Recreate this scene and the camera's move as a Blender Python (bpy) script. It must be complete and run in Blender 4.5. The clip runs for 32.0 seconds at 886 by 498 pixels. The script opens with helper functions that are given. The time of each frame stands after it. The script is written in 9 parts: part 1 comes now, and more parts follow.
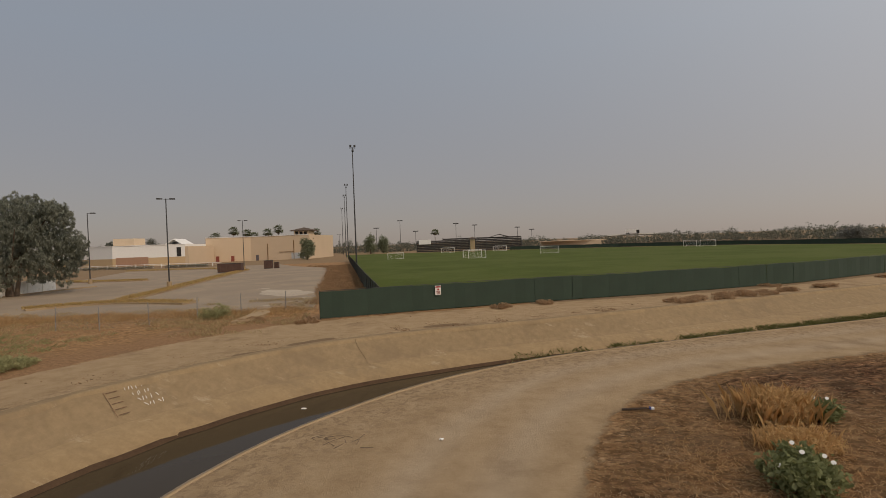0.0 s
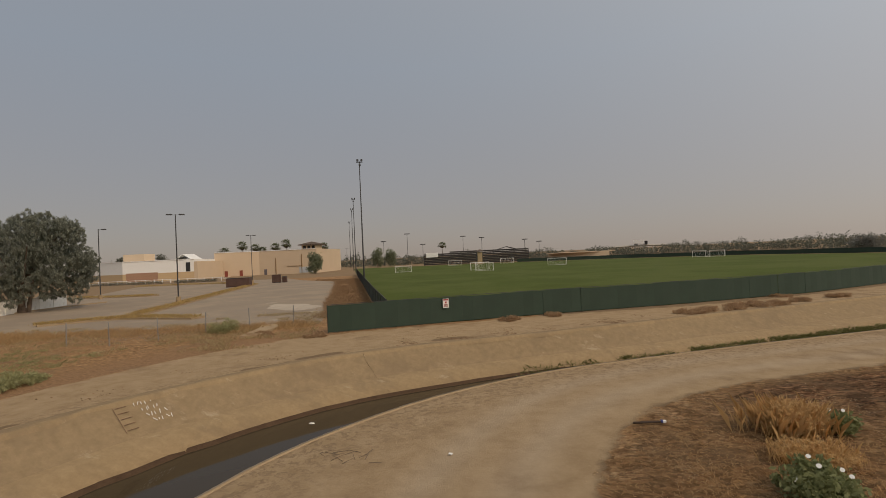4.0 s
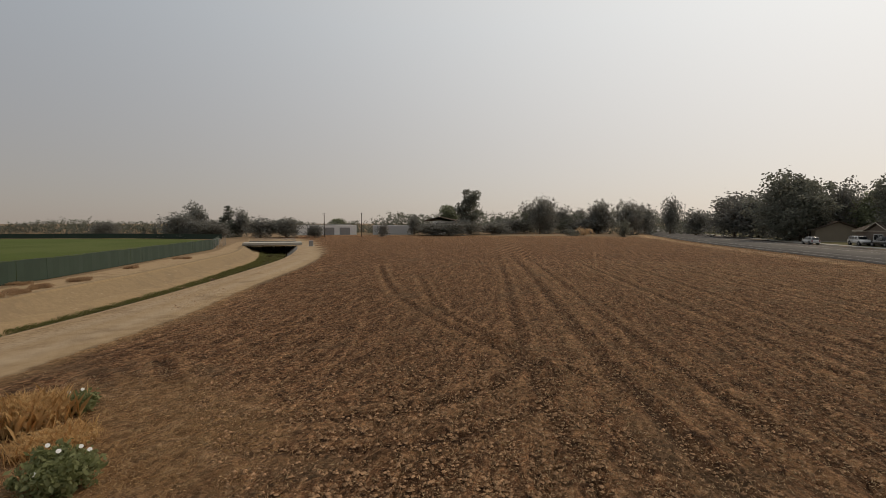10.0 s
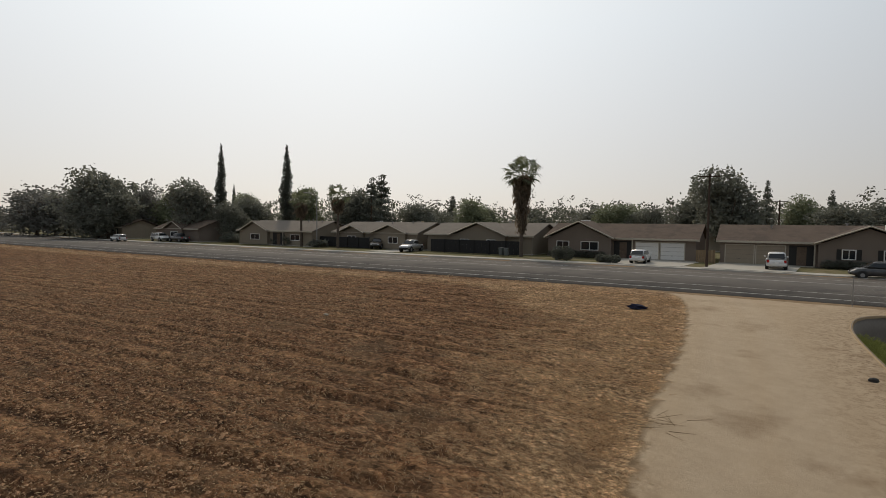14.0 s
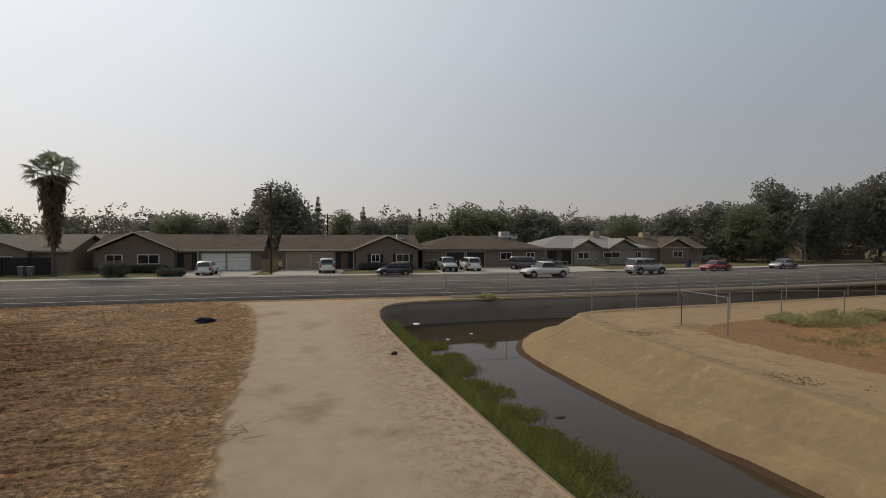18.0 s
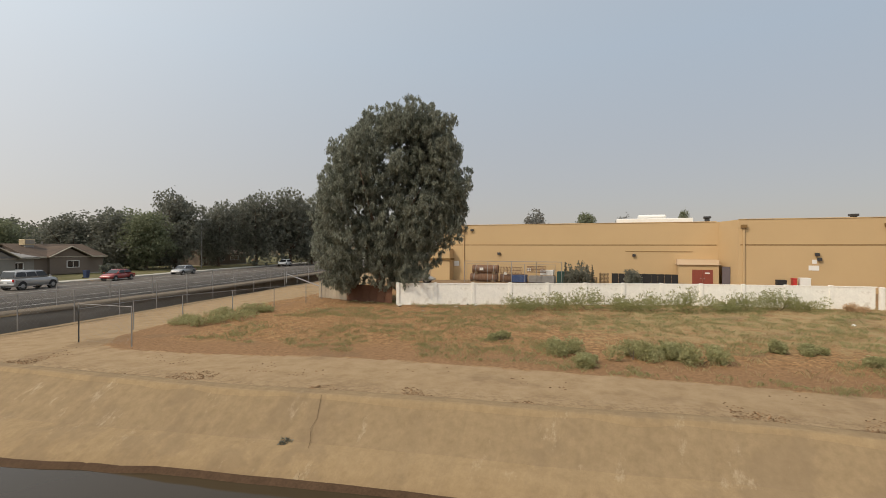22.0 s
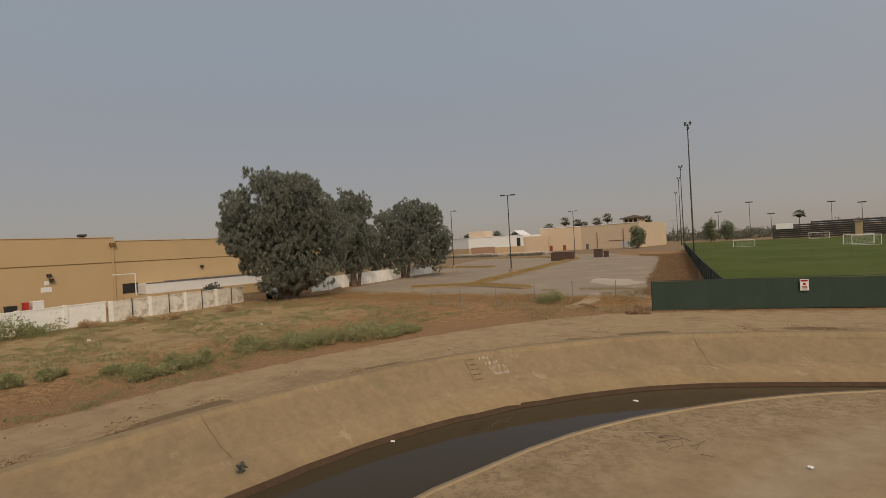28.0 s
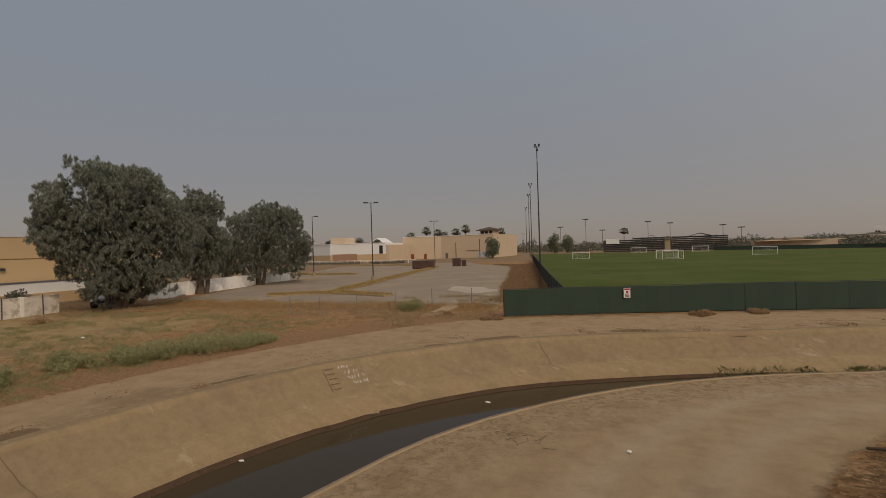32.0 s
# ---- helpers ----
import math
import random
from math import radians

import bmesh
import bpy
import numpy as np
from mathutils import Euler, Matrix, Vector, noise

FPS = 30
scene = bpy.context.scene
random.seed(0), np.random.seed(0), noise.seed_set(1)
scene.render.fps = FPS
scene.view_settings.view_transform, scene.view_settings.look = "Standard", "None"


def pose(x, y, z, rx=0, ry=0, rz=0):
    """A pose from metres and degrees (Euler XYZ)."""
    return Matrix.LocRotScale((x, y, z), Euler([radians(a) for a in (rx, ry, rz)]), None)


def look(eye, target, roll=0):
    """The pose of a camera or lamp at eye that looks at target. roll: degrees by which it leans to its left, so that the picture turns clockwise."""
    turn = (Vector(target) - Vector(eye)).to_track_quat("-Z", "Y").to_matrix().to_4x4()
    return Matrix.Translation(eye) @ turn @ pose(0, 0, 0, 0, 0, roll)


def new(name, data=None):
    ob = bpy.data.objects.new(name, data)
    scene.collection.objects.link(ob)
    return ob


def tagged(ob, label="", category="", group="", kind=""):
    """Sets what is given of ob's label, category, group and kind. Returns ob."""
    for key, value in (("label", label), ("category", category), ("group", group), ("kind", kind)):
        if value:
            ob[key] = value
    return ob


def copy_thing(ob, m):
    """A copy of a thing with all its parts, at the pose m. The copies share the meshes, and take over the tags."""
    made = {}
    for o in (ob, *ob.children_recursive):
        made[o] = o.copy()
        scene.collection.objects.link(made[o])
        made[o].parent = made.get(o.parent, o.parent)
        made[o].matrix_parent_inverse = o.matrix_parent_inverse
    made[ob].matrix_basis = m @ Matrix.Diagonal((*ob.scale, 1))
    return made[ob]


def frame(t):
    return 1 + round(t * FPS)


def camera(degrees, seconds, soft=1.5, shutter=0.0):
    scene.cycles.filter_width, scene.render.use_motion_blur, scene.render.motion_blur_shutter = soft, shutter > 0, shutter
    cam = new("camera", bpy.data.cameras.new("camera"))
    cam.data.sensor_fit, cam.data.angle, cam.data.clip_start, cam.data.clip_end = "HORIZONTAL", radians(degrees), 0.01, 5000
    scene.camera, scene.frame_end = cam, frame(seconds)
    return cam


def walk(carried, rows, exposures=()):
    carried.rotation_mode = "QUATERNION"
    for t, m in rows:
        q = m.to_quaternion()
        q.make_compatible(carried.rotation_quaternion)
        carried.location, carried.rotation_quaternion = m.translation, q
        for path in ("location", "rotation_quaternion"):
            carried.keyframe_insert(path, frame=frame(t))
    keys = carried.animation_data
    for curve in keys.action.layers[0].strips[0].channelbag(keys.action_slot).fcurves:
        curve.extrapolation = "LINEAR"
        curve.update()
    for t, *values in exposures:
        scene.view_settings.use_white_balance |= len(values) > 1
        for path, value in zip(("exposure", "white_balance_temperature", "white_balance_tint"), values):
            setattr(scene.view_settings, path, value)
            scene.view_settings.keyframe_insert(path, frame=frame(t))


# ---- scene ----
CAM_Z = 4.6
PATH = [
(0, -0.01, 89.22, 2.08), (0.5, 0.01, 90.86, 2.26), (1, 0.11, 90.19, 2.67), (1.5, 0.08, 89.49, 3.01), (2, -0.09, 91.39, 0.75),
(2.5, 0.48, 90.63, 2.19), (4.5, 0.82, 90.80, 2.61), (5, 0.83, 91.11, 2.43), (5.5, 0.44, 90.00, 2.92), (6, -4.99, 90.66, 2.41),
(6.5, -11.64, 89.75, 2.74), (7, -18.55, 89.83, 2.22), (7.5, -25.25, 89.95, 2.63), (8, -33.07, 88.34, 1.83), (8.5, -41.93, 87.46, 1.43),
(9, -51.58, 87.42, 1.23), (9.5, -62.16, 87.61, 0.91), (10, -72.88, 87.03, 0.06), (10.5, -85.09, 87.29, 2.22), (11, -95.96, 87.65, 0.15),
(11.5, -105.34, 87.04, 0.30), (12, -113.82, 87.95, -0.49), (12.5, -121.57, 87.39, -0.68), (13, -128.89, 86.59, 0.52), (13.5, -135.28, 87.27, -0.62),
(14, -141.65, 87.16, -0.65), (14.5, -147.38, 86.86, -0.29), (16.5, -170.32, 87.49, -0.77), (17, -176.42, 88.20, -1.00), (17.5, -183.51, 88.72, -0.39),
(18, -188.12, 88.70, -0.13), (18.5, -193.29, 88.97, -0.52), (19, -200.13, 89.60, -0.59), (19.5, -208.17, 89.28, -0.37), (20, -216.27, 89.69, -0.21),
(20.5, -224.27, 90.65, -0.19), (21, -231.54, 90.23, 0.15), (21.5, -239.90, 89.84, 0.30), (22, -249.29, 89.71, -0.08), (22.5, -258.58, 90.43, -0.14),
(23, -267.31, 91.04, 0.16), (23.5, -274.94, 90.67, 1.24), (24, -282.27, 90.62, 0.81), (24.5, -289.35, 89.68, 1.50), (25, -294.96, 89.11, 0.85),
(25.5, -300.27, 89.56, 0.34), (26, -304.72, 89.65, -0.05), (26.5, -310.19, 89.97, 0.55), (28.5, -326.71, 89.63, 2.48), (29, -328.94, 90.15, 0.93),
(29.5, -331.71, 91.58, 0.86), (30, -334.11, 91.88, 1.48), (30.5, -336.45, 90.89, 1.97), (31, -339.15, 90.67, 2.06), (31.5, -340.86, 90.32, 2.67),
(32, -339.39, 89.84, 1.82),
]
cam = camera(82.5, 32.0, soft=0.6)
walk(cam, [(t, pose(0, 0, CAM_Z, rx, roll, yaw)) for t, yaw, rx, roll in PATH],
     exposures=[(0.0, 0.02, 6970, 15), (2.0, 0.07, 7040, 14), (5.0, 0.04, 7000, 14), (8.0, 0.0, 7060, 15), (10.0, 0.0, 6940, 12), (13.0, 0.0, 6660, 10), (14.0, 0.06, 6540, 10), (17.0, 0.01, 6500, 11), (18.0, 0.02, 6500, 11), (19.0, 0.12, 6530, 10), (20.0, 0.16, 6540, 10),
                (21.2, 0.45, 6580, 9), (22.2, 0.71, 6720, 10), (23.0, 0.39, 6830, 10), (24.0, 0.03, 7090, 12), (25.0, -0.19, 7180, 14), (26.0, 0.0, 7040, 13), (28.5, 0.1, 6990, 13), (29.0, -0.05, 6990, 13), (30.0, -0.26, 7000, 14), (31.0, -0.2, 7000, 15), (32.0, -0.2, 7000, 15)])

# ---- world, sun ----
SUN_AZ, SUN_EL = 128.0, 42.0
world = bpy.data.worlds.new("hazy_sky")
scene.world = world
world.use_nodes = True
wn, wl = world.node_tree.nodes, world.node_tree.links
wn.clear()
w_out, w_bg, w_sky = wn.new("ShaderNodeOutputWorld"), wn.new("ShaderNodeBackground"), wn.new("ShaderNodeTexSky")
w_sky.sky_type = "NISHITA"
w_sky.sun_disc = False
w_sky.sun_elevation, w_sky.sun_rotation = radians(SUN_EL), radians(SUN_AZ)
GLOW_WIDTH = radians(60)
GLOW_HIGH = (0.90, 0.925, 0.92)
HAZE_LOW, HAZE_HIGH, HAZE_SUN = (0.238, 0.212, 0.192), (0.208, 0.248, 0.296), (0.90, 0.83, 0.755)
w_sky.air_density, w_sky.dust_density, w_sky.ozone_density, w_sky.altitude = 1.0, 1.0, 1.0, 80


def wmath(op, a, b=0.0, clamp=False):
    return maths(world.node_tree, op, a, b, clamp)


def maths(nt, op, a, b=0.0, clamp=False):
    m = nt.nodes.new("ShaderNodeMath")
    m.operation, m.use_clamp = op, clamp
    for sock, v in ((m.inputs[0], a), (m.inputs[1], b)):
        if isinstance(v, (int, float)):
            sock.default_value = v
        else:
            nt.links.new(v, sock)
    return m.outputs[0]


def mixc(nt, fac, a, b, blend="MIX"):
    m = nt.nodes.new("ShaderNodeMix")
    m.data_type, m.blend_type = "RGBA", blend
    for sock, v in ((m.inputs[0], fac), (m.inputs[6], a), (m.inputs[7], b)):
        if isinstance(v, (int, float)):
            sock.default_value = v
        elif isinstance(v, tuple):
            sock.default_value = (*v, 1)
        else:
            nt.links.new(v, sock)
    return m.outputs[2]


# smoke haze over the clear sky: grey-brown at the horizon, bluer above, a wide pale glow round the sun
s_az, s_el = radians(SUN_AZ), radians(SUN_EL)
SUN_DIR = (math.sin(s_az) * math.cos(s_el), math.cos(s_az) * math.cos(s_el), math.sin(s_el))
w_tc, w_dot, w_sep = wn.new("ShaderNodeTexCoord"), wn.new("ShaderNodeVectorMath"), wn.new("ShaderNodeSeparateXYZ")
w_dot.operation = "DOT_PRODUCT"
w_dot.inputs[1].default_value = SUN_DIR
wl.new(w_tc.outputs["Generated"], w_dot.inputs[0])
wl.new(w_tc.outputs["Generated"], w_sep.inputs[0])
angle = wmath("ARCCOSINE", wmath("MINIMUM", w_dot.outputs["Value"], 0.9999))
glow = wmath("EXPONENT", wmath("MULTIPLY", wmath("POWER", wmath("DIVIDE", angle, GLOW_WIDTH), 2.0), -1.0))
height = wmath("POWER", wmath("MAXIMUM", w_sep.outputs["Z"], 0.0), 0.75)
haze = mixc(world.node_tree, wmath("MULTIPLY", height, 2.2, True), HAZE_LOW, HAZE_HIGH)
haze = mixc(world.node_tree, glow, haze, mixc(world.node_tree, wmath("MULTIPLY", height, 2.2, True), HAZE_SUN, GLOW_HIGH))
w_scale = wn.new("ShaderNodeVectorMath")
w_scale.operation = "SCALE"
w_scale.inputs["Scale"].default_value = 0.010
wl.new(w_sky.outputs[0], w_scale.inputs[0])
w_add = wn.new("ShaderNodeVectorMath")
wl.new(w_scale.outputs[0], w_add.inputs[0])
wl.new(haze, w_add.inputs[1])
w_bg.inputs["Strength"].default_value = 1.0
wl.new(w_add.outputs[0], w_bg.inputs["Color"])
wl.new(w_bg.outputs[0], w_out.inputs["Surface"])

sun = new("sun", bpy.data.lights.new("sun", "SUN"))
sun.data.energy, sun.data.angle, sun.data.color = 1.3, radians(3.0), (1.0, 0.845, 0.655)
sun.matrix_world = look((0, 0, 80), Vector((0, 0, 80)) - Vector(SUN_DIR))


# ---- materials ----
def node_mat(name):
    m = bpy.data.materials.new(name)
    m.use_nodes = True
    nt = m.node_tree
    return m, nt, nt.nodes["Principled BSDF"]


def noise_node(nt, scale, detail=4.0, rough=0.6, coords="Object", stretch=None, distort=0.0):
    tc = nt.nodes.new("ShaderNodeTexCoord")
    n = nt.nodes.new("ShaderNodeTexNoise")
    n.inputs["Scale"].default_value, n.inputs["Detail"].default_value, n.inputs["Roughness"].default_value = scale, detail, rough
    n.inputs["Distortion"].default_value = distort
    if stretch:
        mp = nt.nodes.new("ShaderNodeMapping")
        mp.inputs["Scale"].default_value = stretch[:3]
        if len(stretch) > 3:
            mp.inputs["Rotation"].default_value = (0, 0, radians(stretch[3]))
        nt.links.new(tc.outputs[coords], mp.inputs["Vector"])
        nt.links.new(mp.outputs["Vector"], n.inputs["Vector"])
    else:
        nt.links.new(tc.outputs[coords], n.inputs["Vector"])
    return n.outputs["Fac"]


def ramp(nt, fac, stops):
    r = nt.nodes.new("ShaderNodeValToRGB")
    el = r.color_ramp.elements
    while len(el) < len(stops):
        el.new(0.5)
    for e, (p, c) in zip(el, stops):
        e.position = p
        e.color = (*c, 1) if len(c) == 3 else c
    nt.links.new(fac, r.inputs["Fac"])
    return r.outputs["Color"]


def bump(nt, bsdf, height, strength, dist=0.02):
    b = nt.nodes.new("ShaderNodeBump")
    b.inputs["Strength"].default_value, b.inputs["Distance"].default_value = strength, dist
    nt.links.new(height, b.inputs["Height"])
    nt.links.new(b.outputs["Normal"], bsdf.inputs["Normal"])


def surface(name, col, rough=0.7, vary=0.25, scale=3.0, fine=40.0, bumps=0.2, metal=0.0, stain=None, per_object=0.0, island=0.0):
    """A painted or natural surface: colour varied at two scales, fine relief, optional stains of another colour."""
    m, nt, b = node_mat(name)
    big, small = noise_node(nt, scale), noise_node(nt, fine, 3.0)
    lo, hi = tuple(c * (1 - vary) for c in col), tuple(min(1, c * (1 + vary)) for c in col)
    c = ramp(nt, big, [(0.3, lo), (0.7, hi)])
    c = mixc(nt, 0.5, c, ramp(nt, small, [(0.3, lo), (0.7, hi)]))
    if stain:
        s = noise_node(nt, stain[1], 5.0, 0.65)
        c = mixc(nt, maths(nt, "MULTIPLY", ramp(nt, s, [(stain[2], (0, 0, 0)), (stain[2] + 0.12, (1, 1, 1))]), stain[3]), c, stain[0])
    if per_object or island:
        info = nt.nodes.new("ShaderNodeObjectInfo" if per_object else "ShaderNodeNewGeometry")
        f = info.outputs["Random" if per_object else "Random Per Island"]
        k = per_object or island
        hsv = nt.nodes.new("ShaderNodeHueSaturation")
        nt.links.new(maths(nt, "ADD", maths(nt, "MULTIPLY", f, 2 * k), 1 - k), hsv.inputs["Value"])
        nt.links.new(c, hsv.inputs["Color"])
        c = hsv.outputs["Color"]
    nt.links.new(c, b.inputs["Base Color"])
    b.inputs["Roughness"].default_value, b.inputs["Metallic"].default_value = rough, metal
    if rough > 0.85:
        b.inputs["Specular IOR Level"].default_value = 0.12
    if bumps:
        bump(nt, b, small, bumps)
    return m


def leaf_mat(name, dark, light, dry=None):
    m, nt, b = node_mat(name)
    geo = nt.nodes.new("ShaderNodeNewGeometry")
    big = noise_node(nt, 0.35, 3.0)
    c = ramp(nt, geo.outputs["Random Per Island"], [(0.0, dark), (0.55, tuple((a + d) / 2 for a, d in zip(dark, light))), (1.0, light)])
    c = mixc(nt, maths(nt, "MULTIPLY", big, 0.5), c, dry or tuple(x * 0.85 for x in dark))
    nt.links.new(c, b.inputs["Base Color"])
    b.inputs["Roughness"].default_value = 0.6
    b.inputs["Specular IOR Level"].default_value = 0.25
    tr = nt.nodes.new("ShaderNodeBsdfTranslucent")
    nt.links.new(c, tr.inputs["Color"])
    mix = nt.nodes.new("ShaderNodeMixShader")
    mix.inputs[0].default_value = 0.5
    nt.links.new(b.outputs[0], mix.inputs[1])
    nt.links.new(tr.outputs[0], mix.inputs[2])
    nt.links.new(mix.outputs[0], nt.nodes["Material Output"].inputs["Surface"])
    return m


def attr(nt, name):
    a = nt.nodes.new("ShaderNodeAttribute")
    a.attribute_name = name
    s = nt.nodes.new("ShaderNodeSeparateColor")
    nt.links.new(a.outputs["Color"], s.inputs[0])
    return s.outputs


def cells(nt, scale, stretch):
    """Broken lumps: a random value for each, and the distance from its middle."""
    tc, mp, v = nt.nodes.new("ShaderNodeTexCoord"), nt.nodes.new("ShaderNodeMapping"), nt.nodes.new("ShaderNodeTexVoronoi")
    mp.inputs["Scale"].default_value, mp.inputs["Rotation"].default_value = stretch[:3], (0, 0, radians(stretch[3]))
    v.voronoi_dimensions, v.inputs["Scale"].default_value = "2D", scale
    nt.links.new(tc.outputs["Object"], mp.inputs["Vector"])
    nt.links.new(mp.outputs[0], v.inputs["Vector"])
    s = nt.nodes.new("ShaderNodeSeparateColor")
    nt.links.new(v.outputs["Color"], s.inputs[0])
    return s.outputs[0], v.outputs["Distance"]


def tone(nt, value):
    c = nt.nodes.new("ShaderNodeCombineColor")
    for k in range(3):
        nt.links.new(value, c.inputs[k])
    return c.outputs[0]


def ground_material():
    """Dry earth: dusty track, tilled soil, straw, weedy red soil, each where its mask lies, with ragged borders."""
    m, nt, b = node_mat("dry_earth")
    k = attr(nt, "cover")
    k2 = attr(nt, "cover_b")
    rag = maths(nt, "SUBTRACT", noise_node(nt, 0.9, 6.0, 0.7), 0.5)

    def mask(s, amount=0.7, sharp=6.0):
        v = maths(nt, "ADD", s, maths(nt, "MULTIPLY", rag, amount))
        return maths(nt, "ADD", maths(nt, "MULTIPLY", maths(nt, "SUBTRACT", v, 0.5), sharp), 0.5, True)

    n_big, n_mid, n_fine = noise_node(nt, 0.12, 4.0), noise_node(nt, 1.3, 6.0, 0.65), noise_node(nt, 14.0, 4.0, 0.7)
    grit = noise_node(nt, 45.0, 3.0, 0.7)
    base = mixc(nt, n_fine, ramp(nt, n_mid, [(0.3, (0.20, 0.135, 0.078)), (0.7, (0.29, 0.20, 0.115))]), (0.23, 0.155, 0.09))
    dust = mixc(nt, maths(nt, "MULTIPLY", n_fine, 0.5), ramp(nt, n_mid, [(0.3, (0.305, 0.208, 0.114)), (0.52, (0.395, 0.28, 0.162)), (0.75, (0.465, 0.34, 0.205))]), (0.29, 0.20, 0.118))
    clod = noise_node(nt, 6.0, 6.0, 0.8)
    furrow = noise_node(nt, 1.6, 5.0, 0.7, stretch=(0.28, 1.7, 1.0, -7))
    crumb = noise_node(nt, 22.0, 5.0, 0.75)
    lump = noise_node(nt, 3.2, 5.0, 0.75, stretch=(0.8, 1.2, 1.0, -7))
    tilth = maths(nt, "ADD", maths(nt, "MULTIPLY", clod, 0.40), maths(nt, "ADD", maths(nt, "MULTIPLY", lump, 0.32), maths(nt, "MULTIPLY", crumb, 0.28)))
    # Clod relief shaded in the colour: dark gaps, pale lit crowns.
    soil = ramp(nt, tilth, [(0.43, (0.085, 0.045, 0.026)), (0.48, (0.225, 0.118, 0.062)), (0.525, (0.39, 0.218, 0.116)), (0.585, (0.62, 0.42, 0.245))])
    soil = mixc(nt, maths(nt, "MULTIPLY", n_big, 0.2), soil, (0.22, 0.112, 0.058))
    lump_a, edge_a = cells(nt, 8.5, (1.0, 1.35, 1.0, -7))
    lump_b, edge_b = cells(nt, 3.4, (0.75, 1.25, 1.0, -7))
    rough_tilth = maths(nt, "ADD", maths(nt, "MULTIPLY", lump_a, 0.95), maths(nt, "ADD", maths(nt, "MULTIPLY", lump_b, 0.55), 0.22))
    k3 = attr(nt, "cover_c")
    k4 = attr(nt, "cover_d")
    # Furrow troughs darkened, their shade put into the soil colour.
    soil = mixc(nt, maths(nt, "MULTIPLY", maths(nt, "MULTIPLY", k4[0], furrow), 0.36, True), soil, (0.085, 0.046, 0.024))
    tc, turn, pull = nt.nodes.new("ShaderNodeTexCoord"), nt.nodes.new("ShaderNodeMapping"), nt.nodes.new("ShaderNodeMapping")
    turn.inputs["Rotation"].default_value = (0, 0, radians(-10))
    pull.inputs["Scale"].default_value = (0.34, 2.9, 1.0)
    nt.links.new(tc.outputs["Object"], turn.inputs["Vector"])
    nt.links.new(turn.outputs[0], pull.inputs["Vector"])
    tine = nt.nodes.new("ShaderNodeTexNoise")
    tine.inputs["Scale"].default_value, tine.inputs["Detail"].default_value, tine.inputs["Roughness"].default_value = 1.0, 6.0, 0.75
    nt.links.new(pull.outputs[0], tine.inputs["Vector"])
    # Tine rows drawn by colour alone: pale crests, dark scratches.
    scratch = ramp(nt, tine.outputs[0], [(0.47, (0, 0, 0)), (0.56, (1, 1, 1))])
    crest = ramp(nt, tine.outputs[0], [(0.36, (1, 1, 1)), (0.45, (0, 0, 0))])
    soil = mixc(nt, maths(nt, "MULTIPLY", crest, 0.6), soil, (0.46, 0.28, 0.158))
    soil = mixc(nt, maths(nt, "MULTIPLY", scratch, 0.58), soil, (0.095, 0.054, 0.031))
    bits = ramp(nt, noise_node(nt, 9.0, 6.0, 0.85, stretch=(0.6, 1.8, 1.0, -7)), [(0.55, (0, 0, 0)), (0.60, (1, 1, 1))])
    soil = mixc(nt, maths(nt, "MULTIPLY", bits, maths(nt, "ADD", maths(nt, "MULTIPLY", k4[1], 0.6), 0.19)), soil, (0.58, 0.42, 0.25))
    # Disturbed soil and rut shading in one colour: pale ridges, dark grooves.
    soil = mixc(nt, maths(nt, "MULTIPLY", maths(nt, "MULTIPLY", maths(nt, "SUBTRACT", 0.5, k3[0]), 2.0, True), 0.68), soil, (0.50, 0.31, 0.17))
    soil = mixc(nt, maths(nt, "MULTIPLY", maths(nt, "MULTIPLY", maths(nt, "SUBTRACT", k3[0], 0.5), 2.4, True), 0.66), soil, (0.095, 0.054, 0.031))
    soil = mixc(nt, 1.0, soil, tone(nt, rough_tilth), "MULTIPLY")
    soil = mixc(nt, 1.0, soil, (1.0, 0.93, 0.85), "MULTIPLY")
    straw_n = noise_node(nt, 6.5, 6.0, 0.8, stretch=(1.0, 1.35, 1.0, 8))
    straw = ramp(nt, straw_n, [(0.40, (0.185, 0.112, 0.064)), (0.50, (0.53, 0.335, 0.178)), (0.60, (0.84, 0.61, 0.36))])
    thatch = ramp(nt, noise_node(nt, 0.55, 5.0, 0.7, distort=0.4), [(0.42, (0, 0, 0)), (0.58, (1, 1, 1))])
    # Straw takes the same painted clod shading and row colours.
    straw = mixc(nt, maths(nt, "MULTIPLY", thatch, 0.5), straw, ramp(nt, tilth, [(0.44, (0.115, 0.060, 0.032)), (0.50, (0.33, 0.188, 0.098)), (0.57, (0.58, 0.37, 0.20))]))
    straw = mixc(nt, maths(nt, "MULTIPLY", crest, 0.2), straw, (0.66, 0.44, 0.235))
    straw = mixc(nt, maths(nt, "MULTIPLY", scratch, 0.2), straw, (0.10, 0.060, 0.035))
    straw = mixc(nt, 1.0, straw, tone(nt, maths(nt, "ADD", maths(nt, "MULTIPLY", rough_tilth, 0.9), 0.28)), "MULTIPLY")
    dust = mixc(nt, maths(nt, "MULTIPLY", k3[1], 0.6), dust, mixc(nt, n_mid, (0.43, 0.345, 0.245), (0.50, 0.41, 0.31)))
    foot = ramp(nt, noise_node(nt, 4.2, 5.0, 0.75, distort=0.6), [(0.40, (1, 1, 1)), (0.53, (0, 0, 0))])
    dust = mixc(nt, maths(nt, "MULTIPLY", maths(nt, "MULTIPLY", k3[2], foot), 0.75), dust, (0.21, 0.142, 0.085))
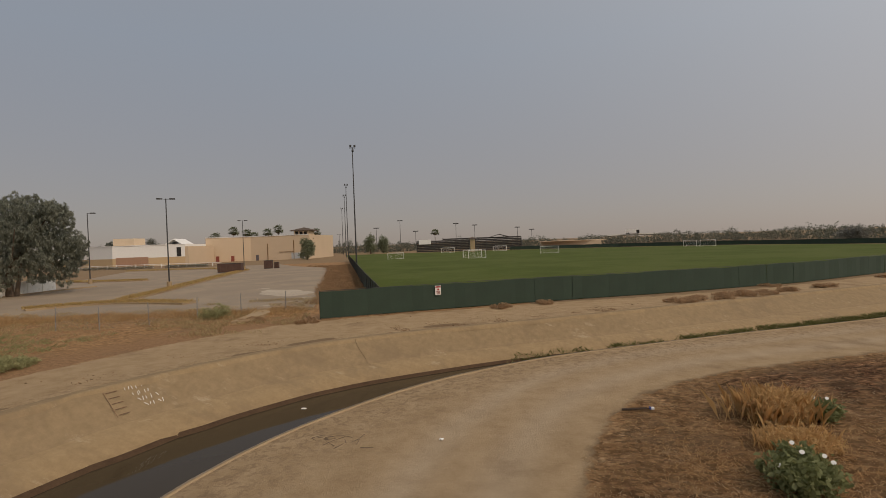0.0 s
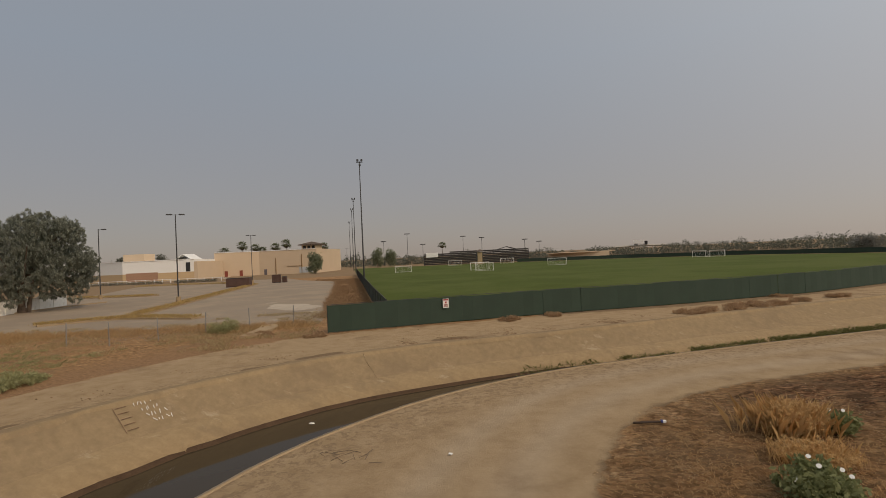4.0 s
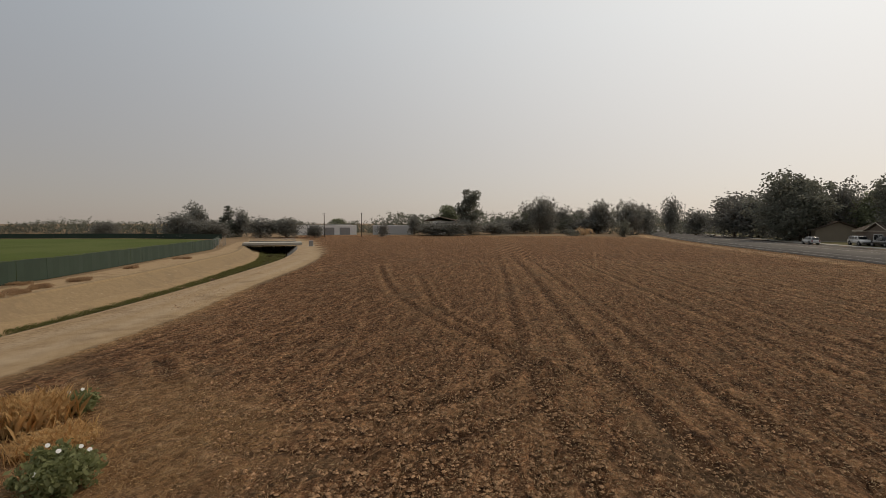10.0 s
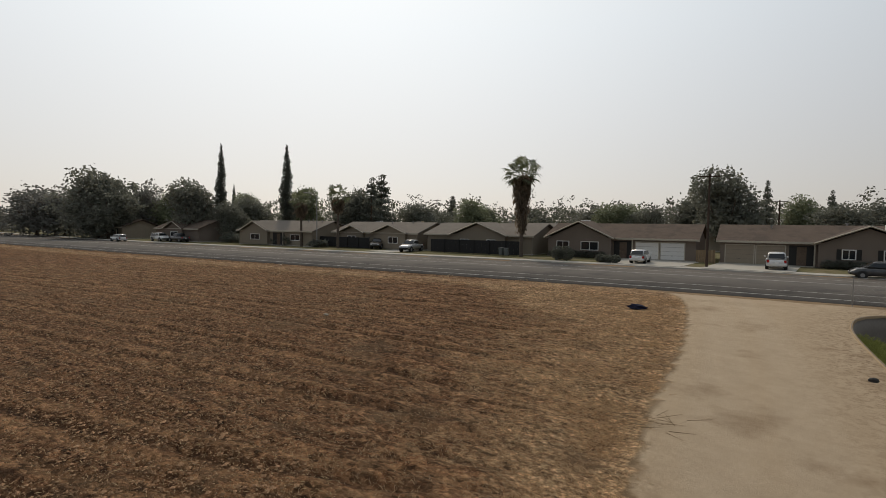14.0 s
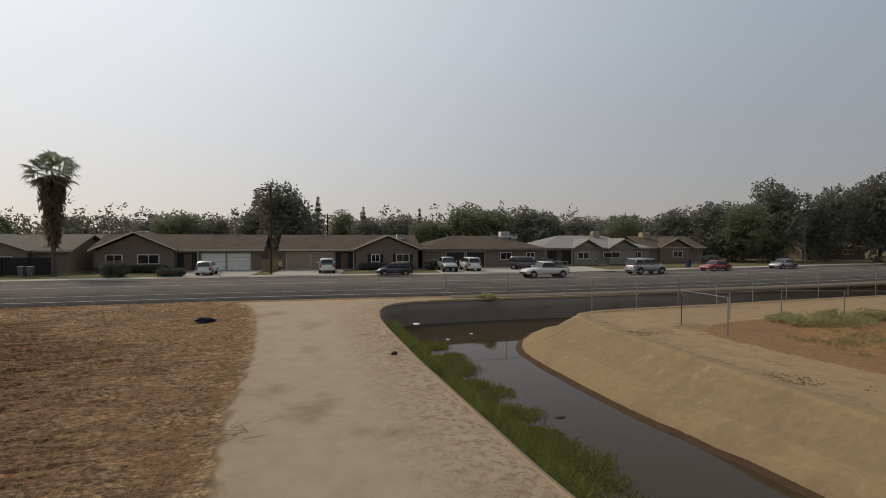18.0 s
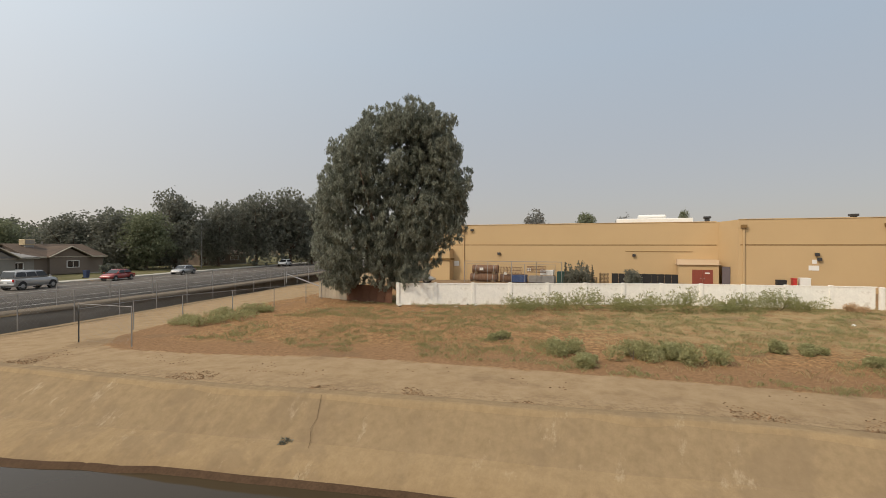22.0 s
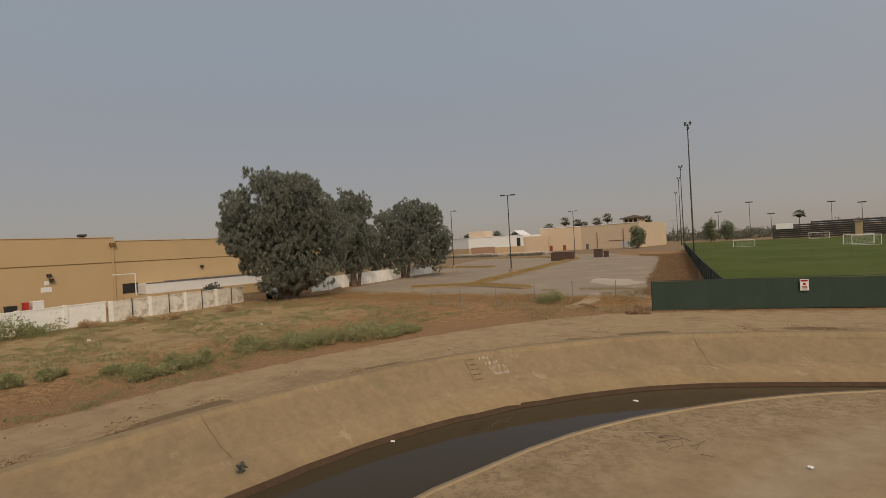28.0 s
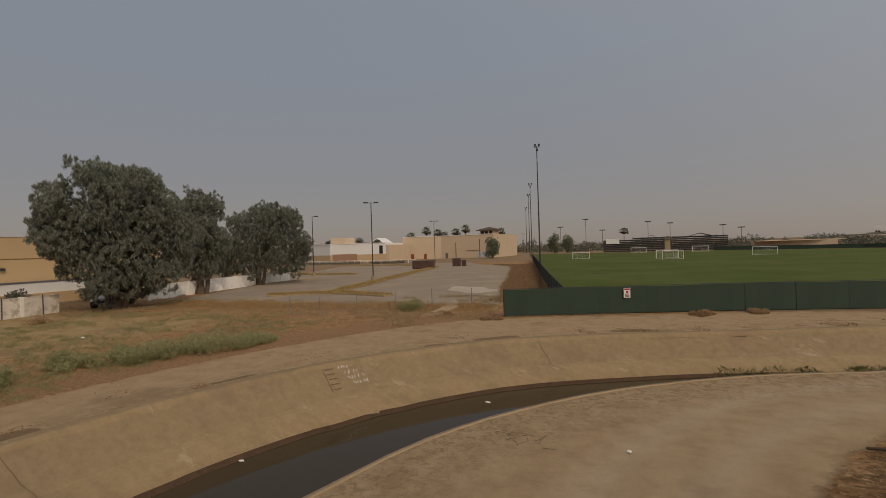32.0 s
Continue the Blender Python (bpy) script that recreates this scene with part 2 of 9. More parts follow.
    red = mixc(nt, 1.0, ramp(nt, noise_node(nt, 2.2, 6.0, 0.75), [(0.3, (0.198, 0.103, 0.046)), (0.55, (0.315, 0.184, 0.088)), (0.75, (0.455, 0.302, 0.158))]), tone(nt, maths(nt, "ADD", maths(nt, "MULTIPLY", lump_a, 0.7), 0.65)), "MULTIPLY")
    weed = ramp(nt, noise_node(nt, 4.5, 5.0, 0.8), [(0.35, (0.41, 0.285, 0.145)), (0.5, (0.37, 0.275, 0.14)), (0.65, (0.30, 0.245, 0.12))])
    c = mixc(nt, mask(k2[0]), base, red)
    c = mixc(nt, mask(k2[1], 1.3, 3.0), c, weed)
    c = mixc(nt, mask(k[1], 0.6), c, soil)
    c = mixc(nt, maths(nt, "MULTIPLY", mask(k[2], 1.5, 2.5), 0.85), c, straw)
    c = mixc(nt, mask(k[0], 0.95), c, dust)
    c = mixc(nt, mask(k2[2], 1.5, 2.2), c, ramp(nt, clod, [(0.35, (0.18, 0.100, 0.050)), (0.6, (0.33, 0.195, 0.102))]))
    wet = ramp(nt, noise_node(nt, 0.28, 5.0, 0.6), [(0.56, (0, 0, 0)), (0.66, (1, 1, 1))])
    c = mixc(nt, maths(nt, "MULTIPLY", wet, 0.5), c, (0.20, 0.132, 0.076))
    c = mixc(nt, maths(nt, "MULTIPLY", mask(k4[2], 0.9, 5.0), 0.8), c, (0.165, 0.108, 0.062))
    nt.links.new(c, b.inputs["Base Color"])
    b.inputs["Roughness"].default_value = 0.95
    b.inputs["Specular IOR Level"].default_value = 0.1
    lumps = maths(nt, "MULTIPLY", maths(nt, "ADD", maths(nt, "MULTIPLY", edge_b, 0.8), maths(nt, "MULTIPLY", edge_a, 0.4)), -0.5)
    h = maths(nt, "ADD", maths(nt, "MULTIPLY", maths(nt, "ADD", maths(nt, "ADD", clod, lumps), maths(nt, "MULTIPLY", crumb, 0.5)), maths(nt, "ADD", maths(nt, "MULTIPLY", k[1], 2.0), 0.12)), maths(nt, "MULTIPLY", grit, 0.12))
    bump(nt, b, h, 1.0, 0.24)
    return m


M_GROUND = ground_material()
def bank_material(name, lo, hi):
    """Old concrete under blown dust: damp streaks down the face, pale mineral patches, fine cracks and grit."""
    m, nt, b = node_mat(name)
    big, mid, grit = noise_node(nt, 0.5, 5.0, 0.65), noise_node(nt, 3.5, 6.0, 0.7), noise_node(nt, 40.0, 3.0, 0.7)
    c = ramp(nt, mid, [(0.3, lo), (0.7, hi)])
    c = mixc(nt, maths(nt, "MULTIPLY", grit, 0.35), c, (0.21, 0.148, 0.084))
    streak = ramp(nt, noise_node(nt, 1.0, 5.0, 0.7, stretch=(0.10, 1.5, 0.12)), [(0.47, (0, 0, 0)), (0.66, (1, 1, 1))])
    c = mixc(nt, maths(nt, "MULTIPLY", streak, 0.22), c, (0.17, 0.122, 0.075))
    damp = ramp(nt, big, [(0.52, (0, 0, 0)), (0.60, (1, 1, 1))])
    c = mixc(nt, maths(nt, "MULTIPLY", damp, 0.45), c, (0.20, 0.142, 0.086))
    pale = ramp(nt, noise_node(nt, 1.4, 6.0, 0.75, stretch=(0.5, 1.0, 0.6)), [(0.60, (0, 0, 0)), (0.70, (1, 1, 1))])
    c = mixc(nt, maths(nt, "MULTIPLY", pale, 0.5), c, (0.42, 0.335, 0.225))
    nt.links.new(c, b.inputs["Base Color"])
    b.inputs["Roughness"].default_value = 0.92
    b.inputs["Specular IOR Level"].default_value = 0.12
    bump(nt, b, maths(nt, "ADD", mid, maths(nt, "MULTIPLY", grit, 0.25)), 0.5, 0.05)
    return m


M_CONC = bank_material("stained_concrete", (0.225, 0.158, 0.089), (0.31, 0.223, 0.128))
M_BENCH = bank_material("silted_concrete", (0.262, 0.181, 0.098), (0.352, 0.251, 0.140))
M_CONC_GREY = surface("grey_concrete", (0.20, 0.176, 0.148), 0.9, 0.14, 0.5, 8.0, 0.2, stain=((0.085, 0.075, 0.064), 0.3, 0.55, 0.4))
M_LIP = surface("concrete_lip", (0.345, 0.25, 0.15), 0.9, 0.15, 1.0, 14.0, 0.2)
# Mud of bed and waterline; also the shade colour inside the culvert.
M_MUD_SHADE = surface("mud_and_culvert_shade", (0.075, 0.045, 0.026), 0.9, 0.3, 2.0, 12.0, 0.5)
M_ASPHALT = surface("asphalt", (0.125, 0.110, 0.096), 0.9, 0.14, 0.15, 60.0, 0.15, stain=((0.055, 0.052, 0.05), 0.3, 0.5, 0.5))
M_LOT = surface("worn_parking_asphalt", (0.27, 0.212, 0.155), 0.92, 0.12, 0.12, 30.0, 0.2, stain=((0.34, 0.265, 0.185), 0.18, 0.48, 0.6))
M_PAVE = surface("pavement_concrete", (0.40, 0.37, 0.32), 0.9, 0.1, 0.8, 30.0, 0.1)
M_PAINT = surface("road_paint", (0.42, 0.40, 0.36), 0.7, 0.15, 3.0, 30.0, 0.0)
M_TURF = surface("green_turf", (0.066, 0.086, 0.014), 0.95, 0.22, 0.10, 25.0, 0.5, stain=((0.085, 0.100, 0.024), 0.05, 0.45, 0.8))
M_SCREEN = surface("green_windscreen", (0.022, 0.042, 0.026), 0.75, 0.2, 0.6, 25.0, 0.1, stain=((0.10, 0.085, 0.055), 0.5, 0.64, 0.35))
M_STEEL = surface("galvanised_steel", (0.30, 0.29, 0.28), 0.55, 0.12, 4.0, 50.0, 0.05, 0.6)
M_DARKSTEEL = surface("dark_painted_steel", (0.045, 0.043, 0.042), 0.5, 0.15, 3.0, 50.0, 0.05, 0.2)
M_TAN = surface("tan_stucco", (0.50, 0.355, 0.195), 0.92, 0.045, 0.25, 20.0, 0.15)
M_TAN_LT = surface("cream_stucco", (0.56, 0.43, 0.30), 0.92, 0.05, 0.25, 20.0, 0.15)
M_WHITEWALL = surface("whitewashed_block", (0.82, 0.79, 0.72), 0.9, 0.10, 1.6, 9.0, 0.4, stain=((0.50, 0.44, 0.35), 1.4, 0.55, 0.45))
M_WHITE = surface("white_paint", (0.72, 0.70, 0.66), 0.6, 0.06, 2.0, 30.0, 0.05)
M_BARK = surface("bark", (0.13, 0.095, 0.07), 0.95, 0.35, 3.0, 22.0, 0.8)
M_TRUNK_PALM = surface("palm_bark", (0.12, 0.095, 0.075), 0.95, 0.3, 4.0, 25.0, 0.8)
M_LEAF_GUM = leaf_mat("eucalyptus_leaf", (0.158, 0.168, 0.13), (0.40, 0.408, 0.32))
# Crown colours carry haze: lifted in broadleaf, paler and greyer in the far copy.
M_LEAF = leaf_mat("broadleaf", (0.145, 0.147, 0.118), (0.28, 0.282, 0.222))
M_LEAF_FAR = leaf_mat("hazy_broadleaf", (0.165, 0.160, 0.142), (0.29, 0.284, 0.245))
M_LEAF_LT = leaf_mat("light_broadleaf", (0.145, 0.16, 0.095), (0.305, 0.325, 0.20))
M_LEAF_DK = leaf_mat("conifer_needles", (0.11, 0.115, 0.094), (0.21, 0.218, 0.172))
M_FROND = leaf_mat("palm_frond", (0.09, 0.10, 0.055), (0.22, 0.235, 0.13))
M_DEADFROND = leaf_mat("dry_palm_skirt", (0.16, 0.125, 0.09), (0.32, 0.25, 0.175))
M_GRASS = leaf_mat("canal_grass", (0.18, 0.215, 0.055), (0.41, 0.435, 0.15), dry=(0.34, 0.31, 0.125))
M_WEED = leaf_mat("grey_green_weed", (0.28, 0.28, 0.125), (0.48, 0.47, 0.25), dry=(0.38, 0.33, 0.165))
M_DRYWEED = leaf_mat("dry_weed", (0.42, 0.275, 0.15), (0.74, 0.555, 0.345), dry=(0.48, 0.32, 0.18))


# ---- mesh helpers ----
def part(name, bm, material, parent=None, label="", smooth=False):
    """Link a bmesh as one mesh object under a thing or part."""
    me = bpy.data.meshes.new(name)
    bm.to_mesh(me)
    bm.free()
    me.materials.append(material)
    if smooth:
        me.polygons.foreach_set("use_smooth", [True] * len(me.polygons))
    ob = new(name, me)
    ob.parent = parent
    if label:
        ob["label"] = label
    return ob


def shared(name, me, parent, m):
    ob = new(name, me)
    ob.parent = parent
    ob.matrix_local = m
    return ob


def pymesh(name, verts, faces, material, parent=None, smooth=False):
    me = bpy.data.meshes.new(name)
    me.from_pydata(verts.tolist() if hasattr(verts, "tolist") else verts, [], faces.tolist() if hasattr(faces, "tolist") else faces)
    me.materials.append(material)
    if smooth:
        me.polygons.foreach_set("use_smooth", [True] * len(me.polygons))
    ob = new(name, me)
    ob.parent = parent
    return ob


def empty(name, m, label="", category="", group="", kind=""):
    ob = new(name)
    ob.matrix_world = m
    return tagged(ob, label, category, group, kind)


def box(bm, x0, y0, z0, x1, y1, z1, bevel=0.0):
    """Add a box to bm."""
    g = bmesh.ops.create_cube(bm, size=1.0)["verts"]
    bmesh.ops.scale(bm, vec=(x1 - x0, y1 - y0, z1 - z0), verts=g)
    bmesh.ops.translate(bm, vec=((x0 + x1) / 2, (y0 + y1) / 2, (z0 + z1) / 2), verts=g)
    if bevel:
        es = list({e for v in g for e in v.link_edges})
        bmesh.ops.bevel(bm, geom=es, offset=bevel, segments=1, affect="EDGES")
    return bm


def boxes(*bs, bevel=0.0):
    bm = bmesh.new()
    for b in bs:
        box(bm, *b, bevel=bevel)
    return bm


def rod(bm, a, b, r0, r1=None, sides=8):
    """Add a tapered round bar from a to b."""
    a, b = Vector(a), Vector(b)
    d = b - a
    q = d.to_track_quat("Z", "Y").to_matrix().to_4x4()
    bmesh.ops.create_cone(bm, cap_ends=True, segments=sides, radius1=r0, radius2=r0 if r1 is None else r1, depth=d.length, matrix=Matrix.Translation((a + b) / 2) @ q)
    return bm


def rods(*rs, sides=8):
    bm = bmesh.new()
    for r in rs:
        rod(bm, *r, sides=sides)
    return bm


def prism(bm, pts, z0, z1):
    """Add an upright prism over a plan polygon."""
    lo = [bm.verts.new((x, y, z0)) for x, y in pts]
    hi = [bm.verts.new((x, y, z1)) for x, y in pts]
    n = len(pts)
    bm.faces.new(hi)
    bm.faces.new(lo[::-1])
    for i in range(n):
        bm.faces.new((lo[i], lo[(i + 1) % n], hi[(i + 1) % n], hi[i]))
    return bm


def spline(pts, step=1.0):
    """A smooth plan curve through pts."""
    p = np.array(pts, float)
    p = np.vstack([2 * p[0] - p[1], p, 2 * p[-1] - p[-2]])
    out = []
    for i in range(1, len(p) - 2):
        a, b, c, d = p[i - 1:i + 3]
        n = max(2, int(np.linalg.norm(c - b) / step))
        for t in np.linspace(0, 1, n, endpoint=False):
            out.append(0.5 * (2 * b + (c - a) * t + (2 * a - 5 * b + 4 * c - d) * t * t + (3 * b - a - 3 * c + d) * t ** 3))
    out.append(p[-2])
    return np.array(out)


def inside(P, poly):
    r = np.zeros(len(P), bool)
    x, y = P[:, 0], P[:, 1]
    q = np.roll(poly, 1, 0)
    for (x0, y0), (x1, y1) in zip(poly, q):
        if y0 != y1:
            r ^= ((y0 > y) != (y1 > y)) & (x < (x1 - x0) * (y - y0) / (y1 - y0) + x0)
    return r


def nearest(P, line):
    """Distance from each point to a polyline, and the nearest point on it."""
    best, at = np.full(len(P), 1e9), np.zeros((len(P), 2))
    for a, b in zip(line[:-1], line[1:]):
        d = b - a
        t = np.clip(((P - a) @ d) / (d @ d + 1e-12), 0, 1)
        q = a + t[:, None] * d
        r = np.hypot(*(P - q).T)
        m = r < best
        best[m], at[m] = r[m], q[m]
    return best, at


def soft_noise(P, scale, seed=0.0):
    return np.array([noise.noise((x * scale + seed, y * scale - seed, seed)) for x, y in P])


# ---- plan of the place ----
NEAR_LIP = spline([(-260, -98), (-160, -74), (-74, -52.5), (-40, -42.6), (-19, -38.4), (-6, -36.6), (-1.6, -34.8), (-0.5, -30), (-1.5, -20.7), (-2.7, -13.1), (-3.5, -8.5), (-4.9, -3), (-6.0, 2),
                   (-6.2, 6), (-5.6, 8.7), (-4.75, 11.2), (-3.15, 13.8), (-0.55, 16.6), (3.2, 19.1), (6.7, 20.5), (13, 22.6), (21.1, 25), (28, 27.4), (40, 32), (56, 38.8), (72, 47.5), (84, 55), (110, 73), (150, 100)])
FAR_LIP = spline([(-260, -88), (-160, -64), (-74, -43), (-40, -35.2), (-22, -31.6), (-14.0, -30), (-12.1, -28), (-11.9, -24.5), (-12.2, -19), (-12.7, -12.7), (-13.3, -9), (-13.9, -4.9), (-14.3, -1.2),
                  (-14.9, 2.6), (-14.75, 7.6), (-13.8, 12.6), (-11.75, 17.35), (-8.7, 21.4), (-5.5, 24.15), (-1.1, 26.3), (4.7, 28.2), (9.4, 30), (18, 33.4), (34, 39.4), (50, 46.5), (66, 54.5), (79, 63.5), (104, 82), (142, 110)])
TRACK_EDGE = spline([(14, -39.5), (9.9, -37.0), (7.5, -33.4), (4.9, -22), (3.7, -13.5), (2.8, -9), (1.6, -4), (1.0, 0), (1.3, 5), (2.5, 9.5), (3.7, 12.1), (5.7, 14.6), (9.5, 16.7), (15.5, 18.4), (20.5, 19.9), (31.3, 24.3), (48, 30.5), (64, 38), (84, 50), (110, 68)])
BANK_EDGE = spline([(-200, -60), (-60, -32), (-30, -27.5), (-17.5, -24), (-16.4, -18.5), (-18, -12), (-18.6, -6.5), (-19, 1.4), (-19, 9), (-17.4, 17), (-14.5, 24), (-11, 29), (-7.9, 31.2), (0.4, 34), (8, 36.2), (17, 37.8), (30, 42.2), (50, 52), (72, 62), (100, 84)])
FENCE_S = [(-7.9, 31.8), (0.4, 34.7), (8.1, 36.9), (17.0, 39.0), (30.3, 43.2), (50.3, 53.2), (72, 64), (92, 80)]
ROAD_MID = spline([(-420, -150), (-260, -110), (-150, -80), (-75, -62.5), (-42, -54.5), (-15, -50), (3, -48.6), (20, -46.6), (50, -42), (85, -37.0), (125, -32.0), (160, -29.8), (200, -28.5), (300, -30), (700, -50)], 4.0)
ROAD_HALF = 10.2
WATER_Z, BED_Z, ROAD_Z = -1.62, -1.9, 0.13
# wheel ruts and turning arcs in the tilled soil
RUTS = [([(5.5, -6.6), (8.7, -5.2), (12.1, -4.1), (16.4, -2.8), (26.4, -0.4), (45.8, 3.9), (94.4, 14.8), (160, 29)], 0.16), ([(6.5, -3.6), (8.9, -2.7), (14.1, -1.1), (20.3, 0.3), (32.5, 2.9), (54.3, 7.7), (98.8, 17.5), (160, 31)], 0.2),
        ([(6.5, -0.9), (8.8, -0.1), (12.9, 1.2), (18.7, 2.6), (28.4, 4.6), (46.1, 8.2), (90, 18)], 0.16), ([(13.5, 14.2), (10.7, 10.7), (10.0, 8.5), (10.3, 6.4), (11.4, 4.6), (13.1, 3.2), (15.6, 2.4), (17.8, 3.0), (21.2, 5.9), (27.8, 10.8), (38.8, 16.9), (60, 27)], 0.16),
        ([(11.6, 14.9), (9.1, 10.4), (8.4, 6.7), (9.9, 3.4), (12.4, 1.5), (15.8, 1.2), (19.9, 4.0), (26.9, 8.6), (42, 15)], 0.14), ([(9, -14.8), (14.2, -14.7), (21, -14.0), (31.7, -12.8), (60, -7)], 0.15), ([(8, -20.4), (17.5, -17.9), (29.5, -15.7), (52.4, -11), (90, -4)], 0.15),
        ([(12, -24.5), (25, -21.5), (45, -17)], 0.15), ([(14, -27.8), (30, -24), (55, -18.5)], 0.15), ([(9, -11.5), (20, -10.2), (40, -6.5), (80, 1)], 0.15), ([(6.5, -9.5), (14, -8.0), (30, -4.8), (60, 2)], 0.15)]

# damp patches of earth along the crest of the far bank
DAMP = [([(-14.75, 3.3), (-15.2, 4.9), (-15.5, 6.8)], 0.32), ([(-15.5, 6.4), (-15.4, 8.6)], 0.5), ([(-14.2, 13.9), (-13.6, 15.4)], 0.2), ([(-9.2, 21.9), (-7.6, 23.2)], 0.22), ([(-7.2, 23.9), (-5.9, 24.9)], 0.45), ([(-0.9, 27.6), (0.4, 28.1)], 0.4), ([(-14.4, -3.4), (-14.7, -1.6)], 0.16)]


def offset(line, d):
    t = np.gradient(line, axis=0)
    t /= np.linalg.norm(t, axis=1)[:, None]
    d = np.broadcast_to(d, len(line))[:, None]
    return line + d * np.stack([-t[:, 1], t[:, 0]], 1)


# ---- ground: one sheet to the horizon, open over the canal ----
def axis(fine0, fine1, step, far):
    mid = np.arange(fine0, fine1 + step / 2, step)
    out, s, v = [], step, 0.0
    while v < far:
        s *= 1.16
        v += s
        out.append(v)
    out = np.array(out)
    return np.concatenate([fine0 - out[::-1], mid, fine1 + out])


def build_ground():
    xs, ys = axis(-20, 44, 0.27, 2600), axis(-43, 44, 0.27, 2600)
    X, Y = np.meshgrid(xs, ys)
    P = np.stack([X.ravel(), Y.ravel()], 1)
    canal = np.vstack([NEAR_LIP, FAR_LIP[::-1]])
    inn = inside(P, canal)
    dn, an = nearest(P, NEAR_LIP)
    df, af = nearest(P, FAR_LIP)
    nx, ny = len(xs), len(ys)
    i = np.arange(nx * ny).reshape(ny, nx)
    F = np.stack([i[:-1, :-1], i[:-1, 1:], i[1:, 1:], i[1:, :-1]], -1).reshape(-1, 4)
    F = F[~inn[F].all(1)]
    used = np.zeros(len(P), bool)
    used[F.ravel()] = True
    snap = inn & used
    P[snap] = np.where((dn < df)[snap][:, None], an[snap], af[snap])
    side_in = inside(P, np.vstack([NEAR_LIP, [(2000, 1300), (3000, 0), (2000, -3000), (-3000, -3000), (-3000, -1000)]])) | (snap & (dn < df))
    de, _ = nearest(P, TRACK_EDGE)
    west_of_edge = inside(P, np.vstack([TRACK_EDGE, [(150, 100)], NEAR_LIP[::-1][:-1], [(-260, -105)], [(-20, -46), (14, -44)]]))
    db, _ = nearest(P, BANK_EDGE)
    near_far = inside(P, np.vstack([FAR_LIP, BANK_EDGE[::-1]]))
    dr, _ = nearest(P, ROAD_MID)
    sd = np.where(west_of_edge, de, -de)
    track = np.where(side_in, 0.5 + sd / 1.3, np.where(near_far | (df < 0.5), 0.5 + db / 2.0, 0.5 - db / 2.0))
    track = np.clip(track, 0, 1)
    track = np.where(side_in & (dr < ROAD_HALF + 1.2), 0.35, track)
    south = P[:, 1] < np.interp(P[:, 0], ROAD_MID[:, 0], ROAD_MID[:, 1])
    till = side_in & ~west_of_edge & ~south & (P[:, 0] < 175) & (P[:, 0] > 0)
    till = np.where(till, np.clip(0.25 + de / 1.0, 0, 1), 0)
    straw = np.clip(1.1 - de / 10.0, 0, 0.9) * np.clip((-2 - P[:, 1]) / 14, 0.0, 0.85) + np.clip(1 - np.hypot((P[:, 0] - 12) / 11, (P[:, 1] + 31) / 8), 0, 1) * 1.1
    straw += np.clip(0.7 - np.abs(dr - ROAD_HALF - 3.0) / 5, 0, 1) + np.clip(1.2 - de / 2.2, 0, 1) * 0.45 * np.clip((9 - P[:, 1]) / 4, 0.15, 1)
    corner = np.where(side_in & ~west_of_edge, np.maximum(np.exp(-(np.hypot(P[:, 0] - 7.3, P[:, 1] - 11.0) / 6.6) ** 4), 0.75 * np.exp(-(de / 4.0) ** 2) * np.clip((P[:, 1] + 13) / 5, 0, 1) * np.clip((40 - P[:, 0]) / 14, 0, 1)), 0)
    till = till * (1 - 0.62 * corner)
    straw += 0.30 * corner
    straw = np.where(P[:, 0] > 0.8, straw, 0)
    straw = np.where((till > 0) | (side_in & ~west_of_edge), straw, 0) * (~south) + np.where(P[:, 0] > 150, 0.4, 0) * (till > 0)
    outer = ~side_in
    red = np.where(outer & (P[:, 0] < 6) & (P[:, 1] < 135), np.clip((P[:, 0] + 60) / 12, 0, 1), 0.0)
    red = np.maximum(red, corner)
    weeds = np.where(outer, np.clip((-19 - P[:, 0]) / 10, 0, 1) * np.clip((P[:, 0] + 55) / 8, 0, 1) * np.clip((P[:, 1] + 16) / 16, 0, 1) * np.clip((40 - P[:, 1]) / 14, 0, 1), 0) * 0.54
    strip = np.where(outer & ~near_far & (P[:, 1] > -26) & (P[:, 0] < -8), np.exp(-(db / 3.6) ** 2) * 0.95, 0)
    n1 = soft_noise(P, 0.9, 3.0)
    n2 = soft_noise(P, 2.3, 7.0)
    z = 0.02 * n1
    rows = np.sin((P[:, 1] - 0.12 * P[:, 0] + 0.6 * soft_noise(P, 0.12, 5.0)) * 2 * np.pi / 0.95)
    fine = ((P[:, 0] < 44) & (P[:, 1] > -43)) * np.clip((46 - P[:, 0]) / 20, 0, 1)
    stubbly = np.clip((-2 - P[:, 1]) / 16, 0, 1)
    near_cam = np.exp(-np.hypot(P[:, 0], P[:, 1]) / 45)
    z += till * (0.3 + near_cam) * (0.038 * rows + 0.05 * n2 + 0.045 * n1) - till * 0.05
    rut, ridge = np.zeros(len(P)), np.zeros(len(P))
    for line, w in RUTS:
        dl, _ = nearest(P, spline(line, 2.0))
        g = np.exp(-(dl / w) ** 2)
        z -= till * 0.09 * g
        z += till * 0.05 * np.exp(-((dl - 2.0 * w) / w) ** 2)
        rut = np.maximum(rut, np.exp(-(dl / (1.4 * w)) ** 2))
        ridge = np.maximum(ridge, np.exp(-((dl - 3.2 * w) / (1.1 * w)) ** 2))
    damp = np.zeros(len(P))
    for line, w in DAMP:
        dl, _ = nearest(P, spline(line, 0.5))
        damp = np.maximum(damp, np.exp(-(dl / w) ** 2))
    lanes = np.exp(-((de - 1.5) / 0.55) ** 2) + np.exp(-((de - 3.3) / 0.5) ** 2)
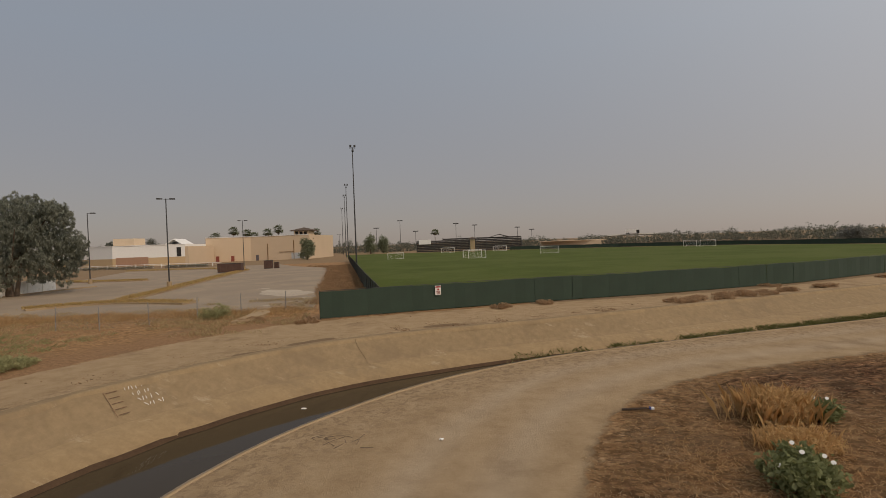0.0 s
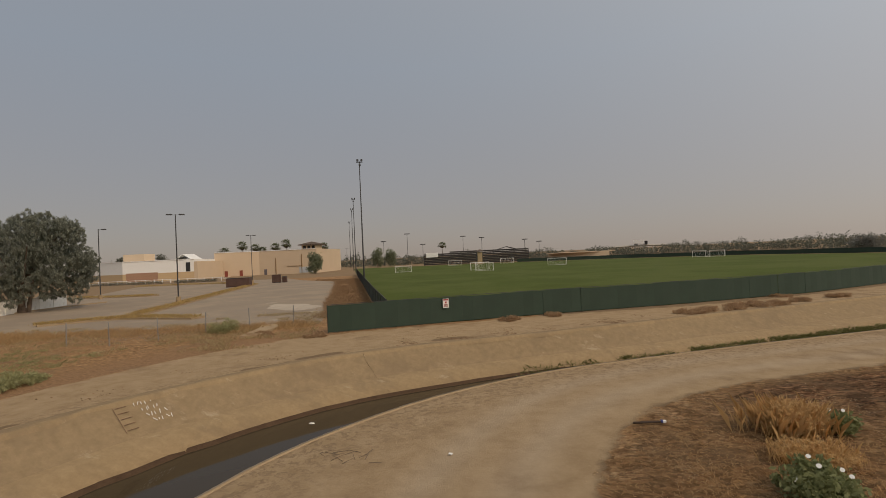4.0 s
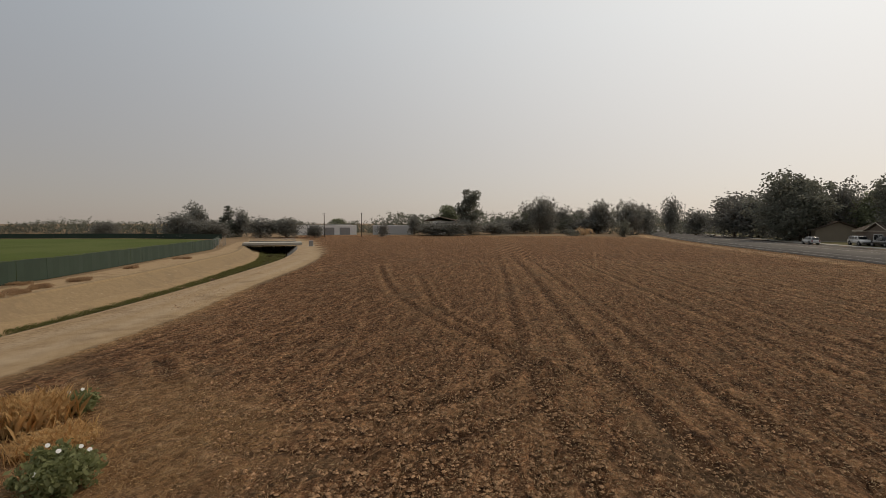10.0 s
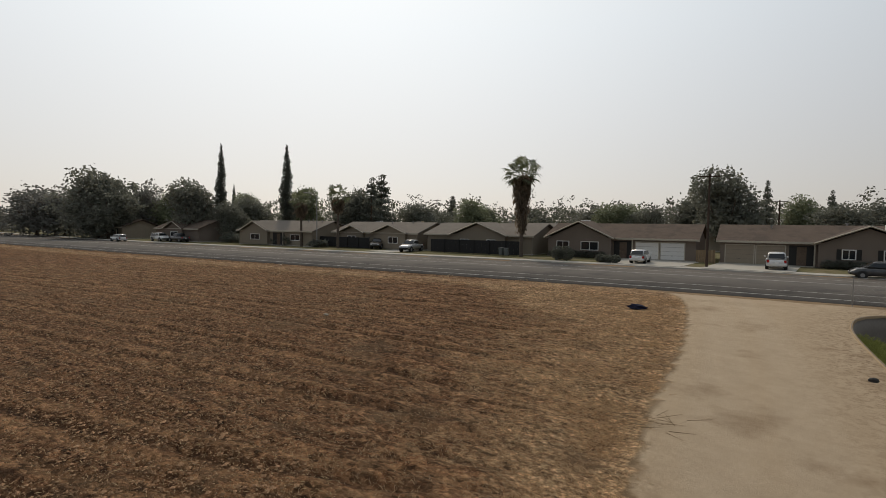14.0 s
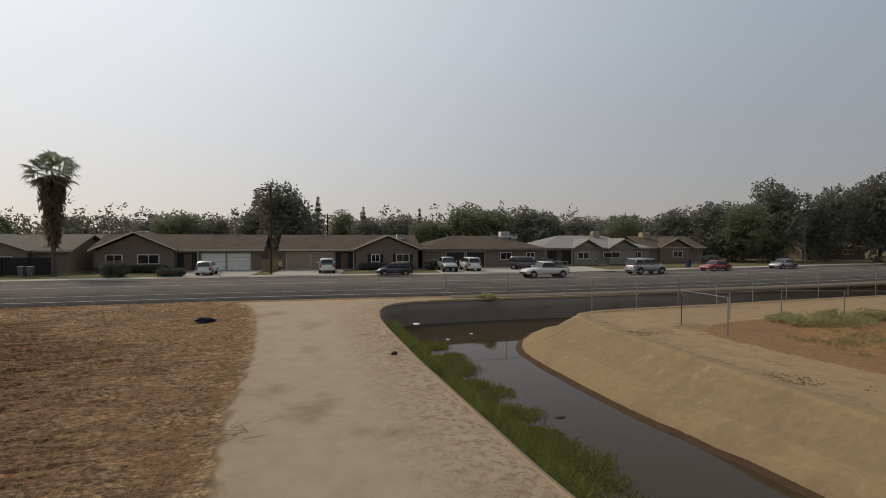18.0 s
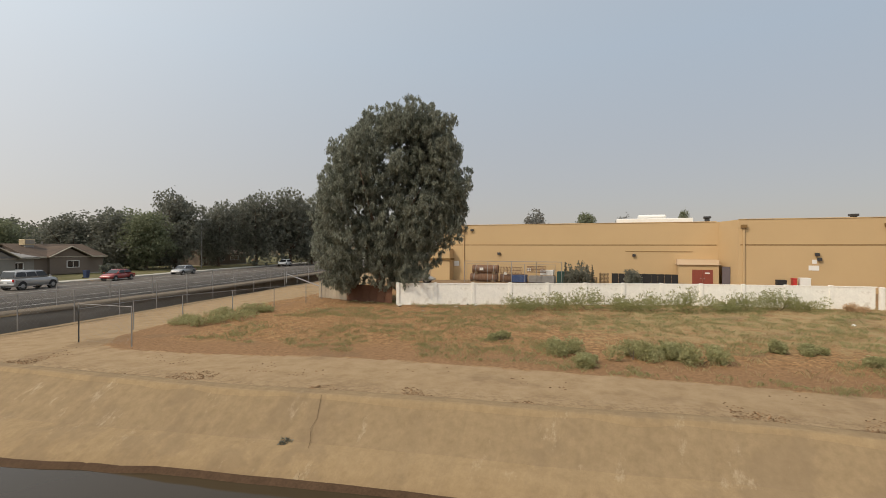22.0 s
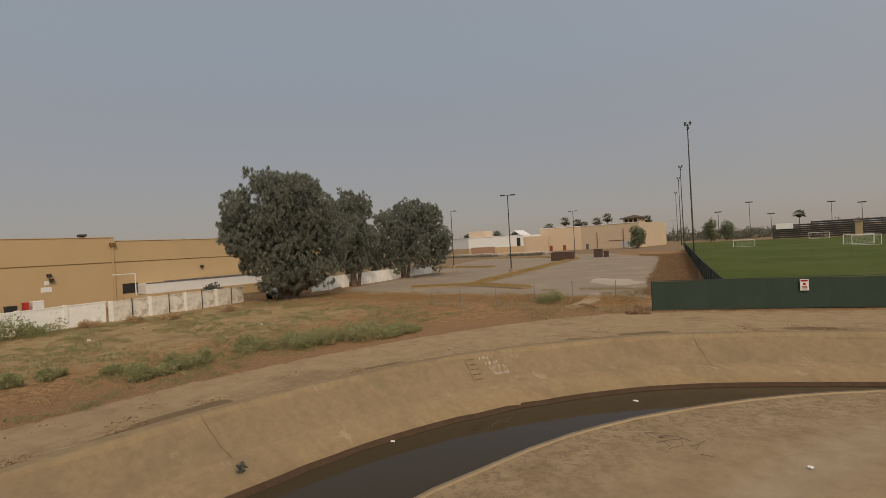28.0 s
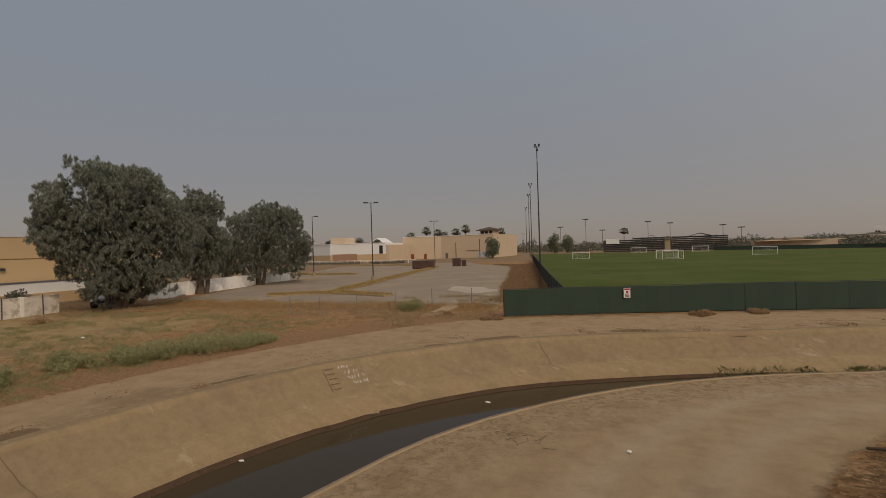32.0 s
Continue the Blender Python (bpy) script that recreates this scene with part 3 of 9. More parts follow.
    # Mask holds the wheel lanes and also pales the whole track southward.
    lanes = np.where(side_in & west_of_edge, 0.55 * lanes + 0.8 * np.clip(-P[:, 1] / 10, 0, 1), 0)
    feet = np.where(side_in & west_of_edge, np.clip(1.25 - dn / 2.4, 0, 1), 0) + np.where(outer & near_far, np.clip(1.3 - df / 1.5, 0, 1), 0)
    z -= np.where(side_in & west_of_edge, 0.02 * np.exp(-((de - 1.6) / 0.4) ** 2) + 0.02 * np.exp(-((de - 3.4) / 0.4) ** 2), 0)
    z[snap] = 0
    z = np.where(dr < ROAD_HALF + 3.5, np.where(dr < ROAD_HALF - 0.5, -0.12, 0.05), z)
    z += np.where(south, 0.1, 0)
    V = np.column_stack([P, z])
    me = bpy.data.meshes.new("ground")
    me.from_pydata(V.tolist(), [], F.tolist())
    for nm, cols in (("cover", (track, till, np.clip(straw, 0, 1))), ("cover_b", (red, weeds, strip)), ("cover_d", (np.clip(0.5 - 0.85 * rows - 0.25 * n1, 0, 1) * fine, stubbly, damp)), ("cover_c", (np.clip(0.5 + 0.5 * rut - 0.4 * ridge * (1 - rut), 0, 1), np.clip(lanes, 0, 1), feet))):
        a = me.color_attributes.new(nm, "FLOAT_COLOR", "POINT")
        a.data.foreach_set("color", np.column_stack([*cols, np.ones(len(P))]).astype(np.float32).ravel())
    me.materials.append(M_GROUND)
    me.polygons.foreach_set("use_smooth", [True] * len(me.polygons))
    return tagged(new("ground", me), "dry earth ground with dusty tracks and tilled soil", "ground", kind="structure")


ground = build_ground()


# ---- canal ----
def resample(line, n):
    s = np.concatenate([[0], np.cumsum(np.hypot(*np.diff(line, axis=0).T))])
    t = np.linspace(0, s[-1], n)
    return np.column_stack([np.interp(t, s, line[:, k]) for k in (0, 1)])


def loft(name, lines, material, smooth=True):
    """A skin over several 3D lines of equal length."""
    n, k = len(lines[0]), len(lines)
    V = np.concatenate(lines)
    i = np.arange(n - 1)
    F = np.concatenate([np.stack([r * n + i, r * n + i + 1, (r + 1) * n + i + 1, (r + 1) * n + i], 1) for r in range(k - 1)])
    return pymesh(name, V, F, material, smooth=smooth)


def lined(line, d, z):
    o = offset(line, d)
    zz = z if hasattr(z, "__len__") else np.full(len(o), z)
    return np.column_stack([o, zz])


FOOT = 1 + 0.40 * np.clip((FAR_LIP[:, 0] - 4) / 30, 0, 1) - 0.22 * np.exp(-((FAR_LIP[:, 0] - 4) / 5) ** 2) + np.interp(FAR_LIP[:, 1], (-34, -29, -25.4, -17.3, -12.4), (0, 0.3, 0.58, 0.36, 0)) * (FAR_LIP[:, 0] > -30)
# far bank: sloped dusty concrete with a worn, uneven crest
wob = np.array([noise.noise((i * 0.11, 0, 4)) for i in range(len(FAR_LIP))])
wob2 = np.array([noise.noise((i * 0.9, 3, 4)) + 0.6 * noise.noise((i * 0.37, 8, 4)) for i in range(len(FAR_LIP))])
far_slope = loft("canal_bank_far", [lined(FAR_LIP, 0.5, 0.02), lined(FAR_LIP, 0.22, 0.05 + 0.05 * wob), lined(FAR_LIP, 0.0, 0.03 + 0.04 * wob), lined(FAR_LIP, -0.12, -0.06), lined(FAR_LIP, (-0.7 + 0.05 * wob2) * FOOT, -0.52), lined(FAR_LIP, (-1.12 + 0.05 * wob2) * FOOT, -0.88 + 0.02 * wob2), lined(FAR_LIP, (-1.3 + 0.05 * wob2) * FOOT, -0.99 + 0.02 * wob2)], M_CONC)
bench = loft("canal_bench", [lined(FAR_LIP, (-1.3 + 0.05 * wob2) * FOOT, -0.99 + 0.02 * wob2), lined(FAR_LIP, (-1.68) * FOOT, -1.07), lined(FAR_LIP, (-2.48 - 0.06 * wob) * FOOT, -1.56), lined(FAR_LIP, (-2.52 - 0.06 * wob) * FOOT, BED_Z)], M_BENCH)
tagged(bench, "lighter silted foot of the concrete bank", "canal bank", kind="structure")
rim = loft("canal_crest", [lined(FAR_LIP, 0.10 + 0.16 * wob2, -0.02), lined(FAR_LIP, 0.02 + 0.12 * wob2, 0.05 + 0.05 * wob), lined(FAR_LIP, -0.10 + 0.08 * wob2, 0.022 + 0.05 * wob), lined(FAR_LIP, -0.22 + 0.10 * wob2, -0.16)], M_BENCH)
tagged(rim, "worn pale edge of the concrete bank", "canal bank", kind="structure")
tagged(far_slope, "sloping dusty tan concrete canal bank", "canal bank", kind="structure")


def near_line(k, z):
    """Bank on the track side; it steepens into an upright retaining wall along the street."""
    steep = np.clip((NEAR_LIP[:, 1] + 34) / 16, 0.10, 1.0)
    t = np.gradient(NEAR_LIP, axis=0)
    t /= np.linalg.norm(t, axis=1)[:, None]
    o = NEAR_LIP + (k * steep)[:, None] * np.stack([-t[:, 1], t[:, 0]], 1)
    return np.column_stack([o, np.full(len(o), z)])


near_slope = loft("canal_bank_near", [lined(NEAR_LIP, -0.03, 0.045), lined(NEAR_LIP, 0.0, 0.045), near_line(0.9, -0.75), near_line(1.75, -1.5), near_line(2.3, BED_Z)], M_CONC_GREY)
tagged(near_slope, "grey concrete canal bank and retaining wall", "canal bank", kind="structure")
lip = loft("canal_kerb", [lined(NEAR_LIP, -0.10, -0.05), lined(NEAR_LIP, -0.07, 0.02), lined(NEAR_LIP, 0.02, 0.04), lined(NEAR_LIP, 0.05, -0.08)], M_LIP, False)
tagged(lip, "pale worn concrete lip along the canal", "kerb", kind="structure")
n_res = 420
NL, FL = resample(NEAR_LIP, n_res), resample(FAR_LIP, n_res)
bed = loft("canal_bed", [np.column_stack([NL, np.full(n_res, BED_Z + 0.02)]), np.column_stack([FL, np.full(n_res, BED_Z + 0.02)])], M_MUD_SHADE)
tagged(bed, "dark muddy canal bed", "canal bed", kind="structure")
m_water, nt_w, b_w = node_mat("still_water")
b_w.inputs["Base Color"].default_value = (0.046, 0.034, 0.020, 1)
b_w.inputs["Roughness"].default_value = 0.04
b_w.inputs["Specular IOR Level"].default_value = 0.22
b_w.inputs["IOR"].default_value = 1.33
bump(nt_w, b_w, noise_node(nt_w, 1.6, 2.0), 0.04, 0.02)
water = loft("water", [np.column_stack([NL, np.full(n_res, WATER_Z)]), np.column_stack([FL, np.full(n_res, WATER_Z)])], m_water)
tagged(water, "still brown water in the canal", "water", kind="structure")
mud_line = loft("mud_line", [lined(FAR_LIP, (-2.40 - 0.08 * wob2 - 0.06 * wob) * FOOT, -1.51 - 0.03 * wob2), lined(FAR_LIP, (-2.53 - 0.12 * wob2 - 0.06 * wob) * FOOT, -1.55), lined(FAR_LIP, (-2.66 - 0.16 * wob2 - 0.06 * wob) * FOOT, WATER_Z - 0.03)], M_MUD_SHADE)
tagged(mud_line, "dark wet mud strip along the waterline", "mud", kind="structure")

# ---- street ----
road = loft("road", [lined(ROAD_MID, -ROAD_HALF, ROAD_Z - 0.12), lined(ROAD_MID, -ROAD_HALF + 0.01, ROAD_Z - 0.03), lined(ROAD_MID, 0, ROAD_Z + 0.1), lined(ROAD_MID, ROAD_HALF - 0.01, ROAD_Z - 0.03), lined(ROAD_MID, ROAD_HALF, ROAD_Z - 0.3)], M_ASPHALT)
tagged(road, "grey asphalt street with white lane lines", "road", kind="structure")
for d, w in ((ROAD_HALF - 1.6, 0.08), (ROAD_HALF - 4.6, 0.06), (-1.5, 0.07), (-ROAD_HALF + 4.4, 0.06)):
    zz = ROAD_Z + 0.1 - 0.13 * abs(d) / ROAD_HALF + 0.006
    tagged(loft("lane_line", [lined(ROAD_MID, d - w, zz), lined(ROAD_MID, d + w, zz)], M_PAINT), "worn white lane line", "lane line", kind="structure")
kerb = loft("kerb", [lined(ROAD_MID, -ROAD_HALF + 0.02, ROAD_Z - 0.05), lined(ROAD_MID, -ROAD_HALF, ROAD_Z + 0.10), lined(ROAD_MID, -ROAD_HALF - 0.16, ROAD_Z + 0.11), lined(ROAD_MID, -ROAD_HALF - 1.9, ROAD_Z + 0.13), lined(ROAD_MID, -ROAD_HALF - 1.92, ROAD_Z - 0.2)], M_PAVE, False)
tagged(kerb, "pale concrete kerb and pavement", "pavement", kind="structure")
verge = loft("house_ground", [lined(ROAD_MID, -ROAD_HALF - 1.8, ROAD_Z + 0.08), lined(ROAD_MID, -ROAD_HALF - 6, ROAD_Z + 0.15), lined(ROAD_MID, -ROAD_HALF - 60, ROAD_Z + 0.1)], surface("dry_lawn", (0.12, 0.11, 0.05), 0.95, 0.35, 0.4, 12.0, 0.5, stain=((0.19, 0.15, 0.09), 0.3, 0.5, 0.8)))
tagged(verge, "dry patchy front lawns", "lawn", kind="structure")


sh_line = ROAD_MID[(ROAD_MID[:, 0] < -3) & (ROAD_MID[:, 0] > -240)]
shoulder = loft("road_shoulder", [lined(sh_line, ROAD_HALF - 0.05, ROAD_Z - 0.035), lined(sh_line, ROAD_HALF + 0.9, 0.085), lined(sh_line, ROAD_HALF + 1.75, 0.075), lined(sh_line, ROAD_HALF + 1.8, -0.1)], surface("gravel_shoulder", (0.165, 0.132, 0.098), 0.95, 0.3, 0.9, 20.0, 0.5))
tagged(shoulder, "grey-brown gravel road shoulder", "shoulder", kind="structure")


# ---- parking lot and turf ----
def sheet(name, pts, z, material, label, category):
    bm = bmesh.new()
    f = bm.faces.new([bm.verts.new((x, y, z)) for x, y in pts])
    if f.normal.z < 0:
        f.normal_flip()
    ex = bmesh.ops.extrude_face_region(bm, geom=[f])
    bmesh.ops.translate(bm, vec=(0, 0, -0.15), verts=[v for v in ex["geom"] if isinstance(v, bmesh.types.BMVert)])
    bmesh.ops.triangulate(bm, faces=bm.faces[:])
    bmesh.ops.recalc_face_normals(bm, faces=bm.faces[:])
    return tagged(part(name, bm, material), label, category, kind="structure")


sheet("parking_lot", [(-44, 38.6), (-37.9, 37.2), (-24, 37.6), (-9.8, 37), (-10.6, 42), (-14, 58.6), (-24.3, 107.6), (-36, 122.6), (-46, 142), (-84, 140), (-64, 86), (-52, 60)], 0.03, M_LOT, "cracked empty asphalt parking lot", "parking lot")
TURF_SIDE = [(-4.4, 34.2), (-7.9, 50.9), (-17.8, 99.8), (-27.7, 148.6)]
sheet("turf_field", [(-4.2, 33.5)] + [(x + 0.1, y + 0.3) for x, y in FENCE_S[1:]] + [(112, 100), (116, 130), (100, 175), (70, 205), (20, 230), (-46, 240)] + TURF_SIDE[:0:-1], 0.04, M_TURF, "mown green sports turf", "sports field")


# ---- trees ----
def leaves(rng, blobs, n, size, droop=0.0, long=1.6, inner=0.3, clump=14, skin=(0.80, 1.10)):
    """Many small leaf clumps over the shells of overlapping lobes."""
    B = np.array(blobs, float)
    w = (B[:, 3] * B[:, 4] + B[:, 3] * B[:, 5] + B[:, 4] * B[:, 5])
    k = rng.choice(len(B), n, p=w / w.sum())
    d = rng.normal(size=(n, 3))
    d /= np.linalg.norm(d, axis=1)[:, None]
    m = max(1, n // clump)
    k, d = np.resize(k[:m], n), np.resize(d[:m], (n, 3))
    r = np.resize(np.where(rng.random(m) < inner, rng.uniform(0.25, 0.8, m), rng.uniform(*skin, m)), n)
    c = B[k, :3] + d * r[:, None] * B[k, 3:6]
    c = c + rng.normal(size=(n, 3)) * size * (0.85 if clump > 4 else 0.2)
    c[:, 2] -= droop * size * 3.2 * rng.random(n)
    a = rng.normal(size=(n, 3))
    a[:, 2] = a[:, 2] * (1 - droop) - droop * 2.2
    a /= np.linalg.norm(a, axis=1)[:, None]
    b = np.cross(a, rng.normal(size=(n, 3)))
    b /= np.linalg.norm(b, axis=1)[:, None]
    s = size * rng.uniform(0.6, 1.35, n)[:, None]
    a, b = a * s * long * 0.5, b * s * 0.5
    V = np.stack([c - a, c + b * 0.8 - a * 0.1, c + a, c - b * 0.8 + a * 0.1], 1).reshape(-1, 3)
    F = np.arange(4 * n).reshape(n, 4)
    return V, F


def lobes(rng, r, h0, h1, n, lobe):
    """Lobes that fill a crown between two heights, widest below the middle."""
    out = []
    for i in range(n):
        u = (i + 0.5) / n
        z = h0 + (h1 - h0) * (0.12 + 0.80 * u)
        wide = r * (1 - 0.72 * abs(u - 0.42) ** 1.4 * 1.9)
        ang, rad = rng.uniform(0, 2 * np.pi), wide * rng.uniform(0.25, 0.72)
        s = lobe * rng.uniform(0.75, 1.25)
        out.append((rad * np.cos(ang), rad * np.sin(ang), z, s, s, s * rng.uniform(0.75, 1.05)))
    return out


def trunk_bm(rng, h, r, lean=0.04, branches=5, spread=1.0, top=0.6):
    bm = bmesh.new()
    p, rad = Vector((0, 0, -0.1)), r * 1.25
    n = 5
    for i in range(n):
        q = p + Vector((rng.normal() * lean * h / n, rng.normal() * lean * h / n, (h + 0.1) / n))
        rr = r * (1 - (1 - top) * (i + 1) / n)
        rod(bm, p, q, rad, rr, 9)
        p, rad = q, rr
    for i in range(branches):
        ang = 2 * np.pi * (i + rng.uniform(0, 0.6)) / branches
        z0 = h * rng.uniform(0.55, 1.0)
        a = Vector((0, 0, z0))
        m = a + Vector((math.cos(ang) * spread * 0.5, math.sin(ang) * spread * 0.5, spread * 0.55))
        e = m + Vector((math.cos(ang) * spread * 0.6, math.sin(ang) * spread * 0.6, spread * 0.9))
        rod(bm, a, m, rad * 0.7, rad * 0.45, 6)
        rod(bm, m, e, rad * 0.45, rad * 0.15, 6)
    return bm


def tree(label, seed, h, r, base, n, leaf, material, droop=0.0, lobe=None, count=14, trunk_r=None, long=1.6, category="tree", inner=0.3):
    rng = np.random.default_rng(seed)
    t = empty("tree", pose(0, 0, 0), label, category)
    part("trunk", trunk_bm(rng, max(base + 0.25 * (h - base), 1.0), trunk_r or 0.02 * h + 0.06, branches=6, spread=r * 0.7), M_BARK, t)
    V, F = leaves(rng, lobes(rng, r, base, h, count, lobe or r * 0.48), n, leaf, droop, long, inner, 6, (0.86, 1.03))
    pymesh("crown", V, F, material, t)
    return t


def cone_tree(label, seed, h, r, n, leaf, material, power=1.0, name="tree", tiers=11, column=False):
    rng = np.random.default_rng(seed)
    t = empty(name, pose(0, 0, 0), label, "tree")
    bm = bmesh.new()
    rod(bm, (0, 0, -0.1), (0, 0, h * 0.93), 0.016 * h + 0.05, 0.03, 8)
    part("trunk", bm, M_BARK, t)
    bl = []
    for i in range(tiers):
        u = i / tiers
        rad = r * (1 - u ** 2.3) * (0.75 + 0.25 * min(1, u / 0.2)) if column else r * (1 - u) ** power + 0.05 * r
        z = h * (0.06 + 0.92 * u)
        if power < 0.75:
            bl.append((0.15 * rad * rng.normal(), 0.15 * rad * rng.normal(), z, rad, rad, h / tiers * 1.1))
        else:
            for k in range(5):
                a = rng.uniform(0, 6.28)
                bl.append((0.55 * rad * np.cos(a), 0.55 * rad * np.sin(a), z - 0.12 * rad, 0.5 * rad + 0.1, 0.5 * rad + 0.1, h / tiers * 0.3))
    V, F = leaves(rng, bl, n, leaf, 0.1, 1.6, 0.45, clump=3 if power < 0.75 else 8, skin=(0.86, 1.0) if column else (0.8, 1.1))
    pymesh("crown", V, F, material, t)
    return t


def palm(label, seed, h, r, skirt=1.6, fronds=34):
    rng = np.random.default_rng(seed)
    t = empty("palm_tree", pose(0, 0, 0), label, "palm tree")
    bm = bmesh.new()
    n = 9
    for i in range(n):
        rod(bm, (0, 0, h * i / n - 0.05), (0, 0, h * (i + 1) / n), 0.27 - 0.012 * i, 0.23 - 0.012 * i, 10)
    part("trunk", bm, M_TRUNK_PALM, t)
    V, F = [], []
    for k in range(fronds):
        az, el = 2.399 * k + rng.normal() * 0.2, math.asin(-0.55 + 1.53 * (k + 0.5) / fronds)
        d = np.array([math.cos(az) * math.cos(el), math.sin(az) * math.cos(el), math.sin(el)])
        hub = np.array([0, 0, h]) + d * np.array([1, 1, 1.1]) * r * rng.uniform(0.42, 0.72)
        up = np.array([0, 0, 1.0])
        side = np.cross(up, d) + rng.normal(size=3) * 0.3
        side /= np.linalg.norm(side)
        out = d - side * d.dot(side)
        out /= np.linalg.norm(out)
        R = r * rng.uniform(0.36, 0.50)
        for j in range(17):
            a = -1.9 + 3.8 * j / 16
            b = out * math.cos(a) + side * math.sin(a)
            w = (side * math.cos(a) - out * math.sin(a)) * R * 0.065
            m = hub + b * R * 0.6
            e = hub + b * R * rng.uniform(0.9, 1.15) - up * R * rng.uniform(0.05, 0.5)
            i0 = len(V)
            V += [hub, m + w, e, m - w]
            F.append((i0, i0 + 1, i0 + 2, i0 + 3))
        i0 = len(V)
        s0 = np.array([0, 0, h - 0.3])
        V += [s0 - side * 0.05, s0 + side * 0.05, hub + side * 0.03, hub - side * 0.03]
        F.append((i0, i0 + 1, i0 + 2, i0 + 3))
    pymesh("crown", [tuple(v) for v in V], F, M_FROND, t)
    if skirt:
        bl = [(0, 0, h - 0.8 - skirt * u, r * (0.36 - 0.20 * u), r * (0.36 - 0.20 * u), skirt * 0.10) for u in np.linspace(0, 1, 9)]
        V, F = leaves(rng, bl, 4200, 0.22, 0.92, 4.0, 0.3)
        ob = pymesh("dry_skirt", V, F, M_DEADFROND, t)
        ob["label"] = "hanging dry dead fronds"
    return t


def settle(t, x, y, z=0.0, turn=0.0):
    t.matrix_world = pose(x, y, z, 0, 0, turn)
    return t


# the large eucalyptus trees behind the canal
def gum(seed, h, r, blobs, n, label):
    rng = np.random.default_rng(seed)
    t = empty("eucalyptus_tree", pose(0, 0, 0), label, "tree")
    bm = trunk_bm(rng, h * 0.38, 0.42, 0.03, 7, r * 0.6)
    part("trunk", bm, M_BARK, t)
    for k in range(2):
        bm = bmesh.new()
        a = Vector((0.5 - k * 1.1, 0.35 * (1 - 2 * k), -0.1))
        rod(bm, a, a + Vector((0.5 * (1 - 2 * k), 0.3, h * 0.4)), 0.28, 0.12, 8)
        part("limb", bm, M_BARK, t)
    V, F = leaves(rng, blobs, int(1.15 * n), 0.10, 0.7, 2.6, 0.14, clump=26, skin=(0.88, 1.04))
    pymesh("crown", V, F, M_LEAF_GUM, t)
    return t


def standing_lobes(az, side, seed, depth=2.4):
    """Lobes given as sideways offset, height and radius across the bearing az, set out in depth front and back."""
    rng = np.random.default_rng(seed)
    rx, ry = math.cos(radians(az)), -math.sin(radians(az))
    fx, fy = math.sin(radians(az)), math.cos(radians(az))
    out = []
    for u, z, r in side:
        for k in (-1, 0.1, 1):
            d = k * depth * rng.uniform(0.5, 1.1)
            q = r * rng.uniform(0.72, 1.0)
            du, dz = rng.uniform(-0.5, 0.5), rng.uniform(-0.4, 0.3)
            out.append((rx * (u + du) + fx * d, ry * (u + du) + fy * d, max(z + dz, 1.0), q, q, q * 1.1))
            for _ in range(2):
                a, e, s = rng.uniform(0, 6.28), rng.uniform(-0.3, 1.0), q * rng.uniform(0.35, 0.5)
                out.append((out[-1][0] + math.cos(a) * q * 0.62, out[-1][1] + math.sin(a) * q * 0.62, out[-1][2] + e * q * 0.7, s, s, s))
    return out


b1 = standing_lobes(-118, [(2.8, 14.9, 1.5), (4.2, 14.5, 1.4), (-3.0, 12.2, 1.4), (-1.8, 13.5, 1.4), (1.4, 14.9, 1.4), (4.6, 13.9, 1.5), (5.6, 12.2, 1.5), (6.2, 9.6, 1.4), (6.6, 7.8, 1.3), (0.1, 14.2, 1.8), (2.2, 14.3, 1.8), (3.9, 13.0, 1.8), (-1.5, 12.6, 1.7), (-2.7, 11.2, 1.6), (-3.4, 9.6, 1.6), (-3.6, 7.4, 1.7), (-3.7, 5.0, 1.6), (-3.4, 3.0, 1.5), (5.0, 11.8, 1.4), (-2.5, 8.5, 2.4), (0, 10.5, 2.6), (2.5, 10, 2.3),
                           (4.6, 10.2, 1.6), (5.4, 8.6, 1.5), (5.2, 6.4, 1.6), (3.8, 7.2, 1.9), (3.6, 4.8, 1.7), (1.2, 6.5, 2.4), (-1, 5, 2.4), (0.8, 3.2, 1.9), (-2.6, 2.2, 1.5), (2.2, 2.4, 1.3)], 1)
settle(gum(21, 16, 6.0, b1, 225000, "tall grey-green eucalyptus with drooping foliage"), -37.8, -20.0)
b2 = standing_lobes(-54, [(0.5, 11.8, 1.4), (-1.5, 11.6, 1.5), (2.3, 11.2, 1.5), (-4.2, 10.0, 1.5), (-5.0, 8.0, 1.5), (-3.8, 6.4, 1.8), (0, 9.6, 2.2), (3.6, 9, 1.8), (5, 6.6, 1.7), (4.6, 4.4, 1.7), (2, 7, 2.2), (-1.8, 8, 2.0), (-2.5, 4.6, 1.7), (0, 5, 2.2), (1.2, 2.6, 1.8), (-1, 2.4, 1.5), (3.2, 3, 1.6), (-4.8, 6.4, 1.3)], 2)
settle(gum(22, 13, 6.0, b2, 160000, "broad grey-green eucalyptus beside the block wall"), -43.6, 32.2)
b3 = standing_lobes(-46, [(0, 11.2, 1.4), (1.4, 10.0, 1.5), (-1.2, 9.6, 1.5), (0.3, 8.2, 1.8), (0.5, 6.5, 2.0), (-1.5, 5.5, 1.7), (2, 6, 1.5), (0, 3.5, 1.8)], 3, 1.6)
settle(gum(23, 11, 4.0, b3, 55000, "eucalyptus tree standing behind the wall"), -48.4, 46.2)
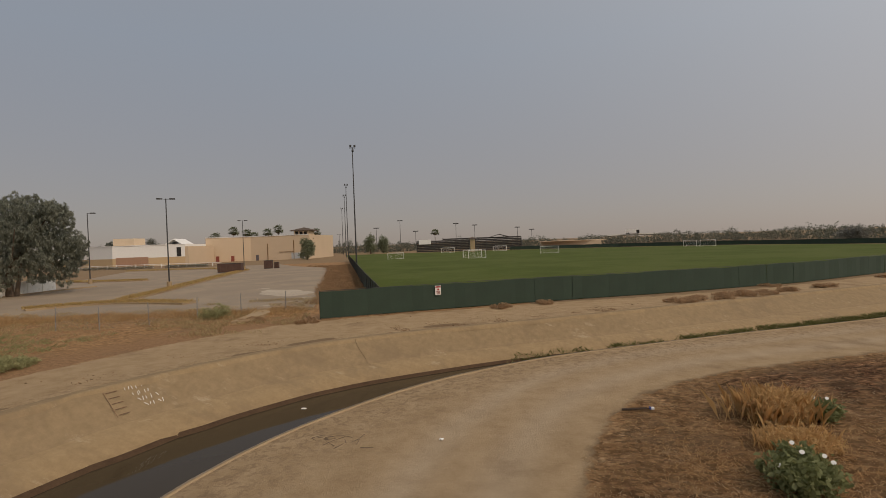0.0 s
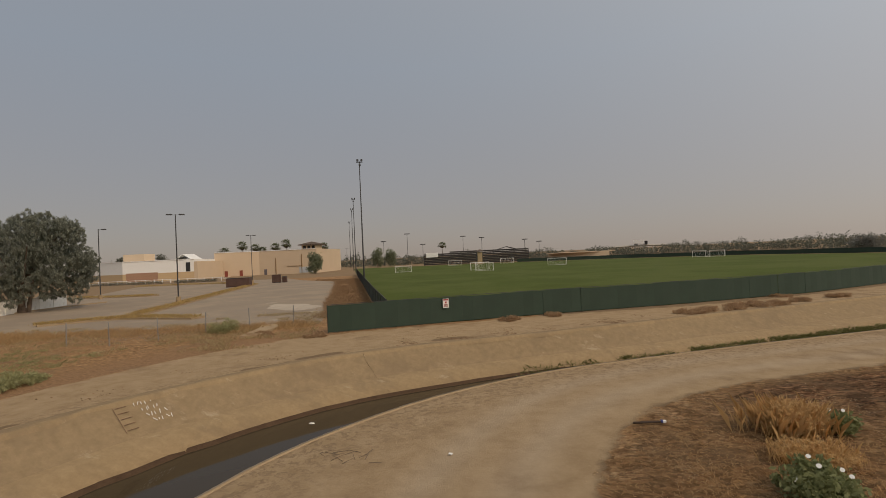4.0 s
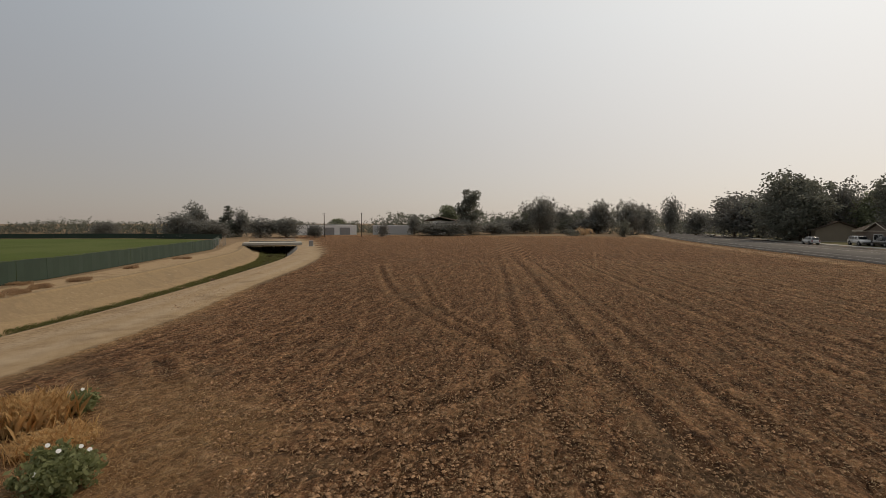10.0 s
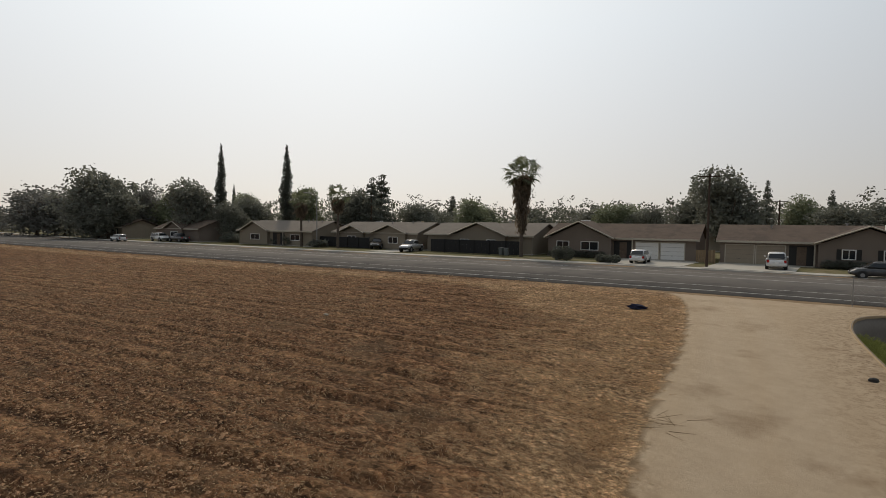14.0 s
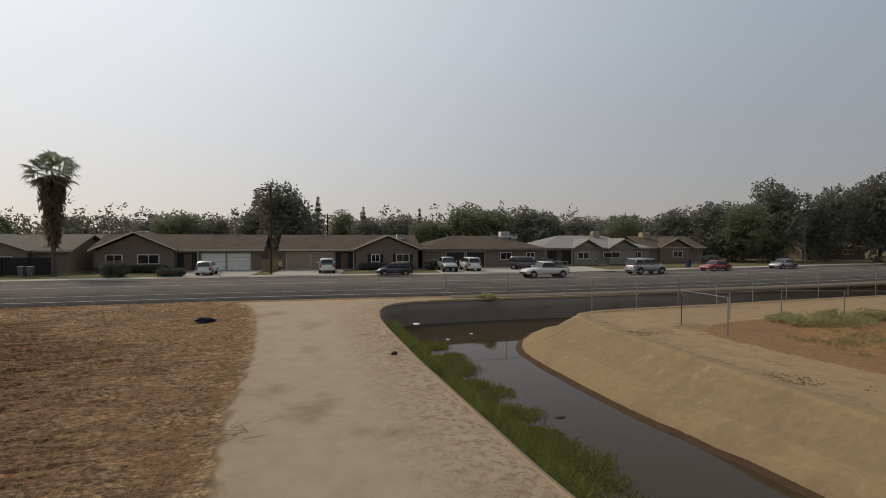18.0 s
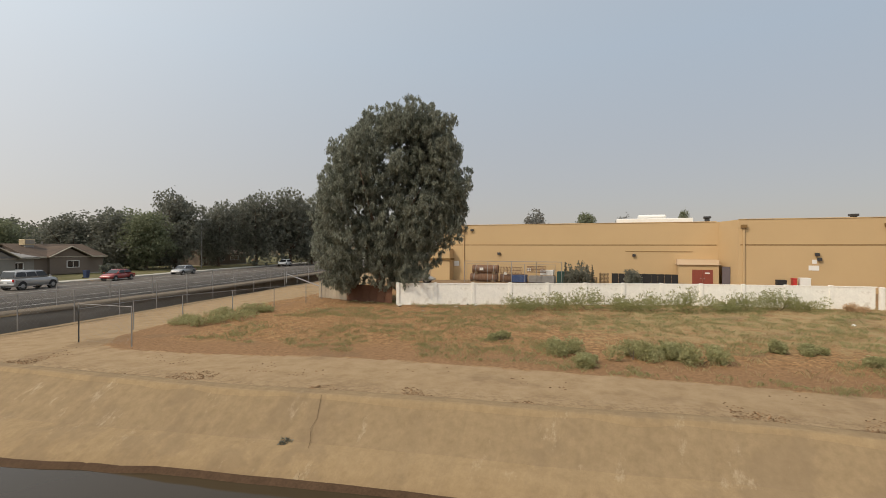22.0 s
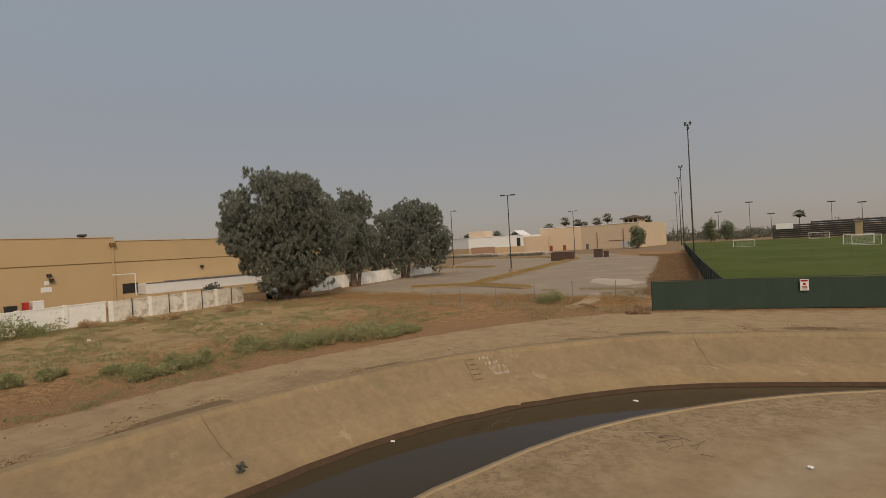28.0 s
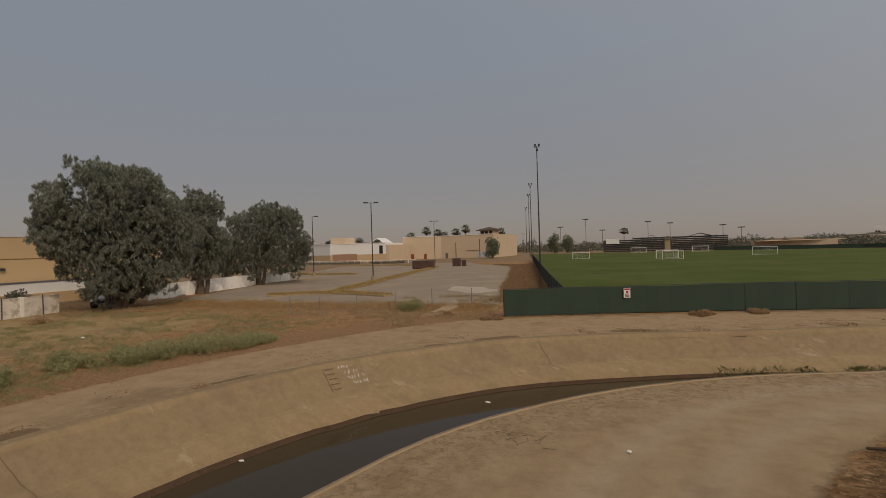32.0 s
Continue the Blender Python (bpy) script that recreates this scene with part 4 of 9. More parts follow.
b4 = standing_lobes(-41, [(4.4, 10.0, 1.5), (2.2, 10.4, 1.6), (0, 10.0, 1.7), (-2.5, 9.2, 1.8), (4.6, 9.2, 1.7), (1, 8.0, 2.0), (6.0, 6.6, 1.6), (6.2, 4.6, 1.6), (5.4, 2.8, 1.4), (-4.4, 6.4, 1.8), (-5.6, 4.4, 1.6), (3, 6.5, 2.4), (0, 6, 2.6), (-2.8, 5.2, 2.2), (2.5, 3.4, 2.0), (-1, 3, 2.0), (-4, 2.8, 1.6)], 4)
settle(gum(24, 10, 6.5, b4, 120000, "round dense eucalyptus over the parking lot wall"), -51.2, 59.4)

# ---- tan warehouse ----
def big_building(name, plan, h, material, label, cap=0.25):
    t = empty(name, pose(0, 0, 0), label, "building")
    c = np.mean(plan, axis=0)
    bm = bmesh.new()
    prism(bm, plan, -0.2, h)
    bmesh.ops.recalc_face_normals(bm, faces=bm.faces[:])
    part("wall", bm, material, t)
    return t


warehouse = big_building("warehouse", [(-66.4, -26), (-66.4, 9.2), (-61.5, 10.4), (-61.5, 52), (-110, 58), (-112, -26)], 7.12, M_TAN, "long windowless tan stucco warehouse")
for plan in ([(-66.4, -26), (-66.4, 9.2), (-66.8, 9.45), (-66.8, -26)], [(-66.4, 9.2), (-61.5, 10.4), (-61.5, 23.4), (-61.9, 23.4), (-61.9, 10.75), (-66.8, 9.45)]):
    bm = bmesh.new()
    prism(bm, plan, 7.12, 7.5)
    bmesh.ops.recalc_face_normals(bm, faces=bm.faces[:])
    part("parapet", bm, M_TAN, warehouse)
store = big_building("store_building", [(-92, 196), (-76, 200), (-52, 196), (-50, 230), (-96, 236)], 9.5, M_TAN_LT, "cream stucco store building with flat parapet")
store2 = big_building("long_store", [(-150, 190), (-112, 171), (-90, 176), (-92, 197), (-150, 215)], 7.2, M_WHITE, "long white and cream store building")


# ---- block wall ----
def block_wall(pts, h, label, material=None, piped=False):
    t = empty("block_wall", pose(0, 0, 0), label, "wall")
    a = np.array(pts, float)
    line = resample(a, int(np.hypot(*np.diff(a, axis=0).T).sum() / 2.9) + 1)
    for p, q in zip(line[:-1], line[1:]):
        d = q - p
        L = np.hypot(*d)
        m = pose(p[0], p[1], 0, 0, 0, math.degrees(math.atan2(d[1], d[0])))
        ob = part("wall_panel", boxes((0.12, -0.07, -0.1, L - 0.12, 0.07, h - 0.06), (0.0, -0.1, h - 0.07, L, 0.1, h)), material or M_WHITEWALL, t)
        ob.matrix_local = m
        if piped:
            for u in (L * 0.5,):
                ob = part("pipe_post", rods(((u, -0.19, -0.1), (u, -0.19, h + 0.12), 0.035), sides=6), M_DARKSTEEL, t, "thin dark pipe post")
                ob.matrix_local = m
        ob = part("pilaster", boxes((-0.13, -0.13, -0.1, 0.13, 0.13, h + 0.05), bevel=0.01), M_WHITEWALL, t)
        ob.matrix_local = m
    return t


block_wall([(-36, -17.4), (-39.9, -7.9), (-43.6, 3.2), (-45.7, 16.6)], 1.7, "whitewashed concrete block wall with faded patches")
block_wall([(-45.75, 16.9), (-46, 18.4), (-47.2, 29.6)], 1.62, "dusty grey block wall with thin pipe posts", surface("dusty_grey_block", (0.70, 0.64, 0.55), 0.92, 0.14, 1.4, 9.0, 0.4, stain=((0.30, 0.23, 0.16), 1.2, 0.5, 0.6)), True)
block_wall([(-47.5, 38.5), (-53.5, 69.5)], 1.6, "pale concrete block wall beside the parking lot")


# ---- windscreen fence ----
def screen_fence(pts, h, label, step=3.0):
    t = empty("fence", pose(0, 0, 0), label, "fence")
    line = resample(np.array(pts, float), int(np.hypot(*np.diff(np.array(pts, float), axis=0).T).sum() / step) + 1)
    for i, (p, q) in enumerate(zip(line[:-1], line[1:])):
        d = q - p
        L = np.hypot(*d)
        m = pose(p[0], p[1], 0, 0, 0, math.degrees(math.atan2(d[1], d[0])))
        sag = 0.04 * math.sin(i * 1.7)
        bm = bmesh.new()
        n = 4
        cols = [[bm.verts.new((L * k / n, 0.03 * math.sin(k * 2.1 + i), z)) for z in (0.06, h * 0.5, h - 0.04 + sag * math.sin(math.pi * k / n))] for k in range(n + 1)]
        for a, b in zip(cols[:-1], cols[1:]):
            for j in range(2):
                bm.faces.new((a[j], b[j], b[j + 1], a[j + 1]))
        ex = bmesh.ops.extrude_face_region(bm, geom=bm.faces[:])
        bmesh.ops.translate(bm, vec=(0, 0.02, 0), verts=[v for v in ex["geom"] if isinstance(v, bmesh.types.BMVert)])
        ob = part("screen_panel", bm, M_SCREEN, t)
        ob.matrix_local = m
        ob = part("post", rods((Vector((0, 0.06, -0.1)), Vector((0, 0.06, h + 0.02)), 0.03), sides=6), M_DARKSTEEL, t)
        ob.matrix_local = m
        ob = part("top_rail", rods((Vector((0, 0.06, h)), Vector((L, 0.06, h)), 0.018), sides=6), M_DARKSTEEL, t)
        ob.matrix_local = m
    return t


screen_fence(FENCE_S, 1.78, "chain-link fence covered in dark green windscreen")
screen_fence(TURF_SIDE, 1.78, "side fence with dark green windscreen along the turf")
screen_fence([(116, 100), (118, 130), (102, 176), (72, 207), (30, 228)], 1.5, "far dark windscreen fence behind the turf", 9.0)


# ---- floodlight and lot lamp poles ----
def flood_pole(x, y, h):
    t = empty("floodlight_pole", pose(x, y, 0, 0, 0, 12), "tall slim sports floodlight pole with lamps on top", "light pole", "floodlights along the turf")
    part("pole", rods(((0, 0, -0.2), (0, 0, h), 0.17, 0.08), sides=10), M_DARKSTEEL, t)
    part("crossarm", boxes((-0.6, -0.06, h - 0.25, 0.6, 0.06, h - 0.13)), M_DARKSTEEL, t)
    for k in range(3):
        part("lamp_head", boxes((-0.55 + k * 0.4, -0.32, h - 0.05 - 0.9 * (k % 2), -0.15 + k * 0.4, 0.1, h + 0.4 - 0.9 * (k % 2)), bevel=0.05), M_DARKSTEEL, t)
    return t


for x, y, h in ((-17.4, 101, 24.2), (-30.8, 164, 24.2), (-38, 198, 24.2), (-52.6, 266, 24.2)):
    flood_pole(x, y, h)


def lot_lamp(x, y, h, twin=True):
    t = empty("lot_lamp", pose(x, y, 0, 0, 0, 25), "dark steel parking lot lamp on a concrete base", "street lamp", "parking lot lamps")
    part("base", rods(((0, 0, -0.1), (0, 0, 0.75), 0.3), sides=12), M_LIP, t)
    part("pole", rods(((0, 0, 0.7), (0, 0, h), 0.09, 0.06), sides=8), M_DARKSTEEL, t)
    for s in ((1, -1) if twin else (1,)):
        part("arm", rods(((0, 0, h - 0.1), (s * 0.5, 0, h - 0.05), 0.03), sides=6), M_DARKSTEEL, t)
        part("lamp_head", boxes((s * 0.4 if s > 0 else -1.1, -0.18, h - 0.12, 1.1 if s > 0 else -0.4, 0.18, h + 0.05), bevel=0.03), M_DARKSTEEL, t)
    return t


for x, y, h, tw in ((-36, 66.1, 11.6, True), (-56.5, 80.6, 11.3, False), (-47, 119, 11.4, True), (-62, 303, 11.5, True)):
    lot_lamp(x, y, h, tw)


# ---- houses across the street ----
M_ROOF = surface("brown_shingle", (0.115, 0.086, 0.067), 0.95, 0.2, 0.8, 18.0, 0.4, stain=((0.075, 0.06, 0.05), 0.6, 0.5, 0.6))
M_ROOF_LT = surface("pale_grey_shingle", (0.175, 0.152, 0.128), 0.95, 0.16, 0.8, 18.0, 0.4)
M_ROOF_GREY = surface("light_grey_shingle", (0.27, 0.255, 0.24), 0.95, 0.14, 0.8, 18.0, 0.4)
M_STUCCO_GREY = surface("grey_stucco", (0.25, 0.232, 0.205), 0.92, 0.08, 0.8, 22.0, 0.2)
M_STUCCO_A = surface("taupe_stucco", (0.19, 0.152, 0.122), 0.92, 0.08, 0.8, 22.0, 0.2)
M_STUCCO_B = surface("beige_stucco", (0.25, 0.208, 0.156), 0.92, 0.08, 0.8, 22.0, 0.2)
M_FASCIA = surface("cream_trim", (0.42, 0.37, 0.29), 0.7, 0.08, 2.0, 30.0, 0.05)
M_GARAGE_W = surface("white_garage_door", (0.66, 0.64, 0.6), 0.55, 0.05, 1.5, 30.0, 0.05)
M_GARAGE_T = surface("tan_garage_door", (0.27, 0.22, 0.16), 0.6, 0.07, 1.5, 30.0, 0.05)
# Near-black for dark trim and for flat panels that stand for shaded recesses.
M_DARK = surface("shaded_opening", (0.02, 0.018, 0.016), 0.8, 0.2, 2.0, 20.0, 0.0)
m_glass, nt_g, b_g = node_mat("window_glass")
b_g.inputs["Base Color"].default_value = (0.02, 0.022, 0.024, 1)
b_g.inputs["Roughness"].default_value = 0.06
M_GLASS = m_glass


def gable_roof(bm, x0, x1, y0, y1, z, rise, along="x", over=0.45, thick=0.16):
    """A closed gable roof over a rectangle, its ridge along x or y."""
    x0, x1, y0, y1 = x0 - over, x1 + over, y0 - over, y1 + over
    if along == "x":
        m = (y0 + y1) / 2
        prof = [(y0, z), (m, z + rise), (y1, z)]
        a = [[bm.verts.new((x, y, h + d)) for y, h in prof] for x in (x0, x1) for d in (0, thick)]
    else:
        m = (x0 + x1) / 2
        prof = [(x0, z), (m, z + rise), (x1, z)]
        a = [[bm.verts.new((x, y, h + d)) for x, h in prof] for y in (y0, y1) for d in (0, thick)]
    lo0, hi0, lo1, hi1 = a
    for i in range(2):
        bm.faces.new((hi0[i], hi1[i], hi1[i + 1], hi0[i + 1]))
        bm.faces.new((lo0[i], lo0[i + 1], lo1[i + 1], lo1[i]))
        bm.faces.new((lo0[i], hi0[i], hi0[i + 1], lo0[i + 1]))
        bm.faces.new((lo1[i], lo1[i + 1], hi1[i + 1], hi1[i]))
    bm.faces.new((lo0[0], lo1[0], hi1[0], hi0[0]))
    bm.faces.new((lo0[2], hi0[2], hi1[2], lo1[2]))
    bmesh.ops.recalc_face_normals(bm, faces=bm.faces[:])


def hip_roof(bm, x0, x1, y0, y1, z, rise, over=0.5, thick=0.16):
    x0, x1, y0, y1 = x0 - over, x1 + over, y0 - over, y1 + over
    k = (y1 - y0) / 2
    lo = [bm.verts.new(p) for p in ((x0, y0, z), (x1, y0, z), (x1, y1, z), (x0, y1, z))]
    hi = [bm.verts.new(p) for p in ((x0, y0, z + thick), (x1, y0, z + thick), (x1, y1, z + thick), (x0, y1, z + thick))]
    r = [bm.verts.new((x0 + k, y0 + k, z + rise)), bm.verts.new((x1 - k, y0 + k, z + rise))]
    bm.faces.new(lo[::-1])
    for i in range(4):
        bm.faces.new((lo[i], lo[(i + 1) % 4], hi[(i + 1) % 4], hi[i]))
    bm.faces.new((hi[0], hi[1], r[1], r[0]))
    bm.faces.new((hi[1], hi[2], r[1]))
    bm.faces.new((hi[2], hi[3], r[0], r[1]))
    bm.faces.new((hi[3], hi[0], r[0]))


def window(parent, x0, x1, z0, z1, y, shutters=False):
    w = part("window", boxes((x0, y - 0.02, z0, x0 + 0.09, y + 0.06, z1), (x1 - 0.09, y - 0.02, z0, x1, y + 0.06, z1), (x0, y - 0.02, z1 - 0.09, x1, y + 0.06, z1), (x0, y - 0.02, z0, x1, y + 0.06, z0 + 0.09),
                             ((x0 + x1) / 2 - 0.03, y - 0.02, z0, (x0 + x1) / 2 + 0.03, y + 0.05, z1)), M_WHITE, parent, "white-framed window")
    part("pane", boxes((x0 + 0.08, y - 0.01, z0 + 0.08, x1 - 0.08, y + 0.015, z1 - 0.08)), M_GLASS, w)
    if shutters:
        part("shutter", boxes((x0 - 0.45, y - 0.02, z0, x0 - 0.06, y + 0.05, z1)), M_DARK, parent)
        part("shutter", boxes((x1 + 0.06, y - 0.02, z0, x1 + 0.45, y + 0.05, z1)), M_DARK, parent)


def garage_door(parent, x0, x1, z1, y, material):
    n = 4
    bm = boxes(*[(x0, y - 0.02, 0.03 + i * (z1 - 0.03) / n + 0.012, x1, y + 0.03, 0.03 + (i + 1) * (z1 - 0.03) / n - 0.012) for i in range(n)])
    g = part("garage_door", bm, material, parent)
    part("door_frame", boxes((x0 - 0.12, y - 0.02, 0, x0 - 0.01, y + 0.05, z1 + 0.12), (x1 + 0.01, y - 0.02, 0, x1 + 0.12, y + 0.05, z1 + 0.12), (x0, y - 0.02, z1 + 0.01, x1, y + 0.05, z1 + 0.12)), M_FASCIA, g)
    part("handle", boxes(((x0 + x1) / 2 - 0.08, y + 0.03, 0.5, (x0 + x1) / 2 + 0.08, y + 0.06, 0.56)), M_DARKSTEEL, g)


def house(x0, x1, label, wall, roof, form="gable", depth=11.0, eave=2.5, rise=1.9, line=-69.0, slope=0.1, wings=(), garages=(), windows=(), porches=(), vents=3, z=0.38, fronts=()):
    """A single-storey house; x0..x1 along the street in plan, the rest in its own metres from its west end, facing north."""
    cx = (x0 + x1) / 2
    w = abs(x1 - x0)
    t = empty("house", pose(min(x0, x1), line + slope * min(x0, x1), z, 0, 0, math.degrees(math.atan(slope))), label, "house", "houses across the street")
    part("foundation", boxes((-0.1, -depth - 0.1, -0.6, w + 0.1, 0.1, 0.02)), M_PAVE, t)
    bm = boxes((0, -depth, 0, w, 0, eave + 0.05))
    if form == "gable":
        for x in (0.02, w - 0.02):
            a = [bm.verts.new(p) for p in ((x, -depth, eave), (x, 0, eave), (x, -depth / 2, eave + rise * depth / (depth + 0.9)))]
            bm.faces.new(a)
    part("wall", bm, wall, t)
    bm = bmesh.new()
    (gable_roof if form == "gable" else hip_roof)(bm, 0, w, -depth, 0, eave, rise)
    part("roof", bm, roof, t)
    part("fascia", boxes((-0.45, 0.45, eave - 0.06, w + 0.45, 0.50, eave + 0.17)), M_FASCIA, t)
    for a, b, proj, gr in wings:
        bm = boxes((a, -depth / 2, 0, b, proj, eave + 0.04))
        m, e = (a + b) / 2, proj - 0.01
        bm.faces.new([bm.verts.new(p) for p in ((a, e, eave), (b, e, eave), (m, e, eave + gr * (b - a) / (b - a + 0.9)))])
        wing = part("wing", bm, wall, t)
        bm = bmesh.new()
        gable_roof(bm, a, b, -depth / 2, proj, eave, gr, "y")
        part("wing_roof", bm, roof, wing)
        for s in (-1, 1):
            bm = bmesh.new()
            xe = m + s * ((b - a) / 2 + 0.45)
            rod(bm, (m, proj + 0.47, eave + gr + 0.06), (xe, proj + 0.47, eave + 0.06), 0.09, 0.09, 4)
            part("barge_board", bm, M_FASCIA, wing)
    ys = lambda x: max([0] + [p for a, b, p, g in wings if a <= x <= b])
    for a, b in porches:
        # Porch shade is a flat near-black panel on the wall, no recess.
        part("porch", boxes((a, -0.02, 0.0, b, 0.03, 2.25)), M_DARK, t, "flat dark panel for the shade of a porch")
        part("porch_post", boxes((a - 0.06, 0.3, 0, a + 0.06, 0.42, eave)), M_FASCIA, t)
        d = part("front_door", boxes(((a + b) / 2 - 0.45, 0.03, 0.05, (a + b) / 2 + 0.45, 0.06, 2.1)), M_BARK, t)
        part("door_knob", rods((((a + b) / 2 + 0.36, 0.06, 1.0), ((a + b) / 2 + 0.36, 0.12, 1.0), 0.035)), M_STEEL, d)
    for a, b, mt in garages:
        garage_door(t, a, b, 2.13, ys((a + b) / 2), mt)
    for a, b, z0, z1, sh in windows:
        window(t, a, b, z0, z1, ys((a + b) / 2), sh)
    vrng = random.Random(int(x0 * 7))
    for i in range(vents):
        x, s = vrng.uniform(1.5, w - 1.5), vrng.choice((0.25, 0.35))
        yv = -depth / 2 + vrng.uniform(-1.5, 1.5)
        zt = eave + rise * (1 - abs(yv + depth / 2) / (depth / 2 + 0.5))
        part("roof_vent", rods(((x, yv, zt - 0.1), (x, yv, zt + 0.45), 0.09), ((x, yv, zt + 0.42), (x, yv, zt + 0.55), 0.17), sides=8), M_STEEL, t)
    return t


house(33.0, 14.0, "taupe stucco house with front gable and twin white garage doors", M_STUCCO_A, M_ROOF, wings=((10.0, 18.6, 0.8, 2.2),), garages=((1.3, 4.0, M_GARAGE_W), (4.3, 7.0, M_GARAGE_W)),
      windows=((11.6, 14.0, 0.9, 2.1, False), (15.6, 17.4, 0.9, 2.1, False)), porches=((7.4, 9.8),))
house(11.5, -6.5, "taupe stucco house with tan garage doors and front gable", M_STUCCO_A, M_ROOF, wings=((0.2, 8.6, 0.8, 1.9),), garages=((14.6, 17.4, M_GARAGE_T), (11.6, 14.3, M_GARAGE_T)),
      windows=((1.4, 3.2, 0.9, 2.0, True), (5.4, 6.6, 0.9, 2.0, True)), porches=((8.9, 11.2),))
house(-7.0, -25.2, "low brown hip-roofed house with dark garage doors", M_STUCCO_A, M_ROOF, form="hip", rise=2.0, garages=((9.2, 11.8, M_DARK), (12.2, 14.8, M_DARK)), windows=((5.0, 6.8, 1.0, 2.1, False), (1.4, 2.8, 1.0, 2.1, False)), vents=6)
house(-26.0, -45.0, "pale-roofed stucco house with two small roof gables and a carport", M_STUCCO_GREY, M_ROOF_GREY, form="hip", line=-72.5, rise=2.1, wings=((2.6, 7.4, 0.3, 1.5), (9.2, 13.6, 0.3, 1.4)), windows=((1.4, 2.8, 1.0, 2.0, False), (5.5, 8.5, 1.0, 2.0, False), (11.0, 13.0, 0.9, 2.0, False)), porches=((14.0, 18.0),), vents=1)
house(-46.5, -58.0, "small brown stucco house beside tall trees", M_STUCCO_A, M_ROOF, line=-76.0, depth=10, wings=((3.0, 9.0, 0.5, 1.6),), windows=((4.5, 6.5, 0.9, 2.0, False),), vents=1)
house(52.5, 34.5, "low beige house behind a dark garden fence", M_STUCCO_B, M_ROOF_LT, line=-67.5, rise=1.8, wings=((4.0, 13.0, 0.6, 1.9),), windows=((5.5, 7.0, 1.1, 2.0, False), (10.0, 11.5, 1.1, 2.0, False)), vents=3)
house(72.0, 54.0, "long beige house with low gables and tan shingles", M_STUCCO_B, M_ROOF_LT, line=-68.0, slope=0.12, rise=1.8, wings=((2.0, 8.5, 0.5, 1.4), (11.0, 16.0, 0.5, 1.2)), windows=((3.5, 5.5, 0.9, 2.0, False), (12.5, 14.5, 0.9, 2.0, False)), vents=5)
house(93.0, 73.5, "beige house with a front gable and hedges", M_STUCCO_B, M_ROOF_LT, line=-66.0, slope=0.14, rise=1.9, wings=((11.0, 18.0, 0.6, 1.8),), windows=((13.0, 15.5, 0.9, 2.0, False), (3.0, 5.5, 0.9, 2.0, False)), porches=((7.0, 10.0),), vents=4)
house(119.0, 104.0, "house under large shade trees", M_STUCCO_A, M_ROOF, line=-65.0, slope=0.14, depth=9, wings=((5.0, 11.0, 0.5, 1.6),), windows=((6.5, 9.0, 0.9, 2.0, False),), vents=1)
house(145.0, 132.0, "house with a pale arched porch under trees", M_STUCCO_B, M_ROOF, line=-62.0, slope=0.12, depth=9, porches=((2.0, 4.5),), windows=((7.0, 9.0, 0.9, 2.0, False),), vents=1)
for hx0, hx1, hl in ((28, 8, -100), (-14, -32, -104), (58, 38, -98), (-40, -56, -108), (-62, -76, -96), (88, 66, -100), (-84, -102, -94)):
    house(hx0, hx1, "house roof behind the front row", M_STUCCO_B, M_ROOF_LT if hx0 % 3 else M_ROOF, form="gable" if hx0 % 4 else "hip", line=hl, rise=2.0, windows=((4.0, 6.0, 0.9, 2.0, False),), vents=3)


# driveways
def drive(x0, x1, y0, y1, label="pale concrete driveway"):
    s = 0.1
    bm = bmesh.new()
    prism(bm, [(x0, y0 + s * x0), (x1, y0 + s * x1), (x1, y1 + s * x1), (x0, y1 + s * x0)], 0.2, ROAD_Z + 0.165)
    bmesh.ops.recalc_face_normals(bm, faces=bm.faces[:])
    tagged(part("driveway", bm, M_PAVE), label, "driveway", kind="structure")


for a, b in ((13.6, 22.5), (3.5, 11.6), (-20.5, -8.5), (-32, -26.4), (52.8, 58)):
    drive(a, b, -69.2, -59.6)


# ---- cars ----
def car_paint(name, col, rough=0.25, metal=0.0):
    m, nt, b = node_mat(name)
    d = noise_node(nt, 2.5, 4.0)
    nt.links.new(mixc(nt, maths(nt, "MULTIPLY", d, 0.25), col, (0.3, 0.26, 0.2)), b.inputs["Base Color"])
    b.inputs["Roughness"].default_value, b.inputs["Metallic"].default_value = rough, metal
    b.inputs["Coat Weight"].default_value = 0.4
    return m


P_WHITE, P_SILVER, P_DARK, P_RED, P_BROWN = car_paint("white_car_paint", (0.68, 0.67, 0.65)), car_paint("silver_car_paint", (0.42, 0.42, 0.42), 0.3, 0.5), car_paint("dark_car_paint", (0.025, 0.028, 0.035)), car_paint("red_car_paint", (0.30, 0.02, 0.02)), car_paint("brown_car_paint", (0.11, 0.09, 0.075))
M_TYRE = surface("tyre_rubber", (0.02, 0.02, 0.02), 0.85, 0.1, 8.0, 60.0, 0.1)
M_RED_LAMP = surface("red_lamp_lens", (0.35, 0.015, 0.012), 0.2, 0.05, 8.0, 40.0, 0.0)
M_CLEAR_LAMP = surface("clear_lamp_lens", (0.7, 0.7, 0.68), 0.15, 0.03, 8.0, 40.0, 0.0)
